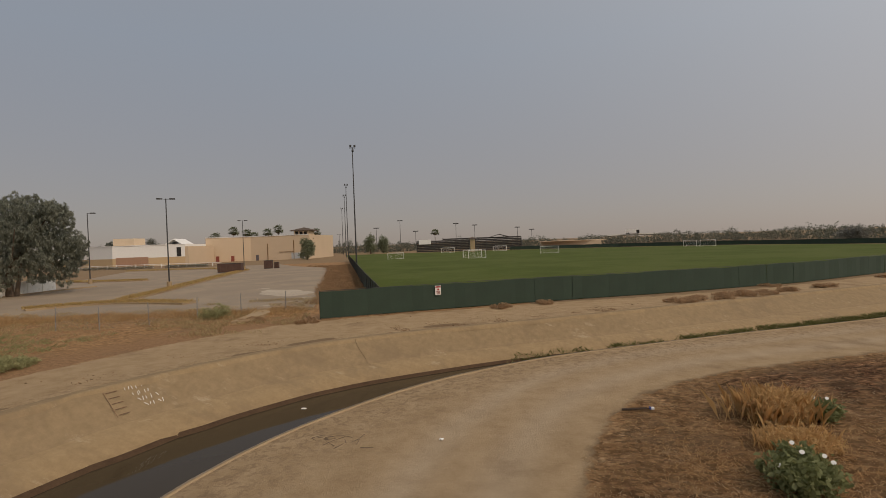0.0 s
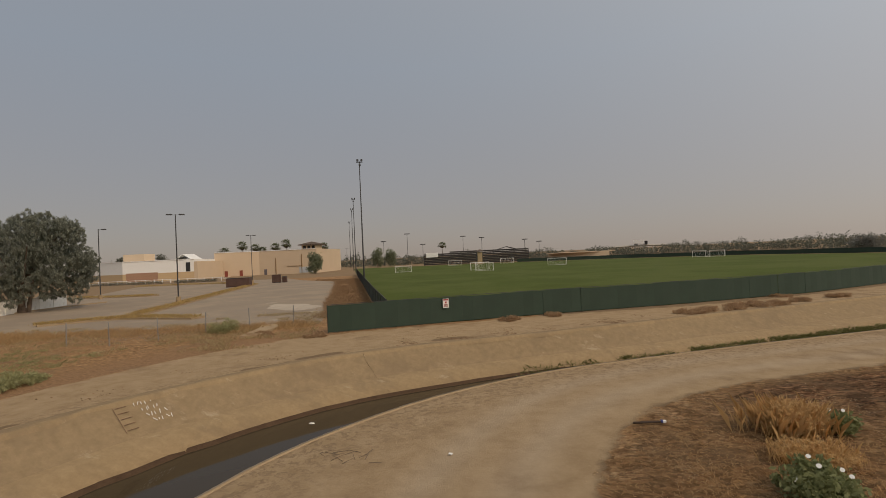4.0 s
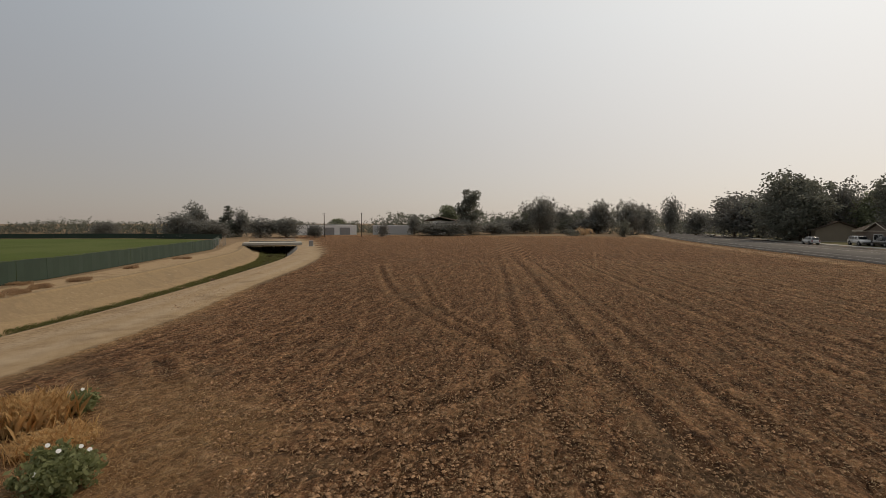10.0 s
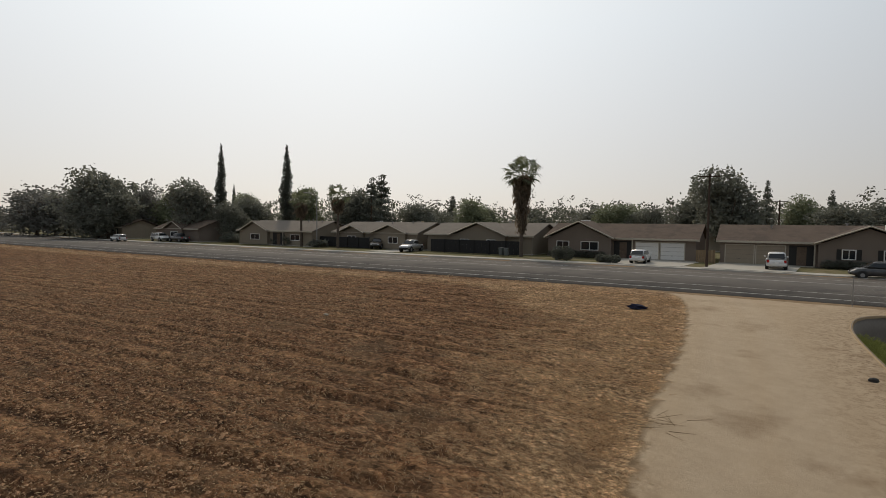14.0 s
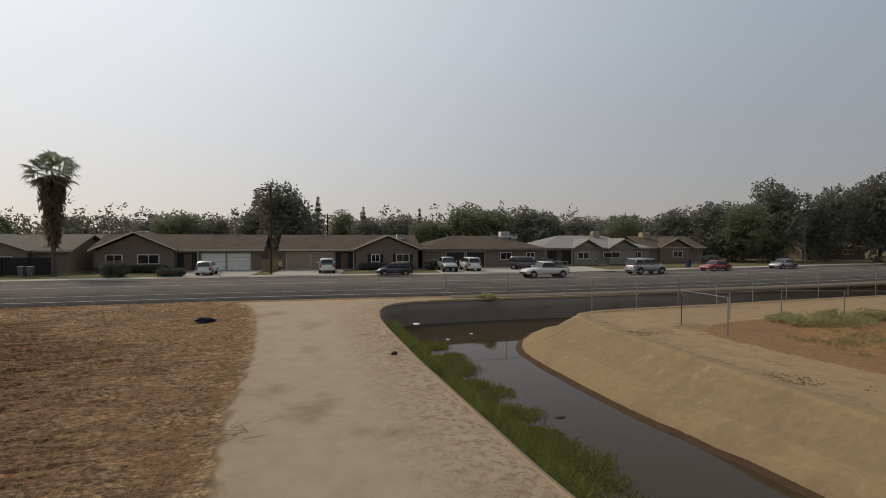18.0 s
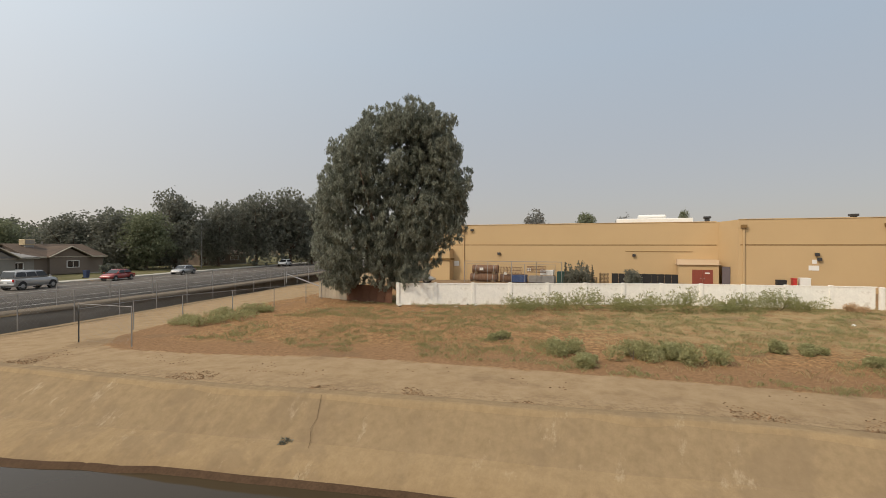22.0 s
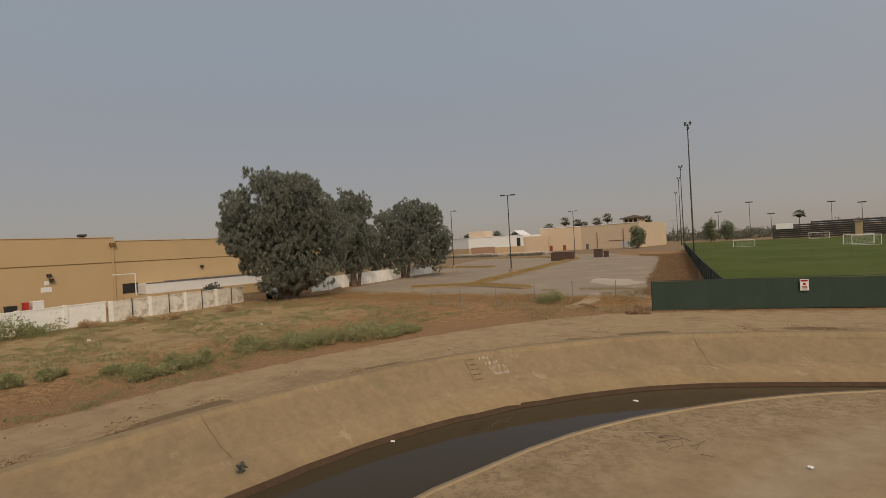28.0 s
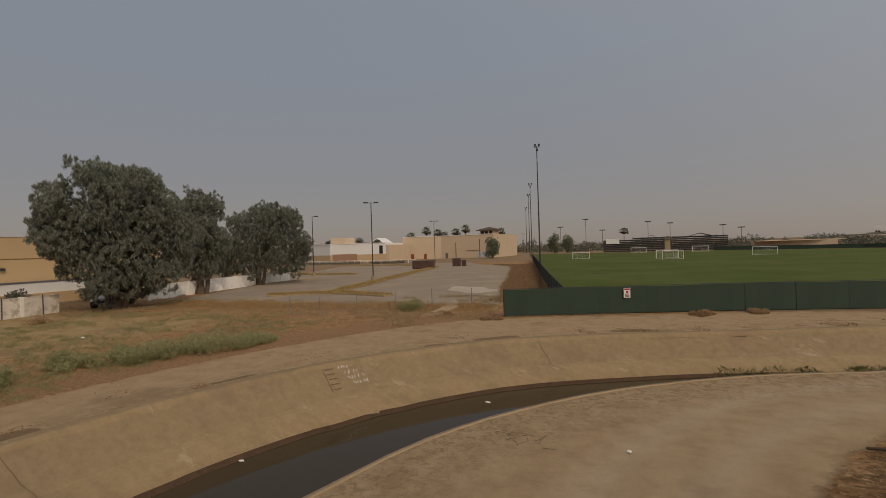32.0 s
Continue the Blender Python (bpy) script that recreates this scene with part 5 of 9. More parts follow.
CAR_SHAPES = {
    # length, width, body height, roof height, ground clearance, cabin: (x of windscreen foot, roof front, roof rear, rear foot), wheel radius
    "sedan": (4.6, 1.78, 0.92, 1.45, 0.28, (1.15, 0.35, -1.15, -1.85), 0.32),
    "hatch": (4.2, 1.76, 0.98, 1.55, 0.28, (1.15, 0.35, -1.55, -2.0), 0.32),
    "suv": (4.7, 1.88, 1.10, 1.75, 0.34, (1.2, 0.6, -1.95, -2.25), 0.37),
    "big_suv": (5.1, 2.0, 1.20, 1.92, 0.38, (1.35, 0.7, -2.2, -2.45), 0.40),
    "minivan": (4.9, 1.9, 1.05, 1.75, 0.3, (1.55, 0.75, -2.1, -2.4), 0.34),
    "pickup": (5.3, 1.9, 1.12, 1.80, 0.40, (1.0, 0.4, -0.75, -0.95), 0.38),
}


def car(kind, x, y, z, heading, paint, label, group="parked cars", rack=False):
    L, W, hb, hr, gc, (c0, c1, c2, c3), wr = CAR_SHAPES[kind]
    t = empty("pickup_truck" if kind == "pickup" else "car", pose(x, y, z, 0, 0, heading), label, "truck" if kind == "pickup" else "car", group)
    f, r = L / 2, -L / 2
    hood = hb - 0.08
    h2 = W / 2
    stations = ((r, hb - 0.30, h2 - 0.15, 0.14), (r + 0.10, hb - 0.08, h2 - 0.06, 0.02), (r + 0.45, hb - 0.01, h2 - 0.01, 0), (c3, hb, h2, 0), (0, hb, h2, 0), (c0, hb, h2, 0), ((c0 + f) / 2, hb - 0.05, h2 - 0.01, 0),
                (f - 0.35, hood - 0.06, h2 - 0.05, 0.02), (f - 0.08, hood - 0.17, h2 - 0.14, 0.08), (f, hood - 0.30, h2 - 0.24, 0.16))
    bm = bmesh.new()
    rings = []
    for px, zt, w, lift in stations:
        zb = gc + lift
        half = [(w - 0.14, zb), (w - 0.02, zb + 0.10), (w, zb + 0.45 * (zt - zb)), (w - 0.02, zt - 0.13), (w - 0.09, zt - 0.03), (w * 0.5, zt + 0.012)]
        rings.append([bm.verts.new((px, y, z)) for y, z in half] + [bm.verts.new((px, -y, z)) for y, z in half[::-1]])
    n = len(rings[0])
    for a, b in zip(rings[:-1], rings[1:]):
        for i in range(n):
            bm.faces.new((a[i], a[(i + 1) % n], b[(i + 1) % n], b[i]))
    bm.faces.new(rings[0])
    bm.faces.new(rings[-1][::-1])
    bmesh.ops.recalc_face_normals(bm, faces=bm.faces[:])
    part("body", bm, paint, t, smooth=True)
    wt = W / 2 - 0.2
    cab = [(c0, hb - 0.02, W / 2 - 0.08), (c1, hr, wt), (c2, hr, wt), (c3, hb - 0.02, W / 2 - 0.08)]
    bm = bmesh.new()
    a = [[bm.verts.new((px, s * wy, pz)) for px, pz, wy in cab] for s in (-1, 1)]
    bm.faces.new(a[0])
    bm.faces.new(a[1][::-1])
    for i in range(4):
        bm.faces.new((a[0][i], a[0][(i + 1) % 4], a[1][(i + 1) % 4], a[1][i]))
    bmesh.ops.recalc_face_normals(bm, faces=bm.faces[:])
    bmesh.ops.bevel(bm, geom=bm.edges[:], offset=0.09, segments=3, affect="EDGES")
    part("cabin", bm, paint, t, smooth=True)

    def pane(name, q, off):
        bm = bmesh.new()
        bm.faces.new([bm.verts.new(p) for p in q])
        ex = bmesh.ops.extrude_face_region(bm, geom=bm.faces[:])
        bmesh.ops.translate(bm, vec=off, verts=[v for v in ex["geom"] if isinstance(v, bmesh.types.BMVert)])
        bmesh.ops.recalc_face_normals(bm, faces=bm.faces[:])
        part(name, bm, M_GLASS, t)

    def lerp(p, q, k):
        return tuple(u + (v - u) * k for u, v in zip(p, q))

    (xa, za, wa), (xb, zb, wb) = cab[0], cab[1]
    p0, p1 = lerp(cab[0], cab[1], 0.14), lerp(cab[0], cab[1], 0.86)
    pane("windscreen", [(p0[0] + 0.012, -p0[2] + 0.12, p0[1]), (p0[0] + 0.012, p0[2] - 0.12, p0[1]), (p1[0] + 0.012, p1[2] - 0.1, p1[1]), (p1[0] + 0.012, -p1[2] + 0.1, p1[1])], (0.02, 0, 0.01))
    p0, p1 = lerp(cab[3], cab[2], 0.14), lerp(cab[3], cab[2], 0.84)
    pane("rear_window", [(p0[0] - 0.012, -p0[2] + 0.14, p0[1]), (p0[0] - 0.012, p0[2] - 0.14, p0[1]), (p1[0] - 0.012, p1[2] - 0.12, p1[1]), (p1[0] - 0.012, -p1[2] + 0.12, p1[1])], (-0.02, 0, 0.01))
    split = 3 if kind in ("suv", "big_suv", "minivan") else (1 if kind == "pickup" else 2)
    for s in (-1, 1):
        for i in range(split):
            u0, u1 = i / split, (i + 1) / split
            lo, hi = lerp(cab[0], cab[1], 0.2), lerp(cab[0], cab[1], 0.82)
            lo2, hi2 = lerp(cab[3], cab[2], 0.2), lerp(cab[3], cab[2], 0.82)
            g = 0.05
            q = [lerp(lo, lo2, u0), lerp(lo, lo2, u1), lerp(hi, hi2, u1), lerp(hi, hi2, u0)]
            dx = (-g, g, g, -g)
            pane("side_window", [(px + d, s * (wy + 0.006), pz) for (px, pz, wy), d in zip(q, dx)], (0, s * 0.012, 0))
        part("side_mirror", boxes((c0 - 0.15, s * (W / 2 + 0.08) - 0.09, hb + 0.02, c0 + 0.02, s * (W / 2 + 0.08) + 0.09, hb + 0.18), bevel=0.03), paint, t)
        part("headlight", boxes((f - 0.16, s * (W / 2 - 0.36) - 0.15, hood - 0.36, f + 0.005, s * (W / 2 - 0.36) + 0.15, hood - 0.24), bevel=0.03), M_CLEAR_LAMP, t)
        part("tail_lamp", boxes((r - 0.012, s * (W / 2 - 0.2) - 0.11, hb - 0.38, r + 0.06, s * (W / 2 - 0.2) + 0.11, hb - 0.1), bevel=0.02), M_RED_LAMP, t)
        for xw in (f - 0.85, r + 0.85):
            # Near-black disc stands for the shade of the wheel well.
            part("wheel_arch", rods(((xw, s * (W / 2 - 0.3), wr + 0.03), (xw, s * (W / 2 + 0.006), wr + 0.03), wr + 0.07), sides=18), M_DARK, t, "dark wheel arch")
            bm = bmesh.new()
            rod(bm, (xw, s * (W / 2 - 0.2), wr), (xw, s * (W / 2 + 0.02), wr), wr, wr, 18)
            ty = part("wheel", bm, M_TYRE, t, "black tyre")
            part("rim", rods(((xw, s * (W / 2), wr), (xw, s * (W / 2 + 0.035), wr), wr * 0.62, wr * 0.5), sides=14), M_STEEL, ty)
    part("bumper", boxes((f - 0.12, -W / 2 + 0.2, gc + 0.08, f + 0.05, W / 2 - 0.2, gc + 0.28), bevel=0.05), M_DARK if kind != "sedan" else paint, t)
    part("rear_bumper", boxes((r - 0.05, -W / 2 + 0.08, gc + 0.08, r + 0.05, W / 2 - 0.08, gc + 0.27), bevel=0.03), M_DARK if kind == "pickup" else paint, t)
    part("plate", boxes((r - 0.06, -0.17, gc + 0.32, r - 0.02, 0.17, gc + 0.46)), M_WHITE, t, "plain blank plate")
    if kind == "pickup":
        # Near-black sheet on the bed top stands for its shaded inside.
        part("bed_opening", boxes((r + 0.12, -W / 2 + 0.16, hb - 0.03, c3 - 0.1, W / 2 - 0.16, hb + 0.012)), M_DARK, t)
        if rack:
            for s in (-1, 1):
                part("rack_rail", rods(((r + 0.1, s * (W / 2 - 0.12), hr - 0.02), (c2, s * (W / 2 - 0.12), hr - 0.02), 0.03), sides=6), M_STEEL, t)
                for xk in (r + 0.2, (r + c3) / 2, c3 - 0.15):
                    part("rack_post", rods(((xk, s * (W / 2 - 0.12), hb - 0.05), (xk, s * (W / 2 - 0.12), hr), 0.025), sides=6), M_STEEL, t)
    return t


DZ = ROAD_Z + 0.165
car("hatch", 18.7, -61.4, DZ, -84, P_WHITE, "small white hatchback parked nose to the house")
car("suv", 5.4, -63.6, DZ, -84, P_WHITE, "white compact SUV parked in a driveway")
car("pickup", -9.8, -64.8, DZ, 92, P_SILVER, "silver pickup truck parked facing the street")
car("suv", -12.9, -65.4, DZ, -84, P_WHITE, "white SUV parked beside a silver pickup")
car("minivan", -21.0, -66.4, DZ, 150, P_DARK, "dark minivan parked on a driveway")
car("suv", -34.0, -77.5, 0.4, -30, P_SILVER, "silver SUV under a carport")
car("pickup", -19.1, -54.0, ROAD_Z + 0.05, 10, P_WHITE, "white pickup truck with a steel rack on the street", "cars on the street", rack=True)
car("big_suv", -33.6, -58.2, ROAD_Z + 0.06, -166, P_SILVER, "large silver SUV on the street", "cars on the street")
car("hatch", -2.7, -59.6, ROAD_Z - 0.02, 6, P_DARK, "dark blue-grey hatchback parked at the kerb")
car("sedan", -46.8, -63.3, ROAD_Z, 17, P_RED, "red sedan at the far kerb")
car("sedan", -60.5, -67.0, ROAD_Z, 17, P_SILVER, "grey sedan parked at the kerb")
car("hatch", -93.0, -73.0, ROAD_Z, 17, P_WHITE, "white car far along the street")
car("suv", 61.8, -60.6, 0.35, 118, P_BROWN, "brown SUV parked in a side yard")
car("pickup", 63.6, -68.0, 0.4, 60, P_WHITE, "white pickup parked behind a brown SUV")
car("pickup", 52.6, -58.6, DZ, 105, P_SILVER, "pale pickup parked beside a dark fence")
car("suv", 114.0, -47.0, 0.3, 185, P_WHITE, "white SUV parked under trees")
car("pickup", 108.0, -48.2, 0.3, 5, P_DARK, "dark pickup parked under trees")
car("hatch", 121.0, -41.5, ROAD_Z, 6, P_WHITE, "white hatchback at the far kerb")
car("sedan", -58.0, -25.5, 0.05, 100, P_SILVER, "silver car parked behind the block wall")
car("pickup", -47.0, 34.3, 0.02, -60, P_WHITE, "old white utility truck under the eucalyptus")


# ---- evaporative coolers on the roofs ----
def roof_cooler(x, y, z, s, turn, material, label):
    t = empty("roof_cooler", pose(x, y, z, 0, 0, turn), label, "cooler", "roof coolers")
    part("cabinet", boxes((-s, -s * 0.8, 0.1, s, s * 0.8, 1.3 * s), bevel=0.04), material, t)
    part("stand", boxes((-s * 0.8, -s * 0.7, -0.6, s * 0.8, s * 0.7, 0.1)), M_STEEL, t)
    for k in range(4):
        part("louvre", boxes((-s * 0.85, s * 0.8, 0.3 + k * 0.2 * s, s * 0.85, s * 0.8 + 0.03, 0.38 + k * 0.2 * s)), M_STEEL, t)


M_COOLER_TAN = surface("tan_sheet_steel", (0.42, 0.33, 0.2), 0.6, 0.15, 2.0, 20.0, 0.1)
for x, y, z, s, w in ((-20.2, -75.4, 4.6, 0.7, 1), (-21.6, -75.2, 4.4, 0.5, 1), (-4.2, -73.2, 4.3, 0.55, 1), (-37.5, -81.0, 4.9, 0.6, 0), (-48.6, -84.8, 4.6, 0.75, 0), (42.0, -72.5, 4.5, 0.6, 0), (30.2, -72.6, 4.6, 0.6, 1), (58.5, -67.5, 4.4, 0.5, 0), (68.2, -67.0, 4.3, 0.5, 1)):
    roof_cooler(x, y, z, s, 6, M_WHITE if w else M_COOLER_TAN, "white roof-mounted cooler box" if w else "tan roof-mounted cooler box")


# ---- trees in the distance and behind the houses ----
P_OAK = [tree("dark green broadleaf tree with a full crown", 31 + i, 10, 4.6, 1.4, 10000, 0.34, M_LEAF, count=26, long=1.25) for i in range(3)]
P_LIGHT = [tree("lighter green broadleaf tree behind houses", 41 + i, 10, 4.4, 1.2, 9500, 0.34, M_LEAF_LT, count=24, long=1.25) for i in range(2)]
# Trees past 150 m wear the leaf colour with haze mixed in.
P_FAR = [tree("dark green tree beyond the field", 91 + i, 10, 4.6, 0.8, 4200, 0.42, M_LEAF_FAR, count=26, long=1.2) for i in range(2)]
P_CON = [cone_tree("tall dark pointed conifer tree", 51 + i, 14, 3.3, 7000, 0.28, M_LEAF_DK, 1.0) for i in range(2)]
P_CYP = cone_tree("slender dark columnar cypress tree", 61, 18, 0.85, 20000, 0.12, M_LEAF_DK, 0.5, tiers=26, column=True)
P_OPEN = tree("tall open-crowned tree at the field edge", 71, 15, 5.4, 2.5, 7000, 0.36, M_LEAF, count=16, lobe=1.7)
PROTOS = {"oak": P_OAK, "light": P_LIGHT, "conifer": P_CON, "conifer_round": P_OAK, "cypress": [P_CYP], "gumlike": [P_OPEN]}
TREES = """
conifer 83 -79 15.7 2.6, oak 89 -80 11.1 3.7, oak 82 -94 9.6 4.5, conifer 91 -120 13.6 1.7, light 63 -90 8.9 3.4, oak 59 -138 9.6 5.4, light 36 -104 9.4 4.8, oak 29 -101 8.7 3.2,
oak 16 -99 13.0 5.2, oak 23 -106 11.0 3.3, conifer 12 -119 14.8 1.5, light 6 -105 10.0 3.0, conifer 2 -130 13.1 1.5, oak 0 -100 8.6 4.1, oak -5 -104 9.3 4.3, conifer -12 -124 12.4 1.2,
light -11 -97 8.1 3.5, light -17 -96 11.0 4.8, light -23 -97 10.6 4.1, oak -31 -97 11.0 4.7, oak -36 -99 10.1 3.2, oak -67 -145 11.2 3.7, light -71 -132 11.2 6.2, oak -61 -94 10.6 4.8,
oak -64 -87 9.8 4.6, light -67 -90 9.8 4.2, light -66 -82 9.6 3.6, oak -74 -84 13.6 4.4, oak -84 -83 12.3 4.0, oak -92 -80 14.8 5.0, oak -99 -76 15.4 5.6, oak -106 -75 14.4 4.5,
oak -102 -96 12.0 5.7, oak 209 23 13.9 4.3, oak 229 15 10.7 4.2, oak 230 8 9.9 3.5, oak 215 0 12.1 4.6, oak 200 -10 11.6 5.1, oak 209 -17 10.4 4.3, conifer_round 218 -27 13.6 4.1,
oak 197 -33 8.4 5.1, oak 175 -40 12.6 6.6, oak 166 -42 12.0 6.0, oak 143 -44.6 15.4 7.0, oak 149 -47 13.6 6.4, oak 137 -45 11.6 5.4, oak 140 -54.5 12.9 4.2, oak 169 -45 11.3 5.2, oak 113 -53.6 12.2 5.1, light 137 -60 10.9 4.6, cypress 110 -58.6 22.6 1.35,
cypress 134 -75 15.3 0.9, light 116 -68.6 10.4 3.6, cypress 91 -62.6 21.1 1.5, light 97 -71 11.2 3.7, oak 94 -82 9.8 3.8, conifer 89 -88 17.6 3.6, oak 91 -85 9.4 3.8, oak 93 -105 9.8 4.3,
oak 89 -108 9.1 4.3, conifer 91 -119 13.6 2.0, light 73 -112 9.3 3.3, oak 103 -57 7.6 3.2, oak 118 145 4.8 3.4, oak 122 121 7.0 5.4, oak 122 114 5.4 4.2, oak 131 123 10.0 3.6,
conifer 138 116 11.0 3.6, oak 140 113 8.4 2.4, oak 126 112 5.0 4.6, oak 134 101 5.8 4.6, oak 139 95 5.8 4.2, oak 141 86 3.9 2.9, light 281 154 6.5 5.6, oak 151 67 4.0 1.9,
oak 178 66 7.0 2.1, oak 176 58 4.4 5.7, oak 173 51 4.7 5.5, light 197 58 10.8 3.8, gumlike 189 47 17.5 6.0, oak 184 47 5.5 5.8, oak 196 40 4.5 6.2, conifer 236 45 7.2 2.0,
oak 227 40 5.8 7.1, oak 223 30 12.1 4.2, oak 217 34 5.5 6.8, oak 214 20 13.1 4.0, oak 225 12 7.5 4.6, oak 220 0 11.7 4.5, oak 215 6 5.9 6.6, conifer 119 131 4.2 0.8, conifer 121 129 4.3 0.8,
oak 45 -112 8.5 4.5, oak -48 -112 9.5 4.5, light 20 -118 9 4.5, oak -26 -118 10 5, oak 66 -120 9 5, oak -82 -100 11 5, oak 108 -100 10 5, light -52 -100 9 4, oak 110 -66 9 4,
oak -150 -66 12 5, oak -130 -62 13 5, oak -122 -88 14 5, oak -140 -96 12 5, oak -157 -28 14.6 4.2, light -160 -13 13.6 3.6, oak -160 -3 12.4 3.4, light -160 13 13.8 1.8, conifer -143 72 11.6 1.2, conifer -141 75 11.2 1.0, oak 150 -60 11 5, oak 165 -58 10 5, oak 180 -56 9 5
"""
trng = random.Random(5)
for i, row in enumerate(TREES.replace("\n", " ").split(",")):
    k, x, y, h, r = row.split()
    x, y, h, r = float(x), float(y), float(h), float(r)
    h *= 0.86 if y < -90 and k in ("oak", "light") and h < 12 else 1.0
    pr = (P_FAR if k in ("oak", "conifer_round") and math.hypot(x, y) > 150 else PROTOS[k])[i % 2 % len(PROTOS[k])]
    h0, r0 = {"oak": (10, 4.6), "light": (10, 4.4), "conifer": (14, 2.6), "conifer_round": (10, 4.6), "cypress": (18, 0.85), "gumlike": (15, 5.4)}[k]
    t = copy_thing(pr, pose(0, 0, 0))
    t.location, t.rotation_euler = (x, y, 0.2 if y < -55 else 0.0), (0, 0, trng.uniform(0, 6.28))
    wide = 1.25 if k in ("oak", "light") else 1.08
    t.scale = (wide * r / r0, wide * r / r0, h / h0)
    t["group"] = "background trees"
for pr in P_OAK + P_FAR + P_LIGHT + P_CON + [P_CYP, P_OPEN]:
    for o in (*pr.children_recursive, pr):
        bpy.data.objects.remove(o)

# far woods on the horizon, past counting
frng = np.random.default_rng(8)


def belt(a0, a1, step, near, far, low, swing, seed, r0=3.0, r1=5.5):
    """Overlapping crowns in a band between two bearings, north being 0."""
    out = []
    for a in np.arange(a0, a1, step):
        d = frng.uniform(near, far)
        h = low + swing * noise.noise((a * 0.33, seed, 0)) + frng.uniform(0, 1.6)
        if frng.random() < 0.07:
            h *= 1.35
        r = frng.uniform(r0, r1)
        out.append((d * math.sin(radians(a)), d * math.cos(radians(a)), h * 0.45, r, r, max(1.2, h * 0.6)))
    return out


# Both belts: leaf colour greyed to stand for haze over distance.
bl = belt(-28, 36, 0.33, 285, 330, 3.5, 2.8, 0) + belt(36, 66, 0.33, 225, 290, 3.7, 2.6, 1) + belt(66, 114, 0.36, 215, 275, 7.4, 2.6, 2)
V, F = leaves(frng, bl, 150000, 0.52, 0.0, 1.05, 0.25, clump=12)
V[:, 2] = np.maximum(V[:, 2], 0.05)
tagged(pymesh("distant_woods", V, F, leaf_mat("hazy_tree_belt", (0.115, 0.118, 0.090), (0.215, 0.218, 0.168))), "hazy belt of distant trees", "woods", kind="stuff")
bl = belt(113, 120, 0.4, 210, 300, 6.0, 2.4, 5) + belt(120, 226, 0.26, 122, 165, 8.2, 2.4, 6) + belt(226, 258, 0.4, 210, 300, 6.0, 2.4, 7) + belt(256, 332, 0.9, 330, 460, 7.5, 4.0, 9, 4, 7)
V, F = leaves(frng, bl, 150000, 0.48, 0.0, 1.1, 0.25, clump=12)
V[:, 2] = np.maximum(V[:, 2], 0.05)
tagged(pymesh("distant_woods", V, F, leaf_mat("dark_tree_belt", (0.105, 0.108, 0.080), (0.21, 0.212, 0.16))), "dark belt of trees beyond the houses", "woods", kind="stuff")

# palms
settle(palm("tall fan palm with a thick dry skirt of dead fronds", 81, 11.0, 2.75, skirt=6.0, fronds=30), 34.2, -60.4, 0.35)
settle(palm("slim fan palm on the kerb strip", 82, 8.6, 2.3, skirt=0.9, fronds=24), 67.2, -56.2, 0.3)
settle(palm("dark young palm on the kerb strip", 83, 8.0, 2.3, skirt=1.2, fronds=24), 76.0, -55.2, 0.3)
far_palm = palm("tall slim palm far beyond the store", 84, 15.5, 3.4, skirt=0.7, fronds=26)
for x, y, h in ((-135, 301, 14.8), (-126, 305, 17.7), (-119, 308, 16.2), (-115, 309, 14.7), (-108, 312, 16.4), (-102, 314, 18.2), (-80, 320, 15.8), (-5, 330, 13.2)):
    t = copy_thing(far_palm, pose(0, 0, 0))
    t.location, t.scale = (x, y, 0), (1, 1, (h - 2) / 15.5)
    t["group"] = "far palms"
for o in (*far_palm.children_recursive, far_palm):
    bpy.data.objects.remove(o)


# ---- hedges and shrubs ----
def shrub(x, y, r, h, label, material, n=900, leaf=0.12, seed=0, name="shrub", z=0.0, droop=0.0, long=1.8, lobes_n=7):
    rng = np.random.default_rng(seed + int(abs(x * 13 + y * 7)))
    t = empty(name, pose(x, y, z), label, name.replace("_", " "))
    bl = [(rng.uniform(-0.6, 0.6) * r, rng.uniform(-0.6, 0.6) * r, h * rng.uniform(0.3, 0.62), r * 0.5, r * 0.5, h * 0.4) for _ in range(lobes_n)]
    V, F = leaves(rng, bl, n, leaf, droop, long, 0.35)
    V[:, 2] = np.maximum(V[:, 2], 0.01)
    pymesh("foliage", V, F, material, t)
    bm = bmesh.new()
    for k in range(4):
        a = rng.uniform(0, 6.28)
        rod(bm, (0, 0, -0.05), (math.cos(a) * r * 0.4, math.sin(a) * r * 0.4, h * 0.6), 0.02 + 0.01 * r, 0.008, 5)
    part("stem", bm, M_BARK, t)
    return t


def hedge(x0, y0, x1, y1, d, h, label, z=0.3, n=1600):
    t = empty("hedge", pose(x0, y0, z, 0, 0, math.degrees(math.atan2(y1 - y0, x1 - x0))), label, "hedge")
    L = math.hypot(x1 - x0, y1 - y0)
    rng = np.random.default_rng(int(abs(x0 * 10)))
    k = max(2, int(L / 0.8))
    bl = [((i + 0.5) * L / k, 0, h / 2, L / k * 0.75, d / 2, h / 2) for i in range(k)]
    V, F = leaves(rng, bl, 3 * n, 0.11, 0, 1.5, 0.2, clump=2)
    pymesh("foliage", V, F, M_LEAF_DK, t)
    for i in range(k):
        part("trunk", boxes(((i + 0.5) * L / k - 0.04, -0.04, -0.1, (i + 0.5) * L / k + 0.04, 0.04, h * 0.5)), M_BARK, t)


hedge(26.0, -58.3, 28.2, -58.1, 1.5, 1.7, "clipped dark block hedge at the kerb", n=1500)
hedge(20.3, -58.7, 22.8, -58.5, 1.2, 0.9, "low clipped hedge at the kerb", n=1200)
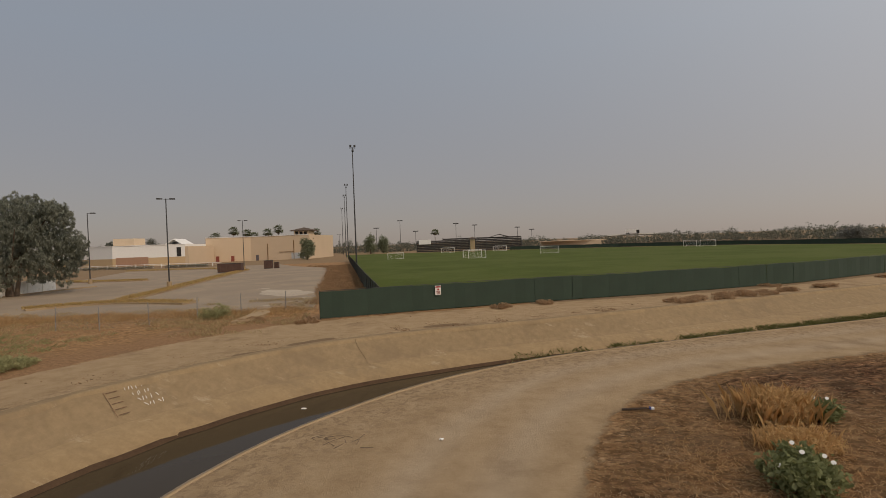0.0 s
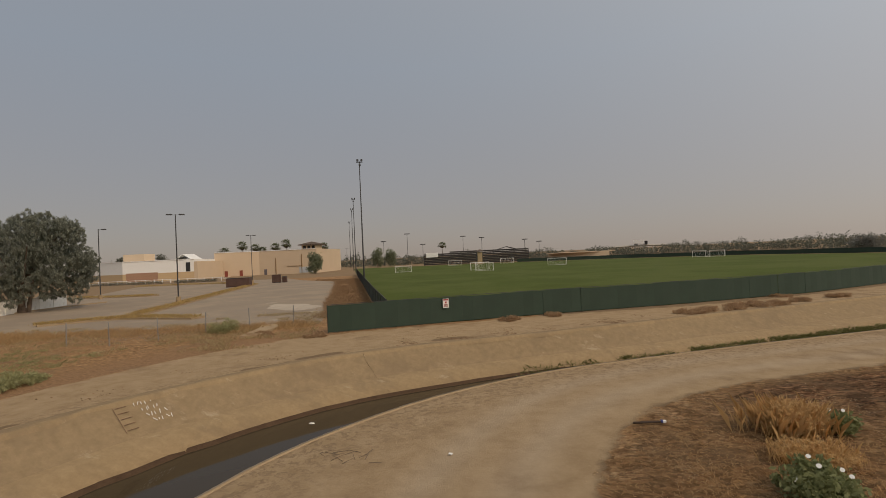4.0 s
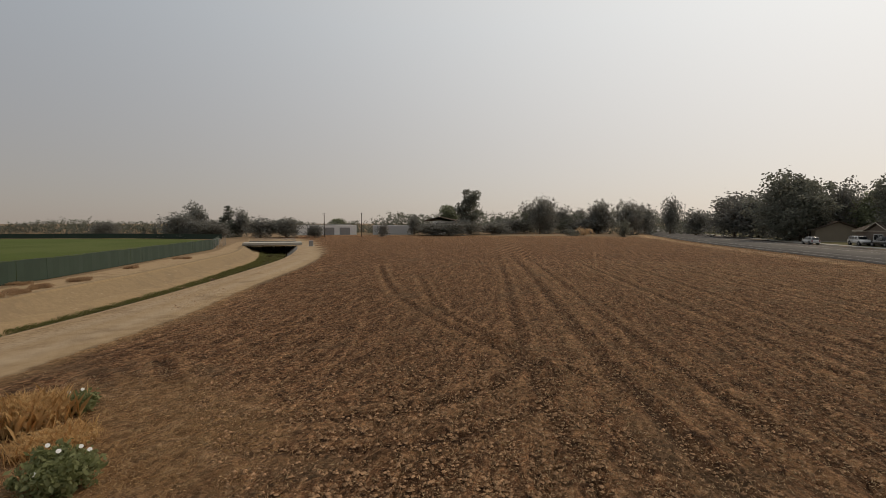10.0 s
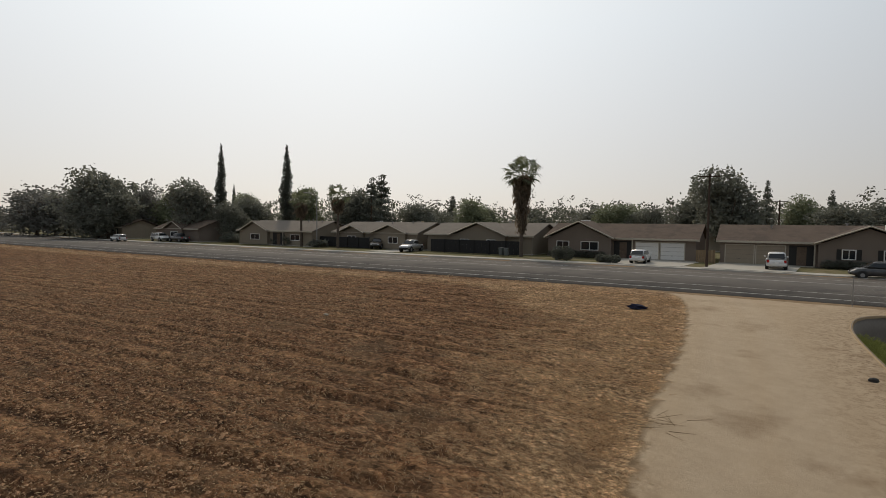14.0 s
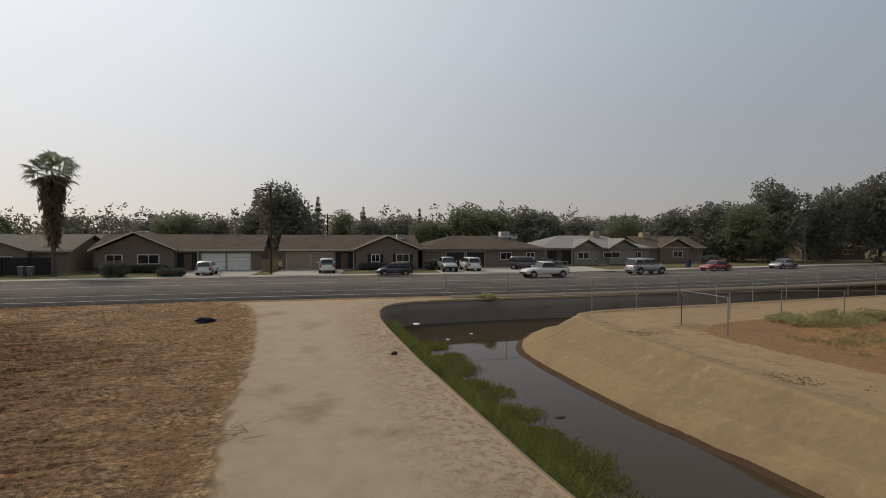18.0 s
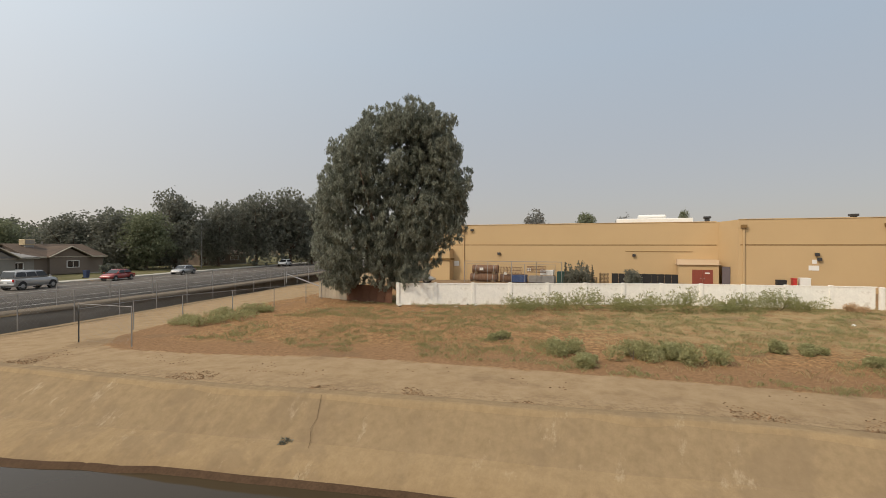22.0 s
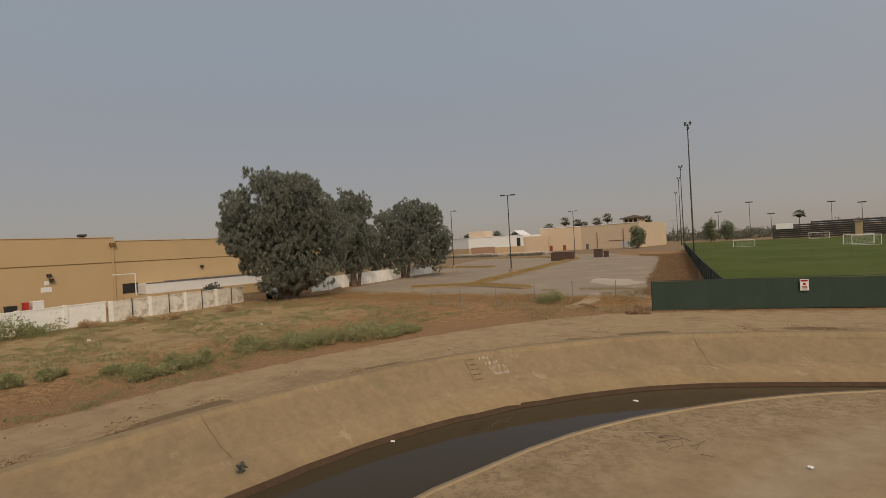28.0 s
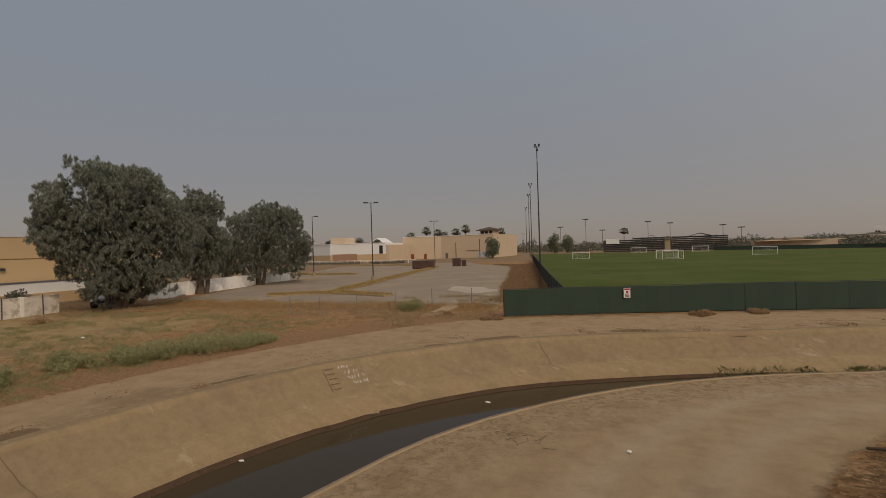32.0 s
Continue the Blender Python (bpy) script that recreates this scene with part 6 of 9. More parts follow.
hedge(24.5, -65.2, 32.0, -64.6, 0.8, 0.9, "dark low hedge under the house windows", n=1500)
hedge(-5.5, -68.2, 1.5, -67.6, 0.9, 0.9, "shaded low shrubs along the house front", n=1400)
for x, y, r, h in ((84, -55.5, 1.6, 1.5), (80, -56.0, 2.0, 1.9), (72, -56.5, 1.8, 1.3), (90, -55.5, 2.2, 2.4), (95, -55, 2.4, 2.0), (-24, -67.5, 1.2, 1.4), (-8.0, -67.5, 1.0, 1.2), (99, -54.5, 2.2, 2.2), (-52, -72.0, 1.4, 1.6)):
    shrub(x, y, r, h, "dark rounded front-yard shrub", M_LEAF_DK, 1100, 0.2, z=0.3)


# ---- dark garden fence, bins, poles on the house side ----
def board_fence(pts, h, label, material, step=2.4, z=0.35, board=0.3):
    t = empty("fence", pose(0, 0, 0), label, "fence")
    line = resample(np.array(pts, float), int(np.hypot(*np.diff(np.array(pts, float), axis=0).T).sum() / step) + 1)
    made = {}
    for p, q in zip(line[:-1], line[1:]):
        d = q - p
        L = float(np.hypot(*d))
        m = pose(p[0], p[1], z, 0, 0, math.degrees(math.atan2(d[1], d[0])))
        k = int(L / board)
        if not made:
            bmx = boxes((0.008, -0.012, 0.05, L / k - 0.008, 0.012, h))
            ob = part("board", bmx, material, t)
            made["b"] = ob.data
            bpy.data.objects.remove(ob)
            ob = part("post", boxes((-0.05, 0.02, -0.6, 0.05, 0.12, h + 0.05)), material, t)
            made["p"] = ob.data
            bpy.data.objects.remove(ob)
        for i in range(k):
            shared("board", made["b"], t, m @ pose(i * L / k, 0, 0))
        shared("post", made["p"], t, m)
    return t


M_BLACKFENCE = surface("black_fence_screen", (0.016, 0.015, 0.015), 0.85, 0.2, 2.0, 30.0, 0.1)
M_WOOD = surface("weathered_wood", (0.25, 0.18, 0.11), 0.9, 0.25, 2.0, 25.0, 0.4, per_object=0.15)
M_GREYWOOD = surface("grey_weathered_board", (0.36, 0.31, 0.24), 0.92, 0.2, 2.0, 20.0, 0.4, per_object=0.15)
M_RUSTFENCE = surface("rusty_brown_sheet", (0.12, 0.062, 0.04), 0.9, 0.3, 1.5, 18.0, 0.4)
board_fence([(34.5, -61.2), (49.5, -59.6)], 1.95, "black screened garden fence along the pavement", M_BLACKFENCE, board=0.6)
board_fence([(62, -58.6), (82, -56.8)], 1.8, "black low fence before the beige houses", M_BLACKFENCE, board=0.8)
board_fence([(11.7, -66.4), (13.7, -66.2)], 1.5, "pale wooden side gate between houses", M_WOOD, step=0.9, board=0.2)


def wheelie(x, y, z, turn, col, label):
    t = empty("wheelie_bin", pose(x, y, z, 0, 0, turn), label, "bin")
    bm = bmesh.new()
    prism(bm, [(-0.27, -0.3), (0.27, -0.3), (0.27, 0.3), (-0.27, 0.3)], 0.06, 1.0)
    for v in bm.verts:
        if v.co.z < 0.5:
            v.co.x *= 0.8
            v.co.y *= 0.8
    part("body", bm, col, t)
    part("lid", boxes((-0.3, -0.33, 1.0, 0.3, 0.33, 1.07), bevel=0.02), col, t)
    for s in (-1, 1):
        part("wheel", rods(((s * 0.22, -0.26, 0.1), (s * 0.28, -0.26, 0.1), 0.1), sides=10), M_TYRE, t)
    return t


M_BIN = surface("grey_bin_plastic", (0.10, 0.11, 0.11), 0.5, 0.1, 4.0, 30.0, 0.05)
M_BIN_BLUE = surface("dark_blue_bin_plastic", (0.015, 0.03, 0.075), 0.5, 0.1, 4.0, 30.0, 0.05)
wheelie(35.6, -58.9, 0.38, 10, M_BIN, "grey wheelie bin on the pavement")
wheelie(36.5, -59.0, 0.38, 4, M_BIN, "grey wheelie bin on the pavement")
wheelie(-45.5, -67.3, 0.36, 10, M_BIN_BLUE, "blue wheelie bin at the kerb")
M_POLEWOOD = surface("creosoted_pole", (0.07, 0.05, 0.038), 0.9, 0.3, 2.0, 25.0, 0.4)


def utility_pole(x, y, h, label, arms=1, z=0.0, turn=10, can=False):
    t = empty("utility_pole", pose(x, y, z, 0, 0, turn), label, "utility pole")
    part("pole", rods(((0, 0, -0.3), (0, 0, h), 0.15, 0.1), sides=10), M_POLEWOOD, t)
    for i in range(arms):
        c = part("crossarm", boxes((-1.1, -0.05, h - 0.35 - 0.8 * i, 1.1, 0.05, h - 0.22 - 0.8 * i)), M_POLEWOOD, t)
        for k in (-1.0, -0.4, 0.4, 1.0):
            part("insulator", rods(((k, 0, h - 0.22 - 0.8 * i), (k, 0, h - 0.06 - 0.8 * i), 0.045), sides=6), M_WHITE, c)
    if can:
        part("transformer", rods(((0.3, 0, h - 2.2), (0.3, 0, h - 1.2), 0.26), sides=12), M_STEEL, t)
    return t


utility_pole(11.4, -60.4, 10.0, "tall dark wooden utility pole on the pavement", arms=1, z=0.3)
for x, y, h in ((-58.6, -138.1, 10.7), (-23.5, -100, 8.6), (97.6, -139, 12.5), (257, -38, 13.3), (148, 73, 7.8), (147, 86, 7.8), (8, -96, 9.0), (86, -106, 11.2)):
    utility_pole(x, y, h, "wooden utility pole among the trees", arms=2 if h > 9 else 1, can=h == 8.6)


def street_lamp(x, y, h, turn, label):
    t = empty("street_lamp", pose(x, y, 0.2, 0, 0, turn), label, "street lamp", "street lamps")
    part("pole", rods(((0, 0, -0.2), (0, 0, h - 0.6), 0.11, 0.07), sides=8), M_STEEL, t)
    part("arm", rods(((0, 0, h - 0.65), (0.8, 0, h - 0.2), 0.05), ((0.8, 0, h - 0.2), (2.4, 0, h), 0.045), sides=6), M_STEEL, t)
    part("lamp_head", boxes((2.2, -0.14, h - 0.06, 2.9, 0.14, h + 0.08), bevel=0.03), M_STEEL, t)


for x, y, h, a in ((-77, -80.5, 9.7, 80), (199, -12, 11.4, 100), (240, 8, 11.5, 100), (72.6, -56.0, 9.5, 95), (-98, -85.4, 6.2, 80), (228, -14, 11, 100)):
    street_lamp(x, y, h, a, "galvanised street lamp with a curved arm")

# orange-white shop sign far along the street
t = empty("sign", pose(-94, -82.5, 0.2, 0, 0, -135), "low cream and orange street sign on a brick base", "sign")
part("base", boxes((-1.2, -0.2, -0.2, 1.2, 0.2, 0.5)), M_STUCCO_A, t)
part("board", boxes((-1.3, -0.15, 0.5, 1.3, 0.15, 1.9), bevel=0.05), M_FASCIA, t)
part("lettering_bar", boxes((-0.9, 0.15, 1.0, 0.9, 0.17, 1.4)), surface("orange_paint", (0.5, 0.16, 0.05), 0.6, 0.1), t)
house(-84, -100, "low dark building behind the street sign", M_STUCCO_A, M_ROOF, line=-80, windows=((3, 6, 0.9, 2.0, False), (8, 11, 0.9, 2.0, False)), vents=1)


# ---- chain-link fences by the canal ----
def mesh_fence(pts, h, label, step=3.0, rails=True, lean=0.0):
    t = empty("chain_link_fence", pose(0, 0, 0), label, "fence")
    a = np.array(pts, float)
    line = resample(a, int(np.hypot(*np.diff(a, axis=0).T).sum() / step) + 1)
    for i, p in enumerate(line):
        part("post", rods(((p[0], p[1], -0.2), (p[0] + lean * math.sin(i * 3), p[1] + lean * math.cos(i * 2), h), 0.03), sides=6), M_STEEL, t)
    for p, q in zip(line[:-1], line[1:]):
        if rails:
            part("top_rail", rods(((*p, h - 0.02), (*q, h - 0.02), 0.018), sides=5), M_STEEL, t)
        L = float(np.hypot(*(q - p)))
        d = (q - p) / L
        bm = bmesh.new()
        s = 0.30
        k = int((L + h) / s)
        for j in range(k):
            for sg in (0, 1):
                u0, v0, u1, v1 = j * s - h, 0.08, j * s, h - 0.02
                if u0 < 0:
                    v0, u0 = v0 - u0 * (v1 - v0) / h, 0.0
                if u1 > L:
                    v1, u1 = v1 - (u1 - L) * (v1 - 0.08) / h, L
                if u1 <= u0:
                    continue
                if sg:
                    u0, u1 = L - u0, L - u1
                P0, P1 = p + d * u0, p + d * u1
                w = 0.004
                vs = [bm.verts.new(c) for c in ((*P0, v0 - w), (*P1, v1 - w), (*P1, v1 + w), (*P0, v0 + w))]
                bm.faces.new(vs)
        part("wire_mesh", bm, M_STEEL, t)
    return t


mesh_fence([(-0.6, -37.8), (-6, -38.0), (-19, -39.6), (-40, -44.0), (-74, -53.8)], 1.75, "galvanised chain-link fence along the street wall", 5.0)
mesh_fence([(-14.2, -31.0), (-40, -36.6), (-74, -44.5)], 1.9, "chain-link fence on the far canal bank", 3.6)
mesh_fence([(-16.4, -24.8), (-16.5, -21.4)], 1.85, "short leaning chain-link gate panel", 3.3)
mesh_fence([(-16.4, -24.8), (-22.1, -26.2), (-33.4, -24.5), (-37.6, -25.6)], 1.6, "rusty chain-link fence round the weedy lot", 3.2)
mesh_fence([(-24, 31), (-19.8, 30.3), (-17.8, 33.4), (-15.5, 36.1), (-12, 36.9), (-8.6, 36.4)], 1.45, "low broken chain-link fence before the parking lot", 2.9, rails=False, lean=0.06)
t = empty("gate", pose(-49.2, -32.2, 0), "horizontal pipe gate on the canal bank", "gate")
part("pipe", rods(((-5, -10, 1.0), (10.5, 6.0, 0.9), 0.06), sides=8), M_STEEL, t)
part("post", rods(((-5, -10, -0.2), (-5, -10, 1.3), 0.07), sides=8), M_STEEL, t)
part("post", rods(((10.5, 6.0, -0.2), (10.5, 6.0, 1.3), 0.07), sides=8), M_STEEL, t)
board_fence([(-38.4, -26.4), (-37.2, -22.8)], 1.35, "pale patched board fence beside the eucalyptus", M_GREYWOOD, step=1.8, z=0.0, board=0.45)
board_fence([(-37.2, -22.7), (-36.2, -18.0)], 1.4, "rusty brown sheet fence under the eucalyptus", M_RUSTFENCE, step=2.4, z=0.0, board=0.8)


# ---- warehouse details ----
def wpart(name, x, y0, y1, z0, z1, d, material, label="", parent=None):
    """A box on the east face of the warehouse, standing d proud of the plane x."""
    return part(name, boxes((x - 0.05, y0, z0, x + d, y1, z1), bevel=0.01 if d > 0.03 else 0.0), material, parent or warehouse, label)


# Shade colour for the wall grooves; also the brown of pipes and cornice.
M_GROOVE = surface("shadow_groove", (0.20, 0.12, 0.05), 0.9, 0.1)
M_REDDOOR = surface("red_brown_door", (0.22, 0.045, 0.025), 0.6, 0.12, 2.0, 30.0, 0.1)
M_GREYDOOR = surface("grey_violet_door", (0.12, 0.10, 0.11), 0.6, 0.12)
LX, RX = -66.4, -61.5
# Grooves are thin strips coloured as shade, not cut into the wall.
wpart("groove", LX, -26, 9.0, 4.75, 4.86, 0.01, M_GROOVE)
wpart("groove", RX, 10.6, 52, 4.75, 4.86, 0.01, M_GROOVE)
wpart("parapet_cap", LX, -26, 9.0, 7.5, 7.58, 0.06, M_TAN)
wpart("parapet_cap", RX, 10.4, 23.4, 7.5, 7.58, 0.06, M_TAN)
wpart("parapet_cap", RX, 23.4, 52, 7.12, 7.19, 0.06, M_TAN)
for px, py in ((LX, -22.0), (RX, 10.9), (RX, 23.2), (RX, 39.5)):
    d = wpart("downpipe", px, py - 0.09, py + 0.09, 0.2, 6.7, 0.16, M_TAN)
    wpart("rain_head", px, py - 0.28, py + 0.28, 6.6, 6.95, 0.35, M_GROOVE, parent=d)
for px, py, pz in ((LX, -17.0, 3.5), (LX, 0.0, 3.4), (RX, 17.4, 3.7), (RX, 17.6, 3.2), (RX, 33.0, 3.6), (LX, -20.8, 6.7)):
    wpart("wall_lamp", px, py - 0.18, py + 0.18, pz, pz + 0.3, 0.3, M_DARKSTEEL, "small dark wall lamp")
wpart("notice", RX, 16.7, 17.6, 2.2, 2.7, 0.02, M_WHITE, "white notice sign")
wpart("notice", RX, 17.0, 17.4, 2.9, 3.3, 0.02, M_WHITE, "white notice sign")
wpart("conduit", LX, -1.0, 6.5, 3.98, 4.04, 0.05, M_GROOVE)
pier = wpart("pier", LX, -26.4, -23.6, -0.1, 4.3, 1.4, M_TAN, "projecting corner pier with cornice")
wpart("cornice", LX, -26.6, -23.4, 2.75, 3.0, 1.6, M_GROOVE, parent=pier)
wpart("notice", LX, -23.4, -22.7, 1.9, 2.6, 0.02, M_WHITE, "white notice sign")
# dock slope with the long white trailer shape behind a low tan wall
# The opening is a near-black sheet that stands for the shade inside.
dock = wpart("dock_opening", RX, 24.0, 25.6, 1.3, 2.4, 0.02, M_DARK, "dark dock opening")
trailer = empty("trailer", pose(-60.4, 25.5, 0, 0, 0, 88), "long white box trailer backed to the dock", "trailer")
part("box", boxes((0, -1.2, 1.1, 15.5, 1.2, 2.25), bevel=0.03), M_WHITE, trailer)
part("top_rail", boxes((0, 1.2, 2.25, 15.5, 1.25, 2.35), (0, -1.25, 2.25, 15.5, -1.2, 2.35)), M_GREYDOOR, trailer)
part("nose", rods(((15.5, 0, 1.1), (15.5, 0, 2.4), 1.2), sides=16), M_WHITE, trailer)
for k in (2.0, 3.2):
    for s in (-1, 1):
        part("wheel", rods(((k, s * 1.0, 0.5), (k, s * 1.22, 0.5), 0.5), sides=14), M_TYRE, trailer)
part("landing_leg", boxes((12.0, -0.8, 0, 12.15, -0.65, 1.1), (12.0, 0.65, 0, 12.15, 0.8, 1.1)), M_STEEL, trailer)
t = empty("ramp_wall", pose(0, 0, 0), "low tan dock ramp wall", "wall")
part("wall", boxes((-58.9, 23, -0.1, -58.6, 44, 1.15)), M_TAN, t)
# little shed with the red door
shed = empty("shed", pose(0, 0, 0), "small tan utility shed with a red-brown double door", "shed")
part("wall", boxes((-66.3, 4.8, 0, -63.8, 8.9, 2.55)), M_TAN, shed)
part("roof", boxes((-66.38, 4.6, 2.55, -63.6, 9.1, 2.62), (-66.38, 4.7, 2.62, -64.2, 9.0, 3.1)), M_TAN_LT, shed, "pale sloped shed roof")
for a, b in ((6.2, 7.25), (7.27, 8.3)):
    dd = part("door", boxes((-63.82, a, 0.05, -63.76, b, 2.0)), M_REDDOOR, shed, "red-brown metal door")
    part("handle", boxes((-63.76, b - 0.2 if a < 7 else a + 0.1, 0.95, -63.7, b - 0.12 if a < 7 else a + 0.18, 1.1)), M_STEEL, dd)
part("sign_bar", boxes((-63.76, 7.5, 1.55, -63.74, 8.0, 1.7)), M_WHITE, shed)
wpart("side_door", -63.3, 9.15, 9.95, 0, 2.4, 0.05, M_GREYDOOR, "grey side door")
t = empty("bollard", pose(-63.2, 4.3, 0), "yellow painted steel bollard post", "bollard")
part("pipe", rods(((0, 0, -0.1), (0, 0, 1.2), 0.1), sides=10), surface("yellow_paint", (0.55, 0.4, 0.05), 0.6, 0.1), t)
# storage pen
mesh_fence([(-62.8, -20.4), (-62.6, -9.0)], 2.4, "chain-link storage pen against the warehouse", 3.0)
M_RUST = surface("rusty_tank_steel", (0.19, 0.10, 0.055), 0.85, 0.35, 1.5, 14.0, 0.4, stain=((0.09, 0.045, 0.03), 2.0, 0.5, 0.7))
for yy, zz, n in ((-18.2, 1.65, 3.4), (-18.4, 0.55, 3.6), (-14.6, 0.55, 3.2)):
    t = empty("tank", pose(-64.0, yy, zz), "stacked rusty brown cylindrical tank", "tank", "stacked rusty tanks")
    bm = bmesh.new()
    rod(bm, (0, -n / 2, 0), (0, n / 2, 0), 0.55, 0.55, 20)
    part("shell", bm, M_RUST, t, smooth=False)
    for k in (-0.35, 0.35):
        part("strap", rods(((0, k * n - 0.04, 0), (0, k * n + 0.04, 0), 0.57), sides=20), M_STEEL, t)
    part("cradle", boxes((-0.5, -n * 0.4, -0.6, 0.5, -n * 0.3, -0.35), (-0.5, n * 0.3, -0.6, 0.5, n * 0.4, -0.35)), M_WOOD, t)


def crate(x, y, z, sx, sy, sz, label, material, name="crate"):
    t = empty(name, pose(x, y, z), label, name)
    part("body", boxes((-sx / 2, -sy / 2, 0.1, sx / 2, sy / 2, sz), bevel=0.02), material, t)
    part("skid", boxes((-sx / 2, -sy / 2, 0, sx / 2, -sy / 2 + 0.1, 0.1), (-sx / 2, sy / 2 - 0.1, 0, sx / 2, sy / 2, 0.1)), M_WOOD, t)
    part("rim", boxes((-sx / 2 - 0.02, -sy / 2 - 0.02, sz - 0.1, sx / 2 + 0.02, sy / 2 + 0.02, sz - 0.03)), material, t)


M_BLUE, M_GREENP = surface("blue_plastic", (0.03, 0.06, 0.16), 0.6, 0.15), surface("dark_green_sheet", (0.02, 0.06, 0.05), 0.7, 0.2)
crate(-63.6, -13.6, 0, 1.2, 1.8, 1.0, "blue plastic crate behind the wall", M_BLUE)
crate(-64, -10.8, 0, 1.6, 3.2, 0.9, "grey pallet crate with scrap", M_STEEL)
crate(-64.2, -10.2, 0.9, 1.2, 1.6, 0.75, "white wrapped box on the scrap crate", M_WHITE)
crate(-64, -8.2, 0, 1.6, 1.4, 1.5, "dark green covered crate", M_GREENP)
crate(-64, 13.0, 0, 1.2, 1.5, 1.0, "dark blue waste container", M_BIN_BLUE, "container")
crate(-60.2, 14.0, 0, 0.9, 0.8, 1.25, "dark waste bin by the warehouse", M_DARK, "container")
crate(-60.2, 16.0, 0, 0.8, 0.9, 1.5, "white vending cabinet with a red side", M_WHITE, "cabinet")
crate(-60.2, 15.1, 0, 0.8, 0.35, 1.45, "narrow red cabinet by the warehouse", surface("red_paint", (0.45, 0.03, 0.02), 0.5, 0.1), "cabinet")
for i in range(9):
    t = empty("pallet", pose(-63.8, -3.4 + 0.02 * (i % 3), 0.16 * i), "weathered wooden pallet in a stack", "pallet", "pallet stack")
    for k in range(5):
        part("slat", boxes((-0.5 + k * 0.24, -0.55, 0.11, -0.36 + k * 0.24, 0.55, 0.14)), M_WOOD, t)
    for k in (-0.5, -0.05, 0.4):
        part("bearer", boxes((-0.5, k, 0, 0.6, k + 0.1, 0.11)), M_WOOD, t)
for yy, zz, n in ((-14.8, 1.6, 3.0), (-11.4, 1.75, 2.2)):
    t = empty("wire_roll", pose(-63.2, yy, zz), "rusty roll of fence wire on top of the stack", "wire roll", "rusty wire rolls")
    for k in range(9):
        bm = bmesh.new()
        ring = [[bm.verts.new(((0.42 + 0.025 * math.cos(b)) * math.cos(a), -n / 2 + n * k / 8 + 0.025 * math.sin(b), (0.42 + 0.025 * math.cos(b)) * math.sin(a))) for b in (0.0, 1.571, 3.142, 4.712)] for a in np.linspace(0, 2 * math.pi, 12, endpoint=False)]
        for p, q in zip(ring, ring[1:] + ring[:1]):
            for c in range(4):
                bm.faces.new((p[c], q[c], q[(c + 1) % 4], p[(c + 1) % 4]))
        part("hoop", bm, M_RUST, t)
    for a in np.arange(0, 6.28, 1.05):
        part("bar", rods(((0.42 * math.cos(a), -n / 2, 0.42 * math.sin(a)), (0.42 * math.cos(a), n / 2, 0.42 * math.sin(a)), 0.02), sides=4), M_RUST, t)
pen = empty("pipe_frame", pose(-62.5, -20.6, 0), "galvanised pipe frame round the scrap yard", "frame")
for k in range(5):
    part("upright", rods(((0, 3.1 * k, -0.1), (0, 3.1 * k, 2.75), 0.04), sides=6), M_STEEL, pen)
part("top_pipe", rods(((0, 0, 2.72), (0, 12.4, 2.72), 0.035), sides=6), M_STEEL, pen)
for yy, w in ((-18.6, 0.5), (-15.4, 0.4), (-12.4, 0.5)):
    t = empty("paper_tag", pose(-63.4, yy, 1.0 if w < 0.5 else 1.5), "white paper tag on a rusty tank", "tag", "tank tags")
    part("sheet", boxes((0, -w / 2, 0, 0.02, w / 2, 0.35)), M_WHITE, t)
tote = empty("liquid_tote", pose(-62.9, -6.4, 0), "white plastic tote in a steel cage", "tote")
part("tank", boxes((-0.5, -0.6, 0.15, 0.5, 0.6, 1.15), bevel=0.06), M_WHITE, tote)
part("pallet", boxes((-0.52, -0.62, 0, 0.52, 0.62, 0.14)), M_WOOD, tote)
for k in range(5):
    part("cage_bar", rods(((0.53, -0.56 + 0.28 * k, 0.14), (0.53, -0.56 + 0.28 * k, 1.18), 0.015), sides=5), M_STEEL, tote)
for k in range(3):
    part("cage_rail", rods(((0.53, -0.62, 0.3 + 0.38 * k), (0.53, 0.62, 0.3 + 0.38 * k), 0.015), sides=5), M_STEEL, tote)
for i in range(6):
    t = empty("pallet", pose(-62.7, -4.6 + 0.03 * (i % 2), 0.16 * i), "weathered wooden pallet in a stack", "pallet", "pallet stack")
    for k in range(5):
        part("slat", boxes((-0.5 + k * 0.24, -0.5, 0.11, -0.36 + k * 0.24, 0.5, 0.14)), M_WOOD, t)
    for k in (-0.48, -0.05, 0.38):
        part("bearer", boxes((-0.5, k, 0, 0.6, k + 0.1, 0.11)), M_WOOD, t)
dp = empty("dock_frame", pose(-58.7, 24.2, 0), "pale steel pipe frame beside the dock", "frame")
part("upright", rods(((0, 0, 1.1), (0, 0, 3.5), 0.06), sides=8), M_WHITE, dp)
part("arm", rods(((0, 0, 3.48), (0, -2.2, 3.48), 0.05), sides=8), M_WHITE, dp)
board_fence([(-62.9, -2.4), (-62.9, 4.7)], 1.45, "black screened fence by the warehouse", M_BLACKFENCE, z=0.0, board=0.6)
for x, y, r, h in ((-60.5, -6.0, 1.7, 2.6), (-58.5, 0.3, 1.3, 1.9), (-56.0, 38.5, 1.8, 2.4), (-56.5, 31.5, 1.2, 1.7)):
    shrub(x, y, r, h, "dark green shrub behind the block wall", M_LEAF, 1500, 0.18, lobes_n=9)
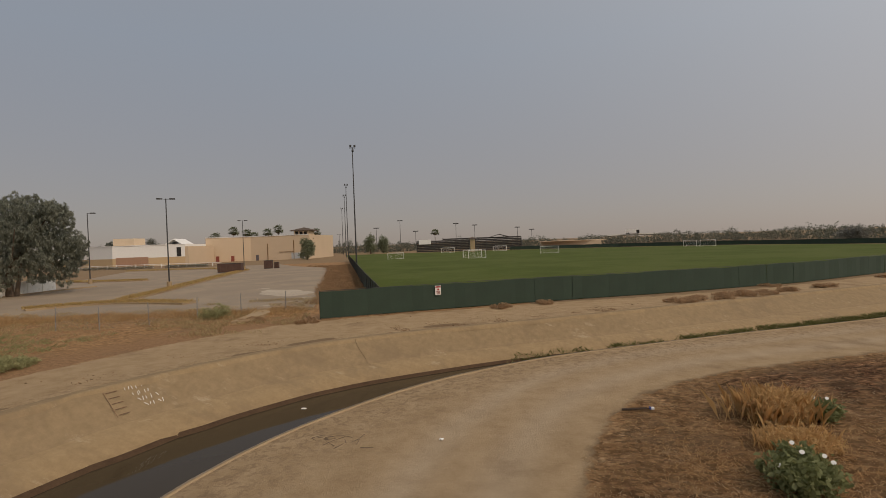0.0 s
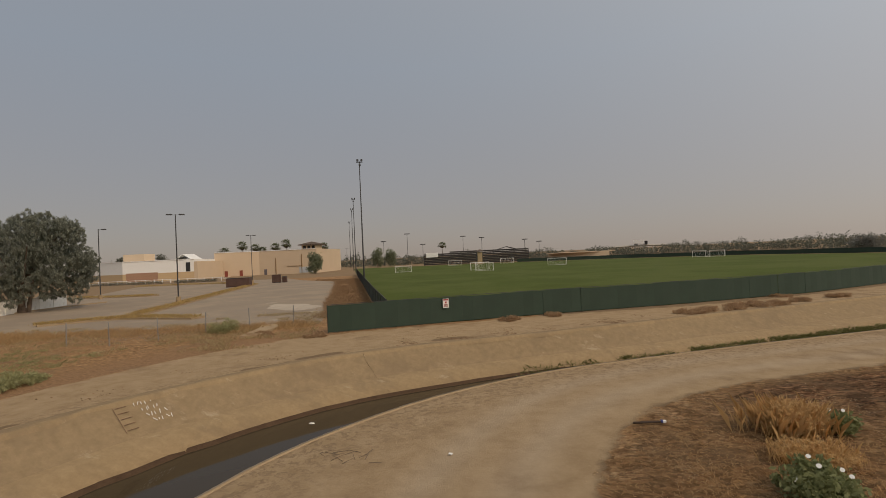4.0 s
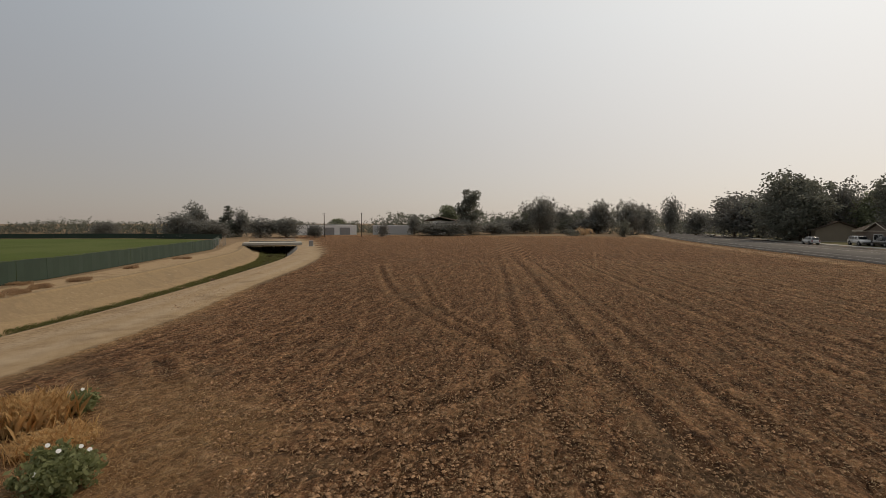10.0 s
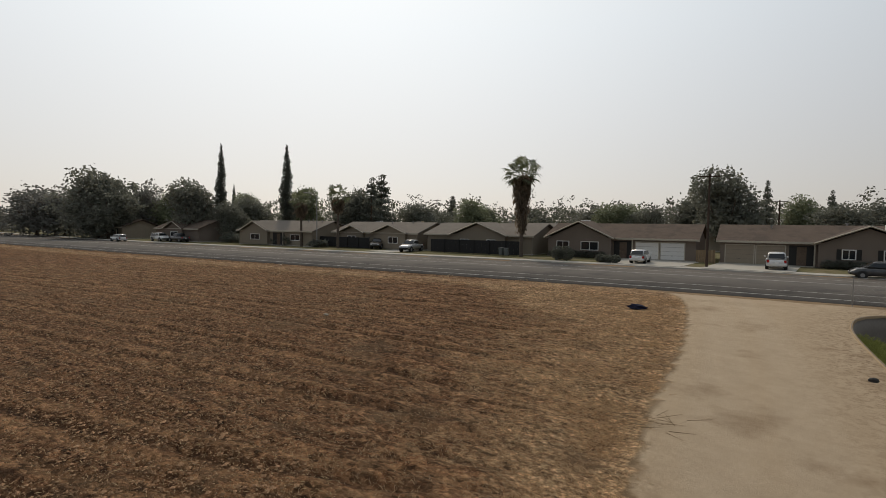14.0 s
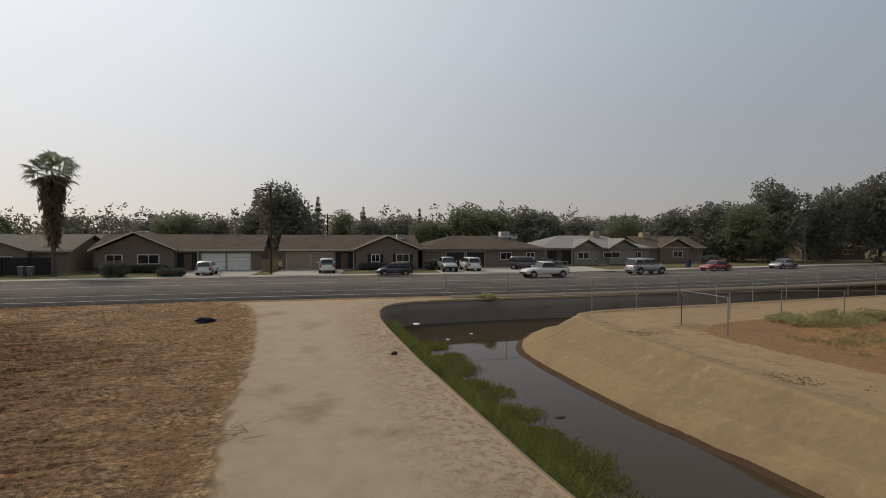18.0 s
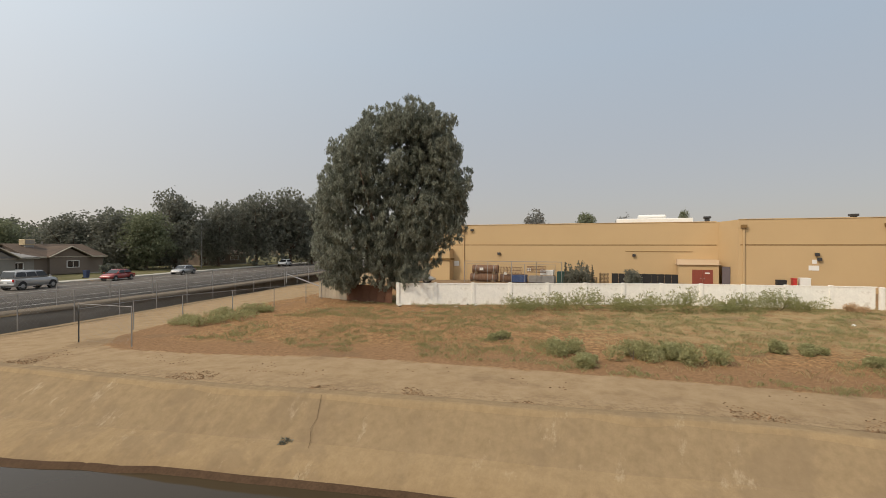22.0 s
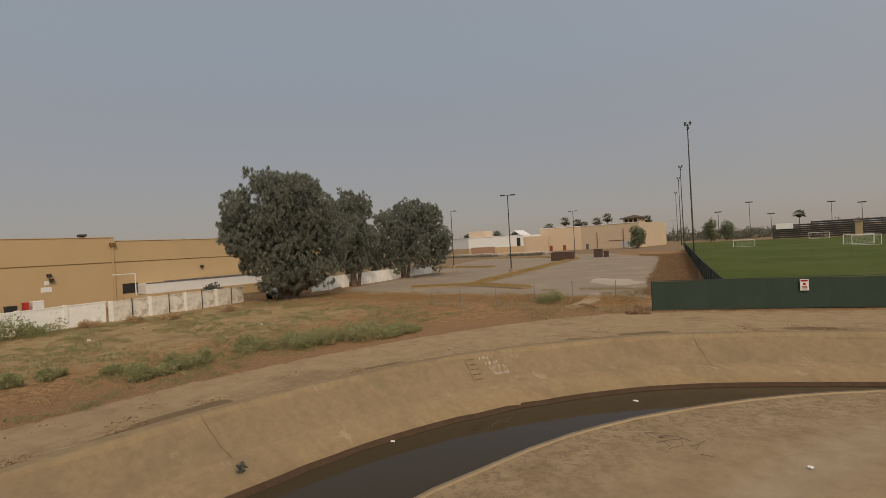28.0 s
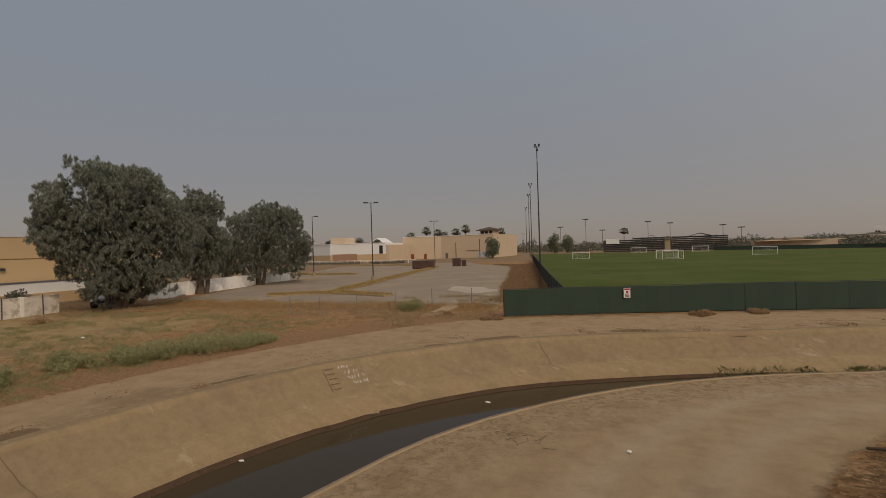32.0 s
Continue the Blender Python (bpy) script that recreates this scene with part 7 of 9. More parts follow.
for k in range(6):
    t = cone_tree("narrow young cypress behind the wall", 200 + k, 3.0 - 0.25 * (k % 3), 0.3, 260, 0.14, M_LEAF_DK, 0.6, name="young_cypress", tiers=8)
    settle(t, -61.5 + 0.15 * k, -7.6 + 0.62 * k)
# roof things
ac = empty("roof_unit", pose(-84, 3.5, 7.5), "white rooftop air handling unit", "air conditioner")
part("housing", boxes((-3, -6, 0, 3, 4.5, 1.3), bevel=0.08), M_WHITE, ac)
part("hood", boxes((-2, -3, 1.3, 2, 1.0, 1.9), bevel=0.2), M_WHITE, ac)
part("duct", boxes((-1, 4.5, 0.0, 1, 7, 0.8), bevel=0.05), M_STEEL, ac)
for y in (8.2, 22.6):
    v = empty("roof_vent", pose(-68, y, 7.5), "small dark rooftop exhaust vent", "vent")
    part("stack", boxes((-0.25, -0.25, 0, 0.25, 0.25, 0.5)), M_DARKSTEEL, v)
    part("cap", boxes((-0.4, -0.4, 0.5, 0.4, 0.4, 0.75), bevel=0.04), M_DARKSTEEL, v)


# ---- grass, weeds and stubble: uncounted growth ----
def blades(rng, pts, h, w, n_each, spread, lean=0.35):
    """Tufts of upright tapering blades at 3D points."""
    P = np.repeat(np.array(pts, float), n_each, 0)
    n = len(P)
    P[:, :2] += rng.normal(size=(n, 2)) * spread
    a = rng.uniform(0, 2 * np.pi, n)
    d = np.stack([np.cos(a), np.sin(a), np.zeros(n)], 1)
    s = np.stack([-np.sin(a), np.cos(a), np.zeros(n)], 1)
    H = h * rng.uniform(0.5, 1.3, n)[:, None]
    tip = P + d * H * lean * rng.uniform(0.3, 1.6, n)[:, None] + np.array([0, 0, 1.0]) * H
    mid = P + d * H * lean * 0.3 + np.array([0, 0, 0.55]) * H
    W = w * rng.uniform(0.7, 1.4, n)[:, None]
    V = np.stack([P - s * W * 0.5, P + s * W * 0.5, mid + s * W * 0.45, tip, mid - s * W * 0.45], 1).reshape(-1, 3)
    i = np.arange(n)[:, None] * 5
    return V, np.concatenate([i + np.array([0, 1, 2, 3, 4])], 0)


grng = np.random.default_rng(77)
tn = np.gradient(NEAR_LIP, axis=0)
tn /= np.linalg.norm(tn, axis=1)[:, None]
nn = np.stack([-tn[:, 1], tn[:, 0]], 1)
# tall grass on the near bank of the canal
pts = []
for i in range(len(NEAR_LIP)):
    x, y = NEAR_LIP[i]
    if -29.5 < y < 3 and x > -7:
        dens = 26 if y < -5 else 12
        edge = 3.7 if y < -8 else 2.4
        for _ in range(dens):
            k = grng.uniform(0.25, edge)
            j = grng.uniform(0, 1)
            p = NEAR_LIP[i] + tn[i] * j + nn[i] * k
            if noise.noise((p[0] * 0.5, p[1] * 0.5, 0)) > -0.25 - 0.25 * (2.4 - k):
                pts.append((p[0], p[1], max(-0.75 * k / 0.9, WATER_Z - 0.02) if k < 2 else WATER_Z - 0.02))
V, F = blades(grng, pts, 0.16, 0.004, 170, 0.26, 0.6)
tagged(pymesh("canal_grass", V, F, M_GRASS), "bright green grass growing in the canal", "grass", kind="stuff")
# low green strip in the narrow stream further along
pts = []
for i in range(len(FAR_LIP)):
    x, y = FAR_LIP[i]
    if 2 < x < 92 and y > 20:
        t0 = np.gradient(FAR_LIP, axis=0)[i]
        t0 = t0 / np.linalg.norm(t0)
        n0 = np.array([t0[1], -t0[0]])
        for _ in range(36):
            k = FOOT[i] * (2.18 + 0.5 * grng.random()) if grng.random() < 0.7 * min(1, (x - 1) / 14) else grng.uniform(2.6 * FOOT[i], 7.4)
            p = FAR_LIP[i] + t0 * grng.uniform(0, 1) + n0 * k
            if noise.noise((p[0] * 0.3, p[1] * 0.3, 7)) > -0.3 or k > 6.0:
                pts.append((p[0], p[1], max(WATER_Z - 0.02, -1.07 - 0.61 * (k / FOOT[i] - 1.68))))
V, F = blades(grng, pts, 0.15, 0.03, 14, 0.22, 0.9)
tagged(pymesh("stream_grass", V, F, leaf_mat("stream_green", (0.135, 0.135, 0.045), (0.28, 0.265, 0.10))), "dull green grass along the narrow stream", "grass", kind="stuff")


def patch(points, h, w, n_each, spread, name, label, material, lean=0.5):
    V, F = blades(grng, points, h, w, n_each, spread, lean)
    return tagged(pymesh(name, V, F, material), label, "weeds", kind="stuff")


# dry stubble over the track edge and tilled field corner
pts = []
while len(pts) < 5200:
    y = grng.uniform(-36, 16)
    x = np.interp(y, TRACK_EDGE[:, 1][:60], TRACK_EDGE[:, 0][:60]) if y < 12 else grng.uniform(4.5, 12)
    k = grng.exponential(2.6)
    if y < -16:
        k *= 1.9
    if noise.noise((x * 0.6 + k, y * 0.6, 3)) > (-0.15 if y < 9 else 0.22):
        pts.append((x + 0.1 + k, y, -0.04))
patch(pts, 0.055, 0.007, 11, 0.22, "dry_stubble", "pale dry straw stubble along the field edge", M_DRYWEED, 1.3)
n = 90000
r = 1.5 + 62 * grng.random(n) ** 1.1
a = grng.uniform(-0.80, 1.05, n)
P = np.stack([r * np.cos(a) + 1.2, np.where(a > 0, r * np.sin(a) * 0.62, r * np.sin(a)), np.full(n, 0.0)], 1)
ex = np.interp(P[:, 1], TRACK_EDGE[:70, 1], TRACK_EDGE[:70, 0])
P = P[(P[:, 0] > ex + 0.3) & (P[:, 1] > -35) & (grng.random(n) < np.clip(1.0 - (P[:, 1] + 1) / 6, 0.22, 1))]
n = len(P)
a = grng.normal(0.15, 0.7, n)
L = (0.014 + 0.036 * grng.random(n) ** 2 + 0.0013 * np.hypot(P[:, 0], P[:, 1]))[:, None]
d = np.stack([np.cos(a), np.sin(a), grng.normal(0, 0.25, n)], 1) * L
s = np.stack([-np.sin(a), np.cos(a), grng.normal(0, 0.5, n)], 1) * (0.0025 + 0.11 * L)
P[:, 2] = 0.015
V = np.stack([P - d, P + s, P + d, P - s], 1).reshape(-1, 3)
tagged(pymesh("straw_litter", V, np.arange(4 * n).reshape(n, 4), leaf_mat("pale_straw", (0.31, 0.205, 0.105), (0.66, 0.475, 0.26), dry=(0.40, 0.27, 0.14))), "chopped straw lying over tilled soil", "straw", kind="stuff")
pts = [(6.2 + 1.9 * grng.normal(), 9.0 + 2.4 * grng.normal(), -0.03) for _ in range(900)]
patch([q for q in pts if q[0] > np.interp(q[1], TRACK_EDGE[:70, 1], TRACK_EDGE[:70, 0]) + 0.3], 0.05, 0.006, 10, 0.2, "orange_stubble", "orange-brown dry straw tufts at the field corner", leaf_mat("orange_straw", (0.50, 0.30, 0.14), (0.80, 0.56, 0.30), dry=(0.55, 0.35, 0.17)), 1.3)
# roadside dry weeds
pts = []
for i in range(0, len(ROAD_MID)):
    e = offset(ROAD_MID, ROAD_HALF + 1.4)[i]
    if 11 < e[0] < 200:
        for _ in range(9):
            pts.append((e[0] + grng.uniform(-2, 2), e[1] + grng.normal() * 0.8, -0.05))
patch(pts, 0.22, 0.03, 8, 0.2, "roadside_weeds", "dry yellow weeds along the road edge", M_DRYWEED, 0.6)

# clods of tilled earth
n = 76000
r = 1.5 + 48 * grng.random(n) ** 1.0
a = grng.uniform(-0.72, 1.05, n)
P = np.stack([r * np.cos(a), r * np.sin(a)], 1)
P = np.stack([P[:, 0] + 1.2, np.where(P[:, 1] > 0, P[:, 1] * 0.62, P[:, 1])], 1)
ex = np.interp(P[:, 1], TRACK_EDGE[:70, 1], TRACK_EDGE[:70, 0])
P = P[(P[:, 0] > ex + 0.5) & (P[:, 1] > -33) & ((np.hypot(P[:, 0] - 6.2, P[:, 1] - 9.6) > 4.8) | (grng.random(n) < 0.8))]
n = len(P)
oct_v = np.array([(1, 0, 0), (-1, 0, 0), (0, 1, 0), (0, -1, 0), (0, 0, 0.55), (0, 0, -0.3)], float)
oct_f = np.array([(0, 2, 4), (2, 1, 4), (1, 3, 4), (3, 0, 4), (2, 0, 5), (1, 2, 5), (3, 1, 5), (0, 3, 5)])
S = (0.014 + 0.046 * grng.random(n) ** 2.4)[:, None, None]
V = oct_v[None] * S * grng.uniform(0.6, 1.5, (n, 6, 1)) + np.concatenate([P, np.full((n, 1), -0.02)], 1)[:, None, :]
F = (np.arange(n)[:, None, None] * 6 + oct_f[None]).reshape(-1, 3)
tagged(pymesh("earth_clods", V.reshape(-1, 3), F, surface("clod_earth", (0.28, 0.165, 0.09), 0.95, 0.3, 1.0, 30.0, 0.4, island=0.55)), "loose brown clods on tilled soil", "clods", kind="stuff")
# crumbs and pebbles on the dusty track
n = 1500
i = grng.integers(95, 175, n)
i = np.clip(i, 0, len(NEAR_LIP) - 1)
P = NEAR_LIP[i] - nn[i] * (0.3 + grng.exponential(1.3, n))[:, None] + tn[i] * grng.uniform(0, 1, n)[:, None]
S = (0.008 + 0.03 * grng.random(n) ** 4)[:, None, None]
V = oct_v[None] * S * grng.uniform(0.6, 1.5, (n, 6, 1)) + np.concatenate([P, np.full((n, 1), 0.005)], 1)[:, None, :]
F = (np.arange(n)[:, None, None] * 6 + oct_f[None]).reshape(-1, 3)
tagged(pymesh("track_crumbs", V.reshape(-1, 3), F, surface("crumb_earth", (0.24, 0.16, 0.095), 0.95, 0.3, 1.0, 30.0, 0.4, island=0.5)), "small crumbs of earth on the track", "gravel", kind="stuff")

# heaps of dry crumbs along the far crest
n = 5200
fi = grng.integers(0, len(FAR_LIP), 60 * n)
fi = fi[(FAR_LIP[fi, 1] > -27) & (FAR_LIP[fi, 1] < 34) & (FAR_LIP[fi, 0] < 20)]
ft = np.gradient(FAR_LIP, axis=0)
ft /= np.linalg.norm(ft, axis=1)[:, None]
P = FAR_LIP[fi] + np.stack([-ft[fi, 1], ft[fi, 0]], 1) * (0.2 + grng.exponential(0.8, len(fi)))[:, None] + ft[fi] * grng.uniform(0, 1, len(fi))[:, None]
keep = np.array([noise.noise((p[0] * 0.55, p[1] * 0.55, 21)) > 0.18 for p in P])
P = P[keep][:n]
n = len(P)
S = (0.010 + 0.04 * grng.random(n) ** 3)[:, None, None]
V = oct_v[None] * S * grng.uniform(0.6, 1.5, (n, 6, 1)) + np.concatenate([P, np.full((n, 1), 0.01)], 1)[:, None, :]
F = (np.arange(n)[:, None, None] * 6 + oct_f[None]).reshape(-1, 3)
tagged(pymesh("crest_crumbs", V.reshape(-1, 3), F, surface("dark_crumb_earth", (0.20, 0.122, 0.066), 0.95, 0.3, 1.0, 30.0, 0.4, island=0.5)), "loose dark crumbs along the bank crest", "gravel", kind="stuff")

# weeds on the far bank lot
M_RUSSET = leaf_mat("russet_weed", (0.32, 0.20, 0.11), (0.54, 0.37, 0.215), dry=(0.36, 0.23, 0.13))
WEEDS = ((-22.2, -3.0, 0.9, 0.7), (-21.9, 0.0, 1.0, 0.9), (-22.7, 1.3, 0.8, 0.7), (-22.1, 2.5, 0.9, 0.85), (-20.4, -1.8, 0.7, 0.5), (-25.5, 5.6, 0.5, 0.6), (-25.6, 7.2, 0.5, 0.5), (-21.8, 9.3, 0.9, 0.8), (-22.0, 11.0, 0.85, 0.8), (-22.6, 14.2, 0.9, 0.7),
         (-21.0, 15.5, 1.1, 0.85), (-20.2, 16.7, 1.2, 0.9), (-19.4, 18.0, 1.2, 0.95), (-18.7, 19.5, 1.1, 0.85), (-18.3, 20.9, 0.9, 0.6), (-24.2, -6.1, 0.6, 0.4), (-23.8, 8.8, 0.5, 0.4), (-15.4, 33.8, 0.9, 1.0), (-23.0, -24.2, 1.3, 0.7), (-25.2, -24.0, 1.4, 0.8), (-28.0, -24.2, 1.2, 0.7), (-8.7, -37.3, 0.9, 0.5))
def weed_bush(x, y, r, h, label, material, n=200, each=9):
    t = empty("weed_bush", pose(x, y, 0), label, "weed bush")
    m = max(3, int(7 * r))
    bl = []
    for _ in range(m):
        q, a = r * 0.75 * math.sqrt(grng.random()), grng.uniform(0, 6.283)
        hh = h * grng.uniform(0.55, 1.1) * (1 - 0.35 * (q / r) ** 2)
        bl.append((q * math.cos(a), q * math.sin(a), hh * 0.5, 0.34 * r * grng.uniform(0.8, 1.2), 0.34 * r * grng.uniform(0.8, 1.2), hh * 0.52))
    V, F = leaves(grng, bl, int(1.3 * n * each), 0.045, 0.0, 2.8, 0.35, clump=6)
    V[:, 2] = np.maximum(V[:, 2], 0.0)
    pymesh("foliage", V, F, material, t)
    bm = bmesh.new()
    for j in range(5):
        b = grng.uniform(0, 6.28)
        rod(bm, (0, 0, -0.03), (math.cos(b) * r * 0.5, math.sin(b) * r * 0.5, h * 0.5), 0.012, 0.004, 5)
    part("stem", bm, M_BARK, t)
    return t


for x, y, r, h in WEEDS:
    weed_bush(x, y, r * 1.2, h * 0.95, "feathery grey-green weed bush on bare soil", M_WEED, 330)
M_WEEDGREEN = leaf_mat("yellow_green_weed", (0.21, 0.225, 0.085), (0.40, 0.405, 0.19), dry=(0.32, 0.28, 0.13))
WALLW = ((-36.2, -7.6), (-37.0, -5.4), (-37.9, -3.2), (-38.6, -1.0), (-38.8, 1.2), (-39.4, 3.4), (-40.6, 5.4), (-41.6, 7.6), (-42.4, 9.8), (-43.2, 11.8))
for i, (x, y) in enumerate(WALLW):
    weed_bush(x, y, 1.75, 1.1 + 0.3 * (i % 3), "green weed clump along the block wall", M_WEEDGREEN, 300)
for x, y in ((-43.6, 14.8), (-42.6, 17.5), (-41.2, 19.5), (-40.5, 24)):
    weed_bush(x, y, 1.0, 0.6, "dry orange weed clump along the wall", M_DRYWEED)
for x, y, r, h in ((3.7, 34.0, 0.7, 0.6), (7.3, 35.6, 0.8, 0.4), (15.9, 34.0, 0.9, 0.5), (17.3, 34.4, 1.0, 0.55), (19.4, 35.2, 1.1, 0.6), (21.2, 35.8, 1.1, 0.7), (22.9, 36.6, 1.0, 0.6), (25.6, 37.8, 0.8, 0.5), (29.7, 39.6, 0.8, 0.5), (26.6, 41.6, 0.8, 0.4), (-8.4, 30.9, 0.7, 0.4), (-12.4, 32.0, 0.8, 0.45), (40, 45.6, 1.0, 0.5), (52, 51.2, 1.0, 0.5)):
    weed_bush(x, y, r * 1.25, h * 0.62, "russet dry tumbleweed by the fence", M_RUSSET)
pts = []
while len(pts) < 3000:
    x, y = grng.uniform(-44, -19), grng.uniform(-22, 30)
    if noise.noise((x * 0.25, y * 0.25, 2)) > -0.1:
        pts.append((x, y, 0.0))
patch(pts, 0.13, 0.006, 24, 0.16, "lot_weeds", "scattered small grey-green weeds", M_WEED, 0.7)
pts = [(grng.uniform(-46, -20), grng.uniform(-22, 34), 0.0) for _ in range(1500)] + [(grng.uniform(-20, -9), grng.uniform(27, 45), 0.0) for _ in range(900)] + [(grng.uniform(-48, -20), grng.uniform(30, 40), 0.0) for _ in range(700)]
patch([p for p in pts if noise.noise((p[0] * 0.3, p[1] * 0.3, 12)) > -0.05], 0.17, 0.009, 16, 0.2, "lot_dry_grass", "scattered dry straw-coloured grass", leaf_mat("tan_straw_grass", (0.40, 0.30, 0.16), (0.62, 0.49, 0.29), dry=(0.46, 0.36, 0.2)), 0.7)

# ---- flowering weeds, tussock, stick and stone by the track ----
M_DATURA = leaf_mat("datura_leaf", (0.165, 0.18, 0.075), (0.36, 0.37, 0.175))
M_PETAL = surface("white_petal", (0.72, 0.70, 0.66), 0.6, 0.04, 20.0, 60.0, 0.0)


def datura(x, y, r, h, flowers):
    t = shrub(x, y, r, h, "green weed with white trumpet flowers", M_DATURA, 2200, 0.085, name="flowering_weed", long=1.5, lobes_n=10)
    for dx, dy, dz in flowers:
        bm = bmesh.new()
        c = Vector((dx, dy, dz))
        rod(bm, c, c + Vector((-0.03, -0.05, 0.06)), 0.010, 0.042, 9)
        f = part("flower", bm, M_PETAL, t, "white trumpet flower")


datura(6.3, 9.0, 0.70, 0.62, ((-0.15, -0.2, 0.66), (0.5, 0.15, 0.42), (0.55, 0.0, 0.36), (-0.5, -0.1, 0.4), (0.05, 0.35, 0.6)))
datura(9.0, 12.2, 0.42, 0.4, ((-0.1, 0.1, 0.44), (0.2, 0.05, 0.42)))
M_TUSSOCK = leaf_mat("orange_dry_grass", (0.52, 0.33, 0.14), (0.78, 0.55, 0.28), dry=(0.56, 0.37, 0.165))
tus = empty("dry_tussock", pose(7.95, 12.3, -0.02), "tall orange-brown dry grass tussock", "grass tussock")
def tussock(t, n, rx, ry, h, material):
    bl = [(grng.normal() * rx * 0.5, grng.normal() * ry * 0.5, h * grng.uniform(0.3, 0.55), rx * 0.6, ry * 0.6, h * grng.uniform(0.3, 0.45)) for _ in range(14)]
    V, F = leaves(grng, bl, n, 0.016, 0.0, 6.5, 0.5, clump=9)
    V[:, 2] = np.maximum(V[:, 2], 0.0)
    tagged(pymesh("dry_grass", V, F, material, t), kind="stuff")
    stems = np.column_stack([grng.normal(size=(n // 12, 2)) * np.array([rx, ry]) * 0.55, np.zeros(n // 12)])
    V, F = blades(grng, stems, h * 0.7, 0.004, 1, 0.01, 0.4)
    tagged(pymesh("stalks", V, F, material, t), kind="stuff")


tussock(tus, 15000, 0.66, 0.6, 0.85, M_TUSSOCK)
tus = empty("dry_tussock", pose(7.35, 10.7, -0.02), "low dry grass round a pale stone", "grass tussock")
tussock(tus, 8000, 0.7, 0.45, 0.45, M_TUSSOCK)
bm = bmesh.new()
bmesh.ops.create_icosphere(bm, subdivisions=3, radius=1.0)
for v in bm.verts:
    v.co = Vector((v.co.x * 0.52, v.co.y * 0.22, max(v.co.z, -0.3) * 0.2)) * (1 + 0.18 * noise.noise(v.co * 1.7))
st = tagged(part("boulder", bm, surface("pale_stone", (0.31, 0.20, 0.095), 0.95, 0.2, 3.0, 25.0, 0.5), smooth=True), "pale buff stone half hidden by dry grass", "stone")
st.matrix_world = pose(7.3, 11.1, 0.06, 0, 0, 8)
stick = empty("stick", pose(5.0, 13.2, 0.03, 0, 0, -6), "dark wooden stick with a blue and white end", "stick")
part("shaft", rods(((-0.45, 0, 0), (0.28, 0.0, 0.02), 0.028, 0.022), ((-0.3, 0.05, 0.0), (0.2, 0.03, 0.03), 0.015), sides=7), M_POLEWOOD, stick)
part("wrapper", boxes((0.28, -0.04, -0.01, 0.37, 0.04, 0.06), bevel=0.015), M_WHITE, stick, "white wrapper")
part("blue_end", boxes((0.24, -0.045, 0.0, 0.285, 0.045, 0.07), bevel=0.01), surface("blue_foil", (0.04, 0.06, 0.25), 0.4, 0.1), stick, "blue foil")
brush = empty("twigs", pose(-2.6, 11.7, 0.02), "scatter of dry brown twigs on the track", "twigs")
for k in range(16):
    a = grng.uniform(0, 6.28)
    p = Vector((grng.normal() * 0.4, grng.normal() * 0.22, 0.01))
    q = p + Vector((math.cos(a) * 0.3, math.sin(a) * 0.3, grng.uniform(0, 0.08)))
    part("twig", rods((p, q, 0.007, 0.003), sides=5), M_BARK, brush)
brush = empty("twigs", pose(3.4, -12.2, 0.02), "dry fallen brush at the edge of the field", "twigs")
for k in range(26):
    a = grng.uniform(0, 6.28)
    p = Vector((grng.normal() * 0.5, grng.normal() * 0.35, 0.01))
    q = p + Vector((math.cos(a) * 0.55, math.sin(a) * 0.4, grng.uniform(0, 0.18)))
    part("twig", rods((p, q, 0.007, 0.003), sides=5), M_WOOD, brush)


def litter(x, y, z, sx, sy, sz, label, material, seed):
    bm = bmesh.new()
    bmesh.ops.create_icosphere(bm, subdivisions=2, radius=1.0)
    for v in bm.verts:
        v.co = Vector((v.co.x * sx, v.co.y * sy, v.co.z * sz)) * (1 + 0.45 * noise.noise(v.co * 1.9 + Vector((seed, 0, 0))))
    o = tagged(part("litter", bm, material), label, "litter")
    o.location = (x, y, z)


for i, (x, y) in enumerate(((-1.3, 23.9), (-0.7, 24.3), (-0.2, 24.6))):
    litter(x, y, WATER_Z + 0.03, 0.26, 0.12, 0.07, "white plastic litter at the water's edge", M_WHITE, i)
litter(-0.2, 11.7, 0.02, 0.05, 0.04, 0.025, "small white scrap on the track", M_WHITE, 5)
litter(-11.2, 12.0, WATER_Z, 0.1, 0.06, 0.03, "white cup floating in the canal", M_WHITE, 6)
litter(-5.6, 19.4, WATER_Z, 0.1, 0.06, 0.03, "white scrap floating in the canal", M_WHITE, 7)
litter(-2.9, -32.2, -0.95, 0.24, 0.3, 0.06, "pale dumped sheet on the canal bank", M_WHITE, 8)
litter(-4.6, -30.2, WATER_Z + 0.03, 0.14, 0.1, 0.05, "white bag at the water's edge", M_WHITE, 9)
litter(-6.4, -31.8, WATER_Z + 0.03, 0.13, 0.07, 0.03, "white scrap at the water's edge", M_WHITE, 10)
litter(-6.5, -16.6, WATER_Z, 0.2, 0.12, 0.05, "dark scrap floating in the canal", M_DARK, 11)
litter(8.9, -28.9, 0.08, 0.5, 0.3, 0.16, "dark blue bundle of cloth on dry grass", surface("navy_cloth", (0.018, 0.02, 0.04), 0.9, 0.3), 12)
litter(-0.9, -19.8, 0.05, 0.12, 0.1, 0.08, "dark lump on the track edge", M_DARK, 13)
for i, (x, y) in enumerate(((-40.6, -13.5), (-40.0, -15.0), (-33, -14), (-36, 12), (-38, 16), (-30, 20), (27, -37.5), (47, -31.5), (20, -16))):
    litter(x, y, 0.03, 0.16, 0.1, 0.06, "pale scrap lying on bare ground", M_WHITE if i % 2 else M_GREYWOOD, 20 + i)

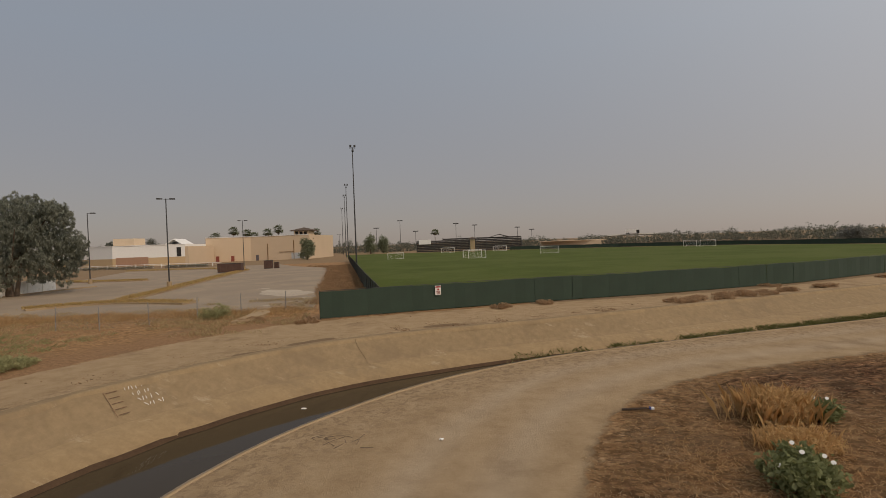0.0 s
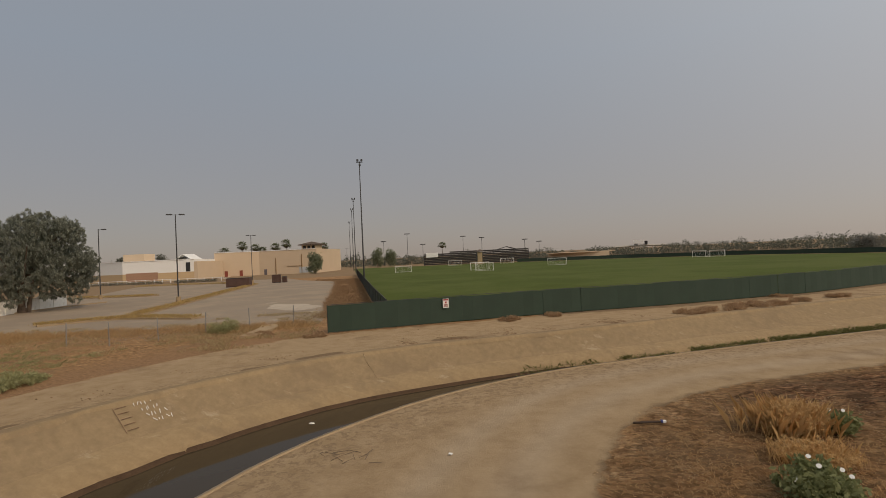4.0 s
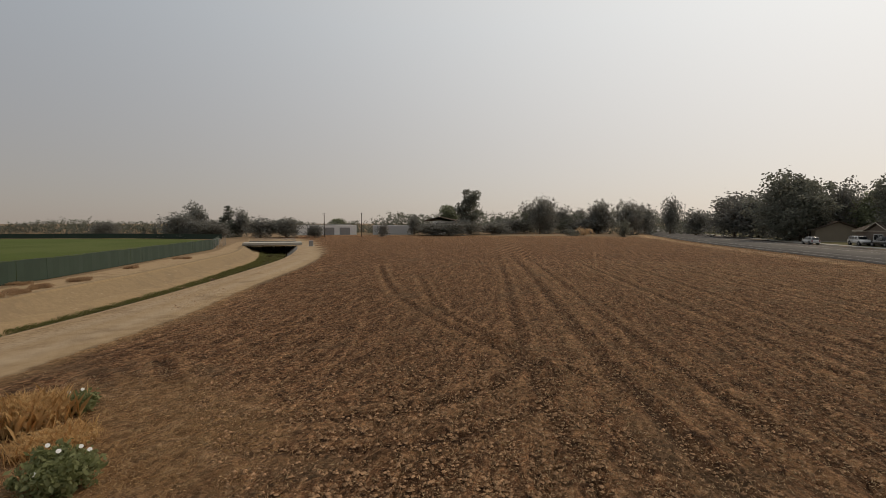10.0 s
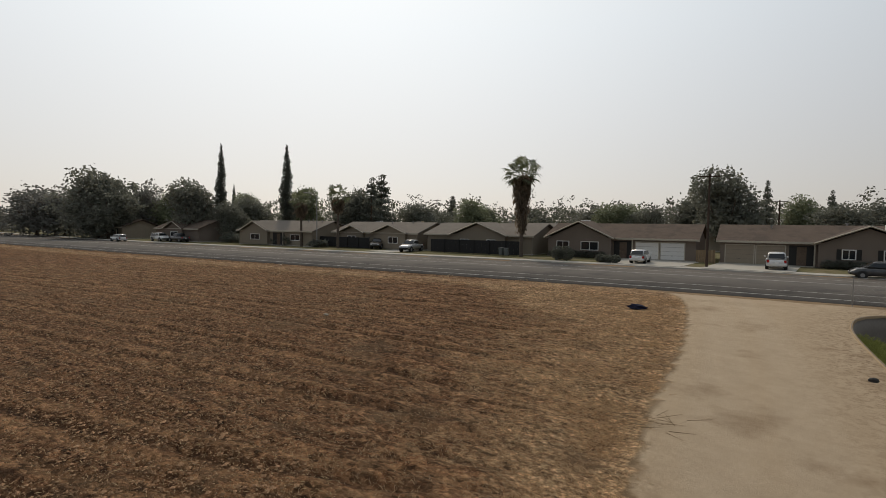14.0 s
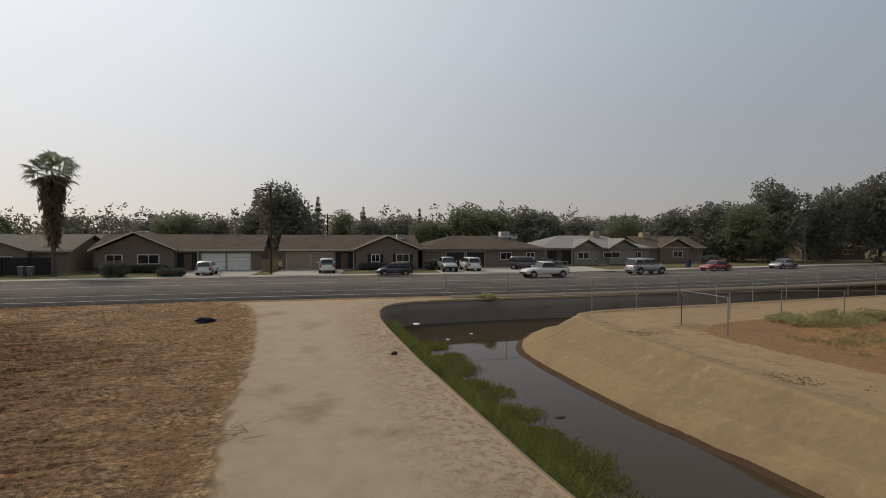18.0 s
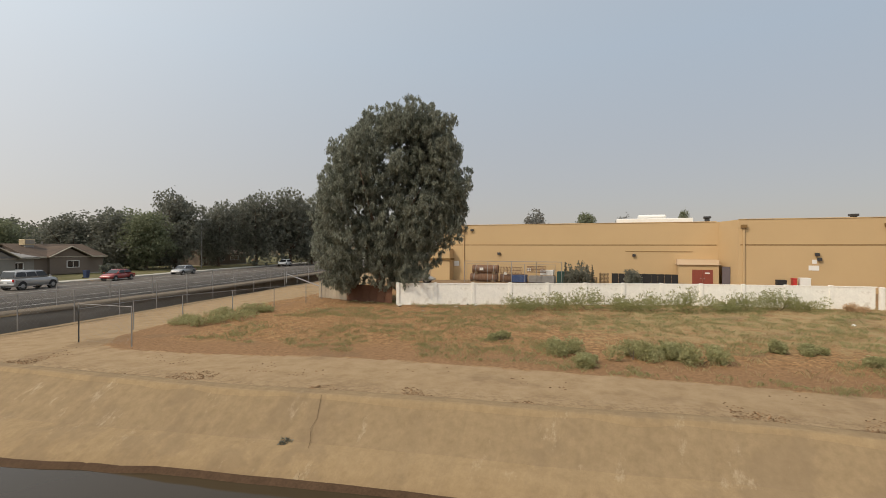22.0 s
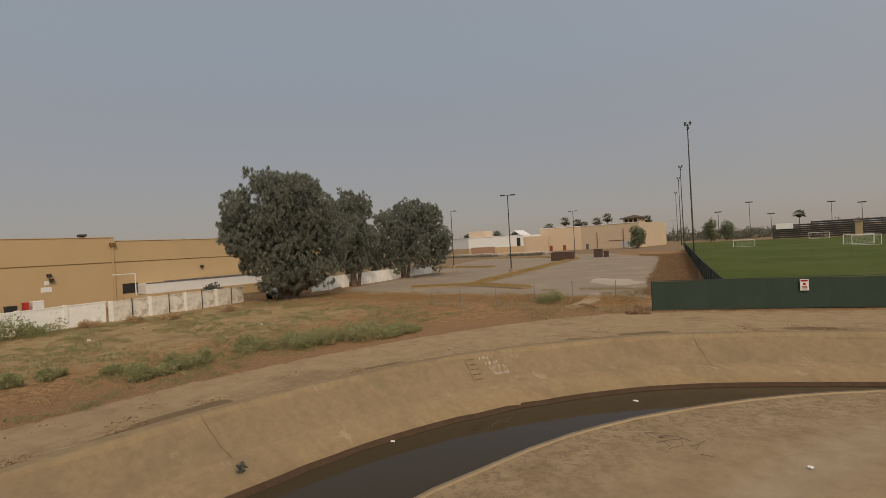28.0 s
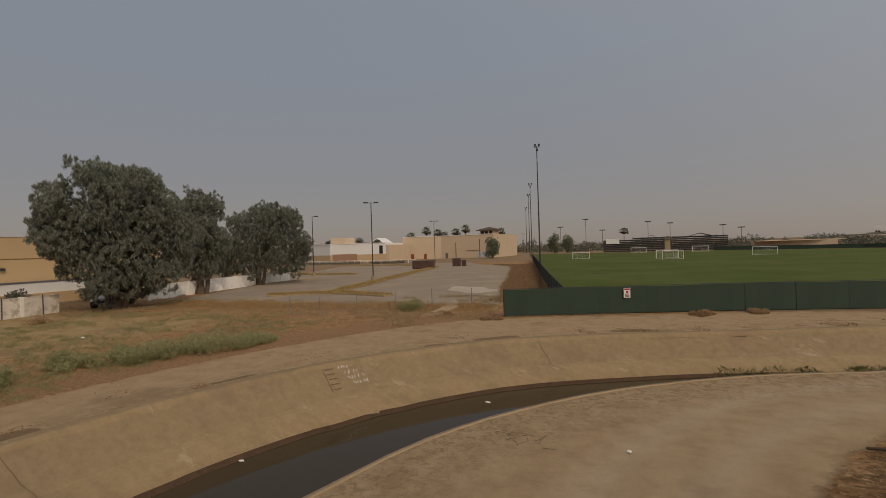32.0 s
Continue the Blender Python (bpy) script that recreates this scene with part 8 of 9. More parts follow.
rr = random.Random(9)
for i in range(26):
    litter(-37.2 + rr.uniform(-1.2, 2.4), -14.6 + rr.uniform(-3.0, 3.4), 0.03, rr.uniform(0.08, 0.3), rr.uniform(0.06, 0.2), rr.uniform(0.04, 0.09), "scrap of rubbish at the foot of the wall", (M_WHITE, M_GREYWOOD, M_WOOD, M_DARK)[i % 4], 60 + i)

# ladder rungs and scrawled marks on the far bank
i0 = int(np.argmin(np.hypot(*(FAR_LIP - np.array((-12.3, 17.5))).T)))
tf = np.gradient(FAR_LIP, axis=0)[i0]
tf = Vector((*(tf / np.linalg.norm(tf)), 0))
nf = Vector((tf.y, -tf.x, 0))
slope_dir = (nf * 0.98 + Vector((0, 0, -0.775))).normalized()
crest = Vector((*FAR_LIP[i0], -0.05)) + nf * 0.12
up_n = tf.cross(slope_dir).normalized()
if up_n.z < 0:
    up_n = -up_n
lad = empty("bank_ladder", pose(0, 0, 0), "dark rungs set in the concrete bank", "ladder")
for k in range(5):
    c = crest + slope_dir * (0.15 + 0.25 * k) + up_n * 0.03
    bm = bmesh.new()
    rod(bm, c - tf * 0.18, c + tf * 0.18, 0.011, 0.011, 6)
    part("rung", bm, M_RUST, lad)
bm = bmesh.new()
rod(bm, crest + slope_dir * 0.1 - tf * 0.25 + up_n * 0.04, crest + slope_dir * 1.25 - tf * 0.25 + up_n * 0.04, 0.009, 0.009, 5)
part("rail", bm, M_RUST, lad)
graf = empty("graffiti", pose(0, 0, 0), "illegible white painted marks on the bank", "graffiti")
for row in range(4):
    for k in range(5):
        c = crest + slope_dir * (0.16 + 0.29 * row) + tf * (0.42 + 0.15 * k + 0.12 * row) + up_n * 0.03
        a = c + slope_dir * grng.uniform(-0.10, -0.04) + tf * grng.uniform(-0.08, 0.08)
        b = c + slope_dir * grng.uniform(0.04, 0.10) + tf * grng.uniform(-0.08, 0.08)
        bm = bmesh.new()
        rod(bm, a, b, 0.012, 0.012, 4)
        part("paint_bar", bm, M_WHITE, graf)
# joints in the far bank
M_JOINT = surface("joint_dirt", (0.125, 0.088, 0.052), 0.95, 0.3, 3.0, 30.0, 0.2)
for jy in (-9.0, -27.0, 7.7, 24.5):
    j = int(np.argmin(np.abs(FAR_LIP[:, 1] - jy) + (FAR_LIP[:, 0] < -16) * 99))
    tj = np.gradient(FAR_LIP, axis=0)[j]
    tj = Vector((*(tj / np.linalg.norm(tj)), 0))
    nj = Vector((tj.y, -tj.x, 0))
    c = Vector((*FAR_LIP[j], 0))
    bm = bmesh.new()
    prev = c + nj * 0.1 + Vector((0, 0, 0.02))
    for k in range(1, 9):
        q = c + nj * (0.15 + 2.2 * k / 8) * FOOT[j] + Vector((0, 0, np.interp(0.15 + 2.2 * k / 8, (0.12, 1.2, 1.5, 2.48), (-0.06, -0.90, -1.03, -1.56)) + 0.012)) + tj * (grng.normal() * 0.03 + 0.05 * k)
        rod(bm, prev, q, 0.006, 0.006, 4)
        prev = q
    tagged(part("joint", bm, M_JOINT), "dark crack joint in the concrete bank", "joint", kind="structure")
shrub(-11.9, -9.3, 0.14, 0.2, "small green weed in a bank joint", M_LEAF, 120, 0.06, name="weed_bush", z=-1.15)
shrub(-12.8, 7.7, 0.14, 0.2, "small green weed in a bank joint", M_LEAF, 120, 0.06, name="weed_bush", z=-1.25)


# ---- parking lot things ----
M_YELLOWGRASS = leaf_mat("yellow_dry_grass", (0.42, 0.29, 0.11), (0.64, 0.47, 0.22), dry=(0.46, 0.33, 0.14))


def island(pts, w, label):
    """A kerbed planting strip with dry grass on it."""
    line = spline(pts, 2.0)
    L, R = offset(line, w / 2), offset(line, -w / 2)
    t = empty("planting_island", pose(0, 0, 0), label, "planting island")
    bm = bmesh.new()
    prism(bm, [tuple(p) for p in np.vstack([L, R[::-1]])], 0.0, 0.17)
    bmesh.ops.triangulate(bm, faces=[f for f in bm.faces if len(f.verts) > 4])
    bmesh.ops.recalc_face_normals(bm, faces=bm.faces[:])
    part("kerb", bm, M_LIP, t)
    fine = resample(line, 40 * len(line))
    side = offset(fine, w / 2) - fine
    pts = [(*(p + d * grng.uniform(-0.85, 0.85)), 0.16) for p, d in zip(fine, side)]
    V, F = blades(grng, pts, 0.24, 0.03, 6, 0.2, 0.7)
    ob = pymesh("dry_grass", V, F, M_YELLOWGRASS, t)
    tagged(ob, kind="stuff")


island([(-43.2, 110), (-38.8, 88), (-33.4, 61), (-31.2, 49)], 1.6, "kerbed strip of yellow dry grass across the lot")
island([(-36, 43.2), (-33.5, 45.4), (-30.4, 46.6), (-26, 45.4), (-22.3, 44.0)], 1.4, "kerbed strip of dry grass at the lot edge")
island([(-64, 86), (-58, 84), (-49, 83)], 1.6, "kerbed bed of dry grass under a lot lamp")
island([(-80, 128), (-60, 126), (-50, 118)], 1.8, "far kerbed bed of dry grass")
bm = bmesh.new()
ring = []
for k in range(26):
    a = 2 * math.pi * k / 26
    q = 1 + 0.5 * noise.noise((math.cos(a) * 1.6, math.sin(a) * 1.6, 3))
    ring.append((-16.4 + math.cos(a) * 3.4 * q, 51.8 + math.sin(a) * 2.8 * q - math.cos(a) * 2.6))
bm.faces.new([bm.verts.new((x, y, 0.042)) for x, y in ring])
tagged(part("dust_patch", bm, surface("pale_dust", (0.42, 0.35, 0.27), 0.95, 0.15, 0.8, 20.0, 0.2)), "pale spill of dust on the asphalt", "dust patch", kind="structure")
for a, b in (((-12.6, 45.5), 0.9), ((-20.6, 57.5), 0.6), ((-14.2, 40.3), 0.5)):
    bm = bmesh.new()
    bm.faces.new([bm.verts.new((a[0] + b * (1.2 + 0.5 * math.sin(3.1 * k)) * math.cos(k * 0.63), a[1] + b * (0.8 + 0.3 * math.cos(2.3 * k)) * math.sin(k * 0.63), 0.041)) for k in range(10)])
    tagged(part("dust_patch", bm, bpy.data.materials["pale_dust"]), "small pale smear of dust on the asphalt", "dust patch", kind="structure")
bm = bmesh.new()
prism(bm, [(-13.3, 31.2), (-12.2, 31.5), (-12.3, 35.4), (-12.9, 36.9), (-13.9, 36.6), (-13.4, 34.8)], -0.05, 0.16)
bmesh.ops.recalc_face_normals(bm, faces=bm.faces[:])
tagged(part("drain_chute", bm, M_LIP), "pale concrete drain chute off the parking lot", "drain chute")
kl = spline([(-44.2, 38.2), (-48, 43), (-51, 50), (-51.4, 58), (-51, 65), (-49.6, 72)], 1.5)
tagged(loft("lot_kerb", [lined(kl, -0.1, -0.02), lined(kl, -0.1, 0.16), lined(kl, 0.1, 0.17), lined(kl, 0.1, -0.02)], M_LIP, False), "worn concrete kerb round the parking lot", "kerb", kind="structure")
lot_front = [(x, 36.0 + 0.5 * math.sin(x * 0.9) + 1.1 * grng.normal(), 0.0) for x in grng.uniform(-42, -10, 1500)]
patch(lot_front, 0.22, 0.016, 9, 0.22, "lot_edge_grass", "orange dry grass along the parking lot edge", leaf_mat("orange_dry_grass", (0.44, 0.28, 0.13), (0.68, 0.48, 0.26), dry=(0.48, 0.32, 0.155)), 0.7)
pts = []
for _ in range(2600):
    y = grng.uniform(40, 118)
    x0, x1 = np.interp(y, (42, 58.6, 107.6, 122), (-10.6, -14, -24.3, -34)), np.interp(y, (34.2, 50.9, 148.6), (-4.4, -7.9, -27.7))
    x = x0 + (x1 - x0) * grng.uniform(-0.03, 0.9)
    if noise.noise((x * 0.35, y * 0.2, 31)) > -0.25:
        pts.append((x, y, 0.0))
patch(pts, 0.3, 0.03, 9, 0.3, "debris_strip", "russet dry weeds and debris beside the turf fence", M_RUSSET, 0.9)
M_DUMP = surface("dark_brown_steel", (0.085, 0.045, 0.032), 0.8, 0.3, 1.0, 20.0, 0.2)


def dumpster(x, y, turn, L, W, H, label):
    t = empty("dumpster", pose(x, y, 0.03, 0, 0, turn), label, "dumpster")
    part("body", boxes((-L / 2, -W / 2, 0.1, L / 2, W / 2, H), bevel=0.04), M_DUMP, t)
    for k in range(4):
        part("rib", boxes((-L / 2 + (k + 0.5) * L / 4 - 0.06, -W / 2 - 0.06, 0.15, -L / 2 + (k + 0.5) * L / 4 + 0.06, W / 2 + 0.06, H - 0.05)), M_DUMP, t)
    part("lid", boxes((-L / 2 - 0.03, -W / 2 - 0.03, H, L / 2 + 0.03, W / 2 + 0.03, H + 0.06)), M_DARK, t)
    for s in (-1, 1):
        part("skid", boxes((-L / 2, s * W / 2 - 0.08 * s - 0.05, 0, L / 2, s * W / 2 - 0.08 * s + 0.05, 0.1)), M_DARKSTEEL, t)


dumpster(-43.7, 103.6, 8, 4.6, 2.2, 1.75, "dark brown steel dumpster on the lot")
dumpster(-40.0, 115.4, 10, 1.8, 1.6, 1.8, "small dark waste container near the store")
dumpster(-38.4, 116.2, 10, 1.0, 1.2, 1.3, "small dark waste container near the store")
rail = empty("rail_fence", pose(0, 0, 0), "long white two-rail fence before the store", "fence")
line = resample(np.array([(-120, 154), (-92, 154.5), (-66, 150)], float), 20)
for p, q in zip(line[:-1], line[1:]):
    part("post", boxes((p[0] - 0.08, p[1] - 0.08, -0.1, p[0] + 0.08, p[1] + 0.08, 1.15)), M_WHITE, rail)
    for z in (0.55, 1.0):
        part("rail", rods(((*p, z), (*q, z), 0.06), sides=4), M_WHITE, rail)
hedge(-120, 150, -84, 146, 1.6, 0.9, "low dark hedge along the white rail fence", z=0, n=2600)
hedge(-80, 145.5, -68, 146, 1.4, 0.9, "low dark hedge along the white rail fence", z=0, n=1200)


# ---- store buildings ----
def on_store(name, p, q, u0, u1, z0, z1, d, material, parent, label=""):
    """A box on the wall that runs from p to q, between u0 and u1 metres along it."""
    p, q = np.array(p, float), np.array(q, float)
    a = math.degrees(math.atan2(q[1] - p[1], q[0] - p[0]))
    bm = boxes((u0, -d, z0, u1, 0.03, z1))
    bm.transform(pose(p[0], p[1], 0, 0, 0, a))
    return part(name, bm, material, parent, label)


A0, A1, A2 = (-92, 196), (-76, 200), (-52, 196)
on_store("parapet_cap", A0, A1, 0, 16.5, 9.4, 9.62, 0.15, M_WHITE, store)
on_store("parapet_cap", A1, A2, 0, 24.3, 9.4, 9.62, 0.15, M_WHITE, store)
for u in (3.5, 9.0):
    on_store("service_door", A0, A1, u, u + 1.2, 0, 2.2, 0.05, M_REDDOOR, store)
for u in (7.0, 18.0):
    on_store("drain_pipe", A1, A2, u, u + 0.2, 0.2, 6.5 + (u > 10), 0.2, M_GROOVE, store)
on_store("drain_pipe", A1, A2, 12.0, 18.0, 3.0, 3.15, 0.2, M_GROOVE, store)
on_store("service_door", A1, A2, 2.0, 3.2, 0, 2.2, 0.05, M_GREYDOOR, store)
on_store("mural_panel", A1, A2, 17.0, 22.5, 0.3, 2.6, 0.1, surface("pale_grey_paint", (0.42, 0.44, 0.45), 0.7, 0.15), store)
tw = empty("tower", pose(-55, 201, 0, 0, 0, -8), "cream corner tower with a flared brown roof", "tower")
part("shaft", boxes((-3.0, -3.0, 9.3, 3.0, 3.0, 11.0)), M_TAN_LT, tw)
bm = bmesh.new()
hip_roof(bm, -3.2, 3.2, -3.2, 3.2, 11.0, 1.5, 0.9, 0.3)
part("roof", bm, M_ROOF, tw)
for k in (-1.8, 0, 1.8):
    # Near-black slabs stand for the shade inside the tower openings.
    part("opening", boxes((k - 0.6, -3.05, 9.7, k + 0.6, -2.9, 10.8)), M_DARK, tw)
B0, B1, B2 = (-150, 190), (-112, 171), (-90, 176)
M_WAIN = surface("tan_wainscot", (0.50, 0.36, 0.21), 0.9, 0.08)
for p, q, L in ((B0, B1, 42.5), (B1, B2, 22.6)):
    on_store("wainscot", p, q, 0, L, 0, 2.9, 0.06, M_WAIN, store2, "tan lower wall band")
    on_store("parapet_cap", p, q, 0, L, 7.1, 7.3, 0.15, M_WHITE, store2)
on_store("loading_door", B1, B2, 1.0, 11.0, 0.3, 3.2, 0.10, surface("rust_panel", (0.33, 0.19, 0.12), 0.85, 0.15), store2, "rust brown loading panel")
on_store("sign_panel", B1, B2, 20.0, 21.4, 3.0, 6.2, 0.1, M_DARK, store2)
part("roof_box", boxes((-124, 190, 7.0, -116, 197, 10.2)), M_TAN_LT, store2, "raised roof block")
bm = bmesh.new()
gable_roof(bm, -101, -95, 184, 192, 7.2, 2.0, "y", 0.2)
part("roof_gable", bm, M_WHITE, store2)
bm = boxes((-92.0, 176.1, 0, -88.8, 196, 6.4))
part("link_wall", bm, M_TAN_LT, store2)
for x, y, h, r in ((-49.0, 182, 6.9, 3.4), (-152, 232, 10, 3), (-138, 240, 11, 4), (-118, 262, 12, 4.5), (-96, 268, 11, 4), (-172, 205, 12, 4), (-36, 250, 9, 4), (-31, 262, 8, 4)):
    t = tree("green tree beside the store building", int(h * 10 + abs(x)), h, r, 0.6, 2600, 0.4, M_LEAF_LT if x > -60 else M_LEAF, count=12)
    settle(t, x, y)


# ---- sports field things ----
def goal(x, y, turn, W, H, label="white portable soccer goal with a net"):
    t = empty("soccer_goal", pose(x, y, 0.04, 0, 0, turn), label, "goal", "soccer goals")
    for s in (-1, 1):
        part("upright", rods(((s * W / 2, 0, 0), (s * W / 2, 0, H), 0.06), sides=8), M_WHITE, t)
        part("stay", rods(((s * W / 2, 0, H), (s * W / 2, 0.6, H), 0.035), ((s * W / 2, 0.6, H), (s * W / 2, 1.5, 0.03), 0.035), ((s * W / 2, 0, 0.03), (s * W / 2, 1.5, 0.03), 0.035), sides=6), M_WHITE, t)
    part("crossbar", rods(((-W / 2 - 0.05, 0, H), (W / 2 + 0.05, 0, H), 0.06), sides=8), M_WHITE, t)
    part("ground_bar", rods(((-W / 2, 1.5, 0.03), (W / 2, 1.5, 0.03), 0.035), sides=6), M_WHITE, t)
    bm = bmesh.new()
    k = int(W / 0.35)
    for i in range(k + 1):
        u = -W / 2 + W * i / k
        rod(bm, (u, 0.6, H), (u, 1.5, 0.03), 0.006, 0.006, 3)
    for i in range(7):
        f = i / 7
        rod(bm, (-W / 2, 0.6 + 0.9 * f, H * (1 - f)), (W / 2, 0.6 + 0.9 * f, H * (1 - f)), 0.006, 0.006, 3)
    part("net", bm, M_WHITE, t)


goal(32.8, 156, -12, 5.6, 2.1)
goal(8.9, 133.5, -4, 4.6, 2.1)
goal(8.2, 142, 4, 5.2, 2.1)
goal(-14.3, 152, 8, 4.8, 1.8)
goal(2.0, 214, 0, 5.6, 2.1)
goal(86, 176, -70, 5.6, 2.1)
goal(89, 170, -40, 4.6, 2.1)
goal(24, 214, 0, 5.6, 2.1)
# notice on the fence
t = empty("fence_sign", pose(-0.45, 34.28, 0, 0, 0, 19), "white warning notice with a red header on the fence", "sign")
part("board", boxes((-0.21, -0.02, 1.03, 0.21, 0.0, 1.65), bevel=0.008), M_WHITE, t)
part("header_bar", boxes((-0.18, -0.03, 1.53, 0.18, -0.02, 1.62)), M_RED_LAMP, t)
part("symbol", boxes((-0.06, -0.03, 1.34, 0.06, -0.02, 1.46)), M_RED_LAMP, t)
for k in range(3):
    part("text_bar", boxes((-0.13, -0.03, 1.09 + 0.075 * k, 0.13, -0.02, 1.13 + 0.075 * k)), M_REDDOOR, t)
# dark stands, backstop and stone tower at the far end
M_STAND = surface("dark_slatted_wall", (0.045, 0.04, 0.037), 0.9, 0.3, 0.4, 8.0, 0.2)
st = empty("grandstand", pose(0, 232, 0), "long dark slatted stand at the end of the turf", "grandstand")
for i in range(13):
    x = -12 + i * 4.0
    hh = 5.2 + (1.0 if 2 < i < 12 else 0.0)
    part("post", boxes((x - 0.12, -0.3, -0.1, x + 0.12, 0.0, hh + 0.2)), M_DARKSTEEL, st)
    if i < 12:
        for z in np.arange(0.3, hh, 0.75):
            part("slat", boxes((x, -0.12, z, x + 4.0, 0.0, z + 0.6)), M_STAND, st)
part("scoreboard", boxes((-11, -0.6, 3.8, -5.5, -0.2, 5.9), bevel=0.05), M_WHITE, st, "pale scoreboard panel")
bm = bmesh.new()
gable_roof(bm, 22, 30, -1, 4, 6.0, 1.2, "y", 0.3)
part("roof", bm, M_STAND, st)
tw = empty("stone_tower", pose(12.8, 219, 0), "slim tan stone tower with a capped roof", "tower")
part("shaft", boxes((-1.0, -1.0, -0.1, 1.0, 1.0, 5.4), bevel=0.05), surface("tan_stone", (0.36, 0.27, 0.16), 0.9, 0.2, 1.2, 10.0, 0.5), tw)
bm = bmesh.new()
hip_roof(bm, -1.0, 1.0, -1.0, 1.0, 5.6, 0.9, 0.7, 0.15)
part("cap", bm, M_ROOF, tw)
cb = big_building("low_clubhouse", [(46, 238), (72, 230), (74, 236), (48, 244)], 3.1, M_TAN_LT, "low cream clubhouse behind the turf")
part("roof", boxes((46, 231, 3.1, 75, 243, 3.3)), M_TAN_LT, cb)
for x, y, h in ((-39, 298, 14.5), (-25, 299, 18.4), (-16, 300, 11.9), (8, 300, 15.6), (19, 299, 14.3), (44, 297, 12.1), (52, 295, 10.5)):
    t = empty("floodlight_pole", pose(x, y, 0), "distant floodlight pole beyond the field", "light pole", "distant floodlights")
    part("pole", rods(((0, 0, -0.2), (0, 0, h), 0.16, 0.1), sides=6), M_DARKSTEEL, t)
    part("crossarm", boxes((-1.6, -0.1, h - 0.5, 1.6, 0.1, h)), M_DARKSTEEL, t)
# overpass on the horizon with a white truck
ov = empty("overpass", pose(0, 0, 0), "pale highway overpass on the horizon", "bridge")
for i in range(12):
    a0, a1 = 15.5 + i * 0.9, 16.4 + i * 0.9
    z0 = 3.6 + 1.5 * math.sin(math.pi * i / 12)
    z1 = 3.6 + 1.5 * math.sin(math.pi * (i + 1) / 12)
    p, q = (370 * math.sin(radians(a0)), 370 * math.cos(radians(a0))), (370 * math.sin(radians(a1)), 370 * math.cos(radians(a1)))
    bm = bmesh.new()
    rod(bm, (*p, z0), (*q, z1), 0.7, 0.7, 4)
    part("deck", bm, M_PAVE, ov)
    part("pier", rods(((*p, -0.2), (*p, z0), 0.5), sides=8), M_PAVE, ov)
tk = empty("truck", pose(370 * math.sin(radians(20.5)), 370 * math.cos(radians(20.5)), 5.6, 0, 0, -20), "white box truck on the overpass", "truck")
part("box", boxes((-4, -1.2, 0.6, 3, 1.2, 3.2), bevel=0.05), M_WHITE, tk)
part("cab", boxes((3.1, -1.1, 0.5, 5.0, 1.1, 2.6), bevel=0.1), M_DARK, tk)
for x in (-3, -1.8, 4):
    part("wheel", rods(((x, -1.2, 0.5), (x, 1.2, 0.5), 0.5), sides=12), M_TYRE, tk)

# ---- culvert bridge over the canal ----
M_CULVERT = surface("pale_culvert_concrete", (0.30, 0.26, 0.215), 0.9, 0.2, 0.8, 9.0, 0.2)
br = empty("culvert_bridge", pose(95.2, 62.6, 0, 0, 0, 125), "grey concrete culvert bridge with dark openings", "bridge")
for a, b, z0, z1 in ((0, 2.4, -1.9, 0.7), (4.4, 4.9, -1.9, 0.6), (6.9, 9.5, -1.9, 0.7), (0, 9.5, -1.0, 0.8)):
    part("headwall", boxes((a, -0.3, z0, b, 0.3, z1), bevel=0.03), M_CULVERT, br)
part("deck", boxes((-1, 0.35, 0.1, 10.5, 6.0, 0.6), bevel=0.03), M_PAVE, br)
for a, b in ((2.4, 4.4), (4.9, 6.9)):
    # Mud-brown panels behind the headwall stand for the shade inside the culvert.
    part("opening", boxes((a, 1.2, -1.9, b, 1.4, 0.1)), M_MUD_SHADE, br)
for k in range(6):
    part("rail_post", rods(((0.2 + k * 1.8, 0.1, 0.7), (0.2 + k * 1.8, 0.1, 1.25), 0.03), sides=6), M_STEEL, br)
for z in (1.0, 1.23):
    part("rail", rods(((0.2, 0.1, z), (9.3, 0.1, z), 0.03), sides=6), M_STEEL, br)
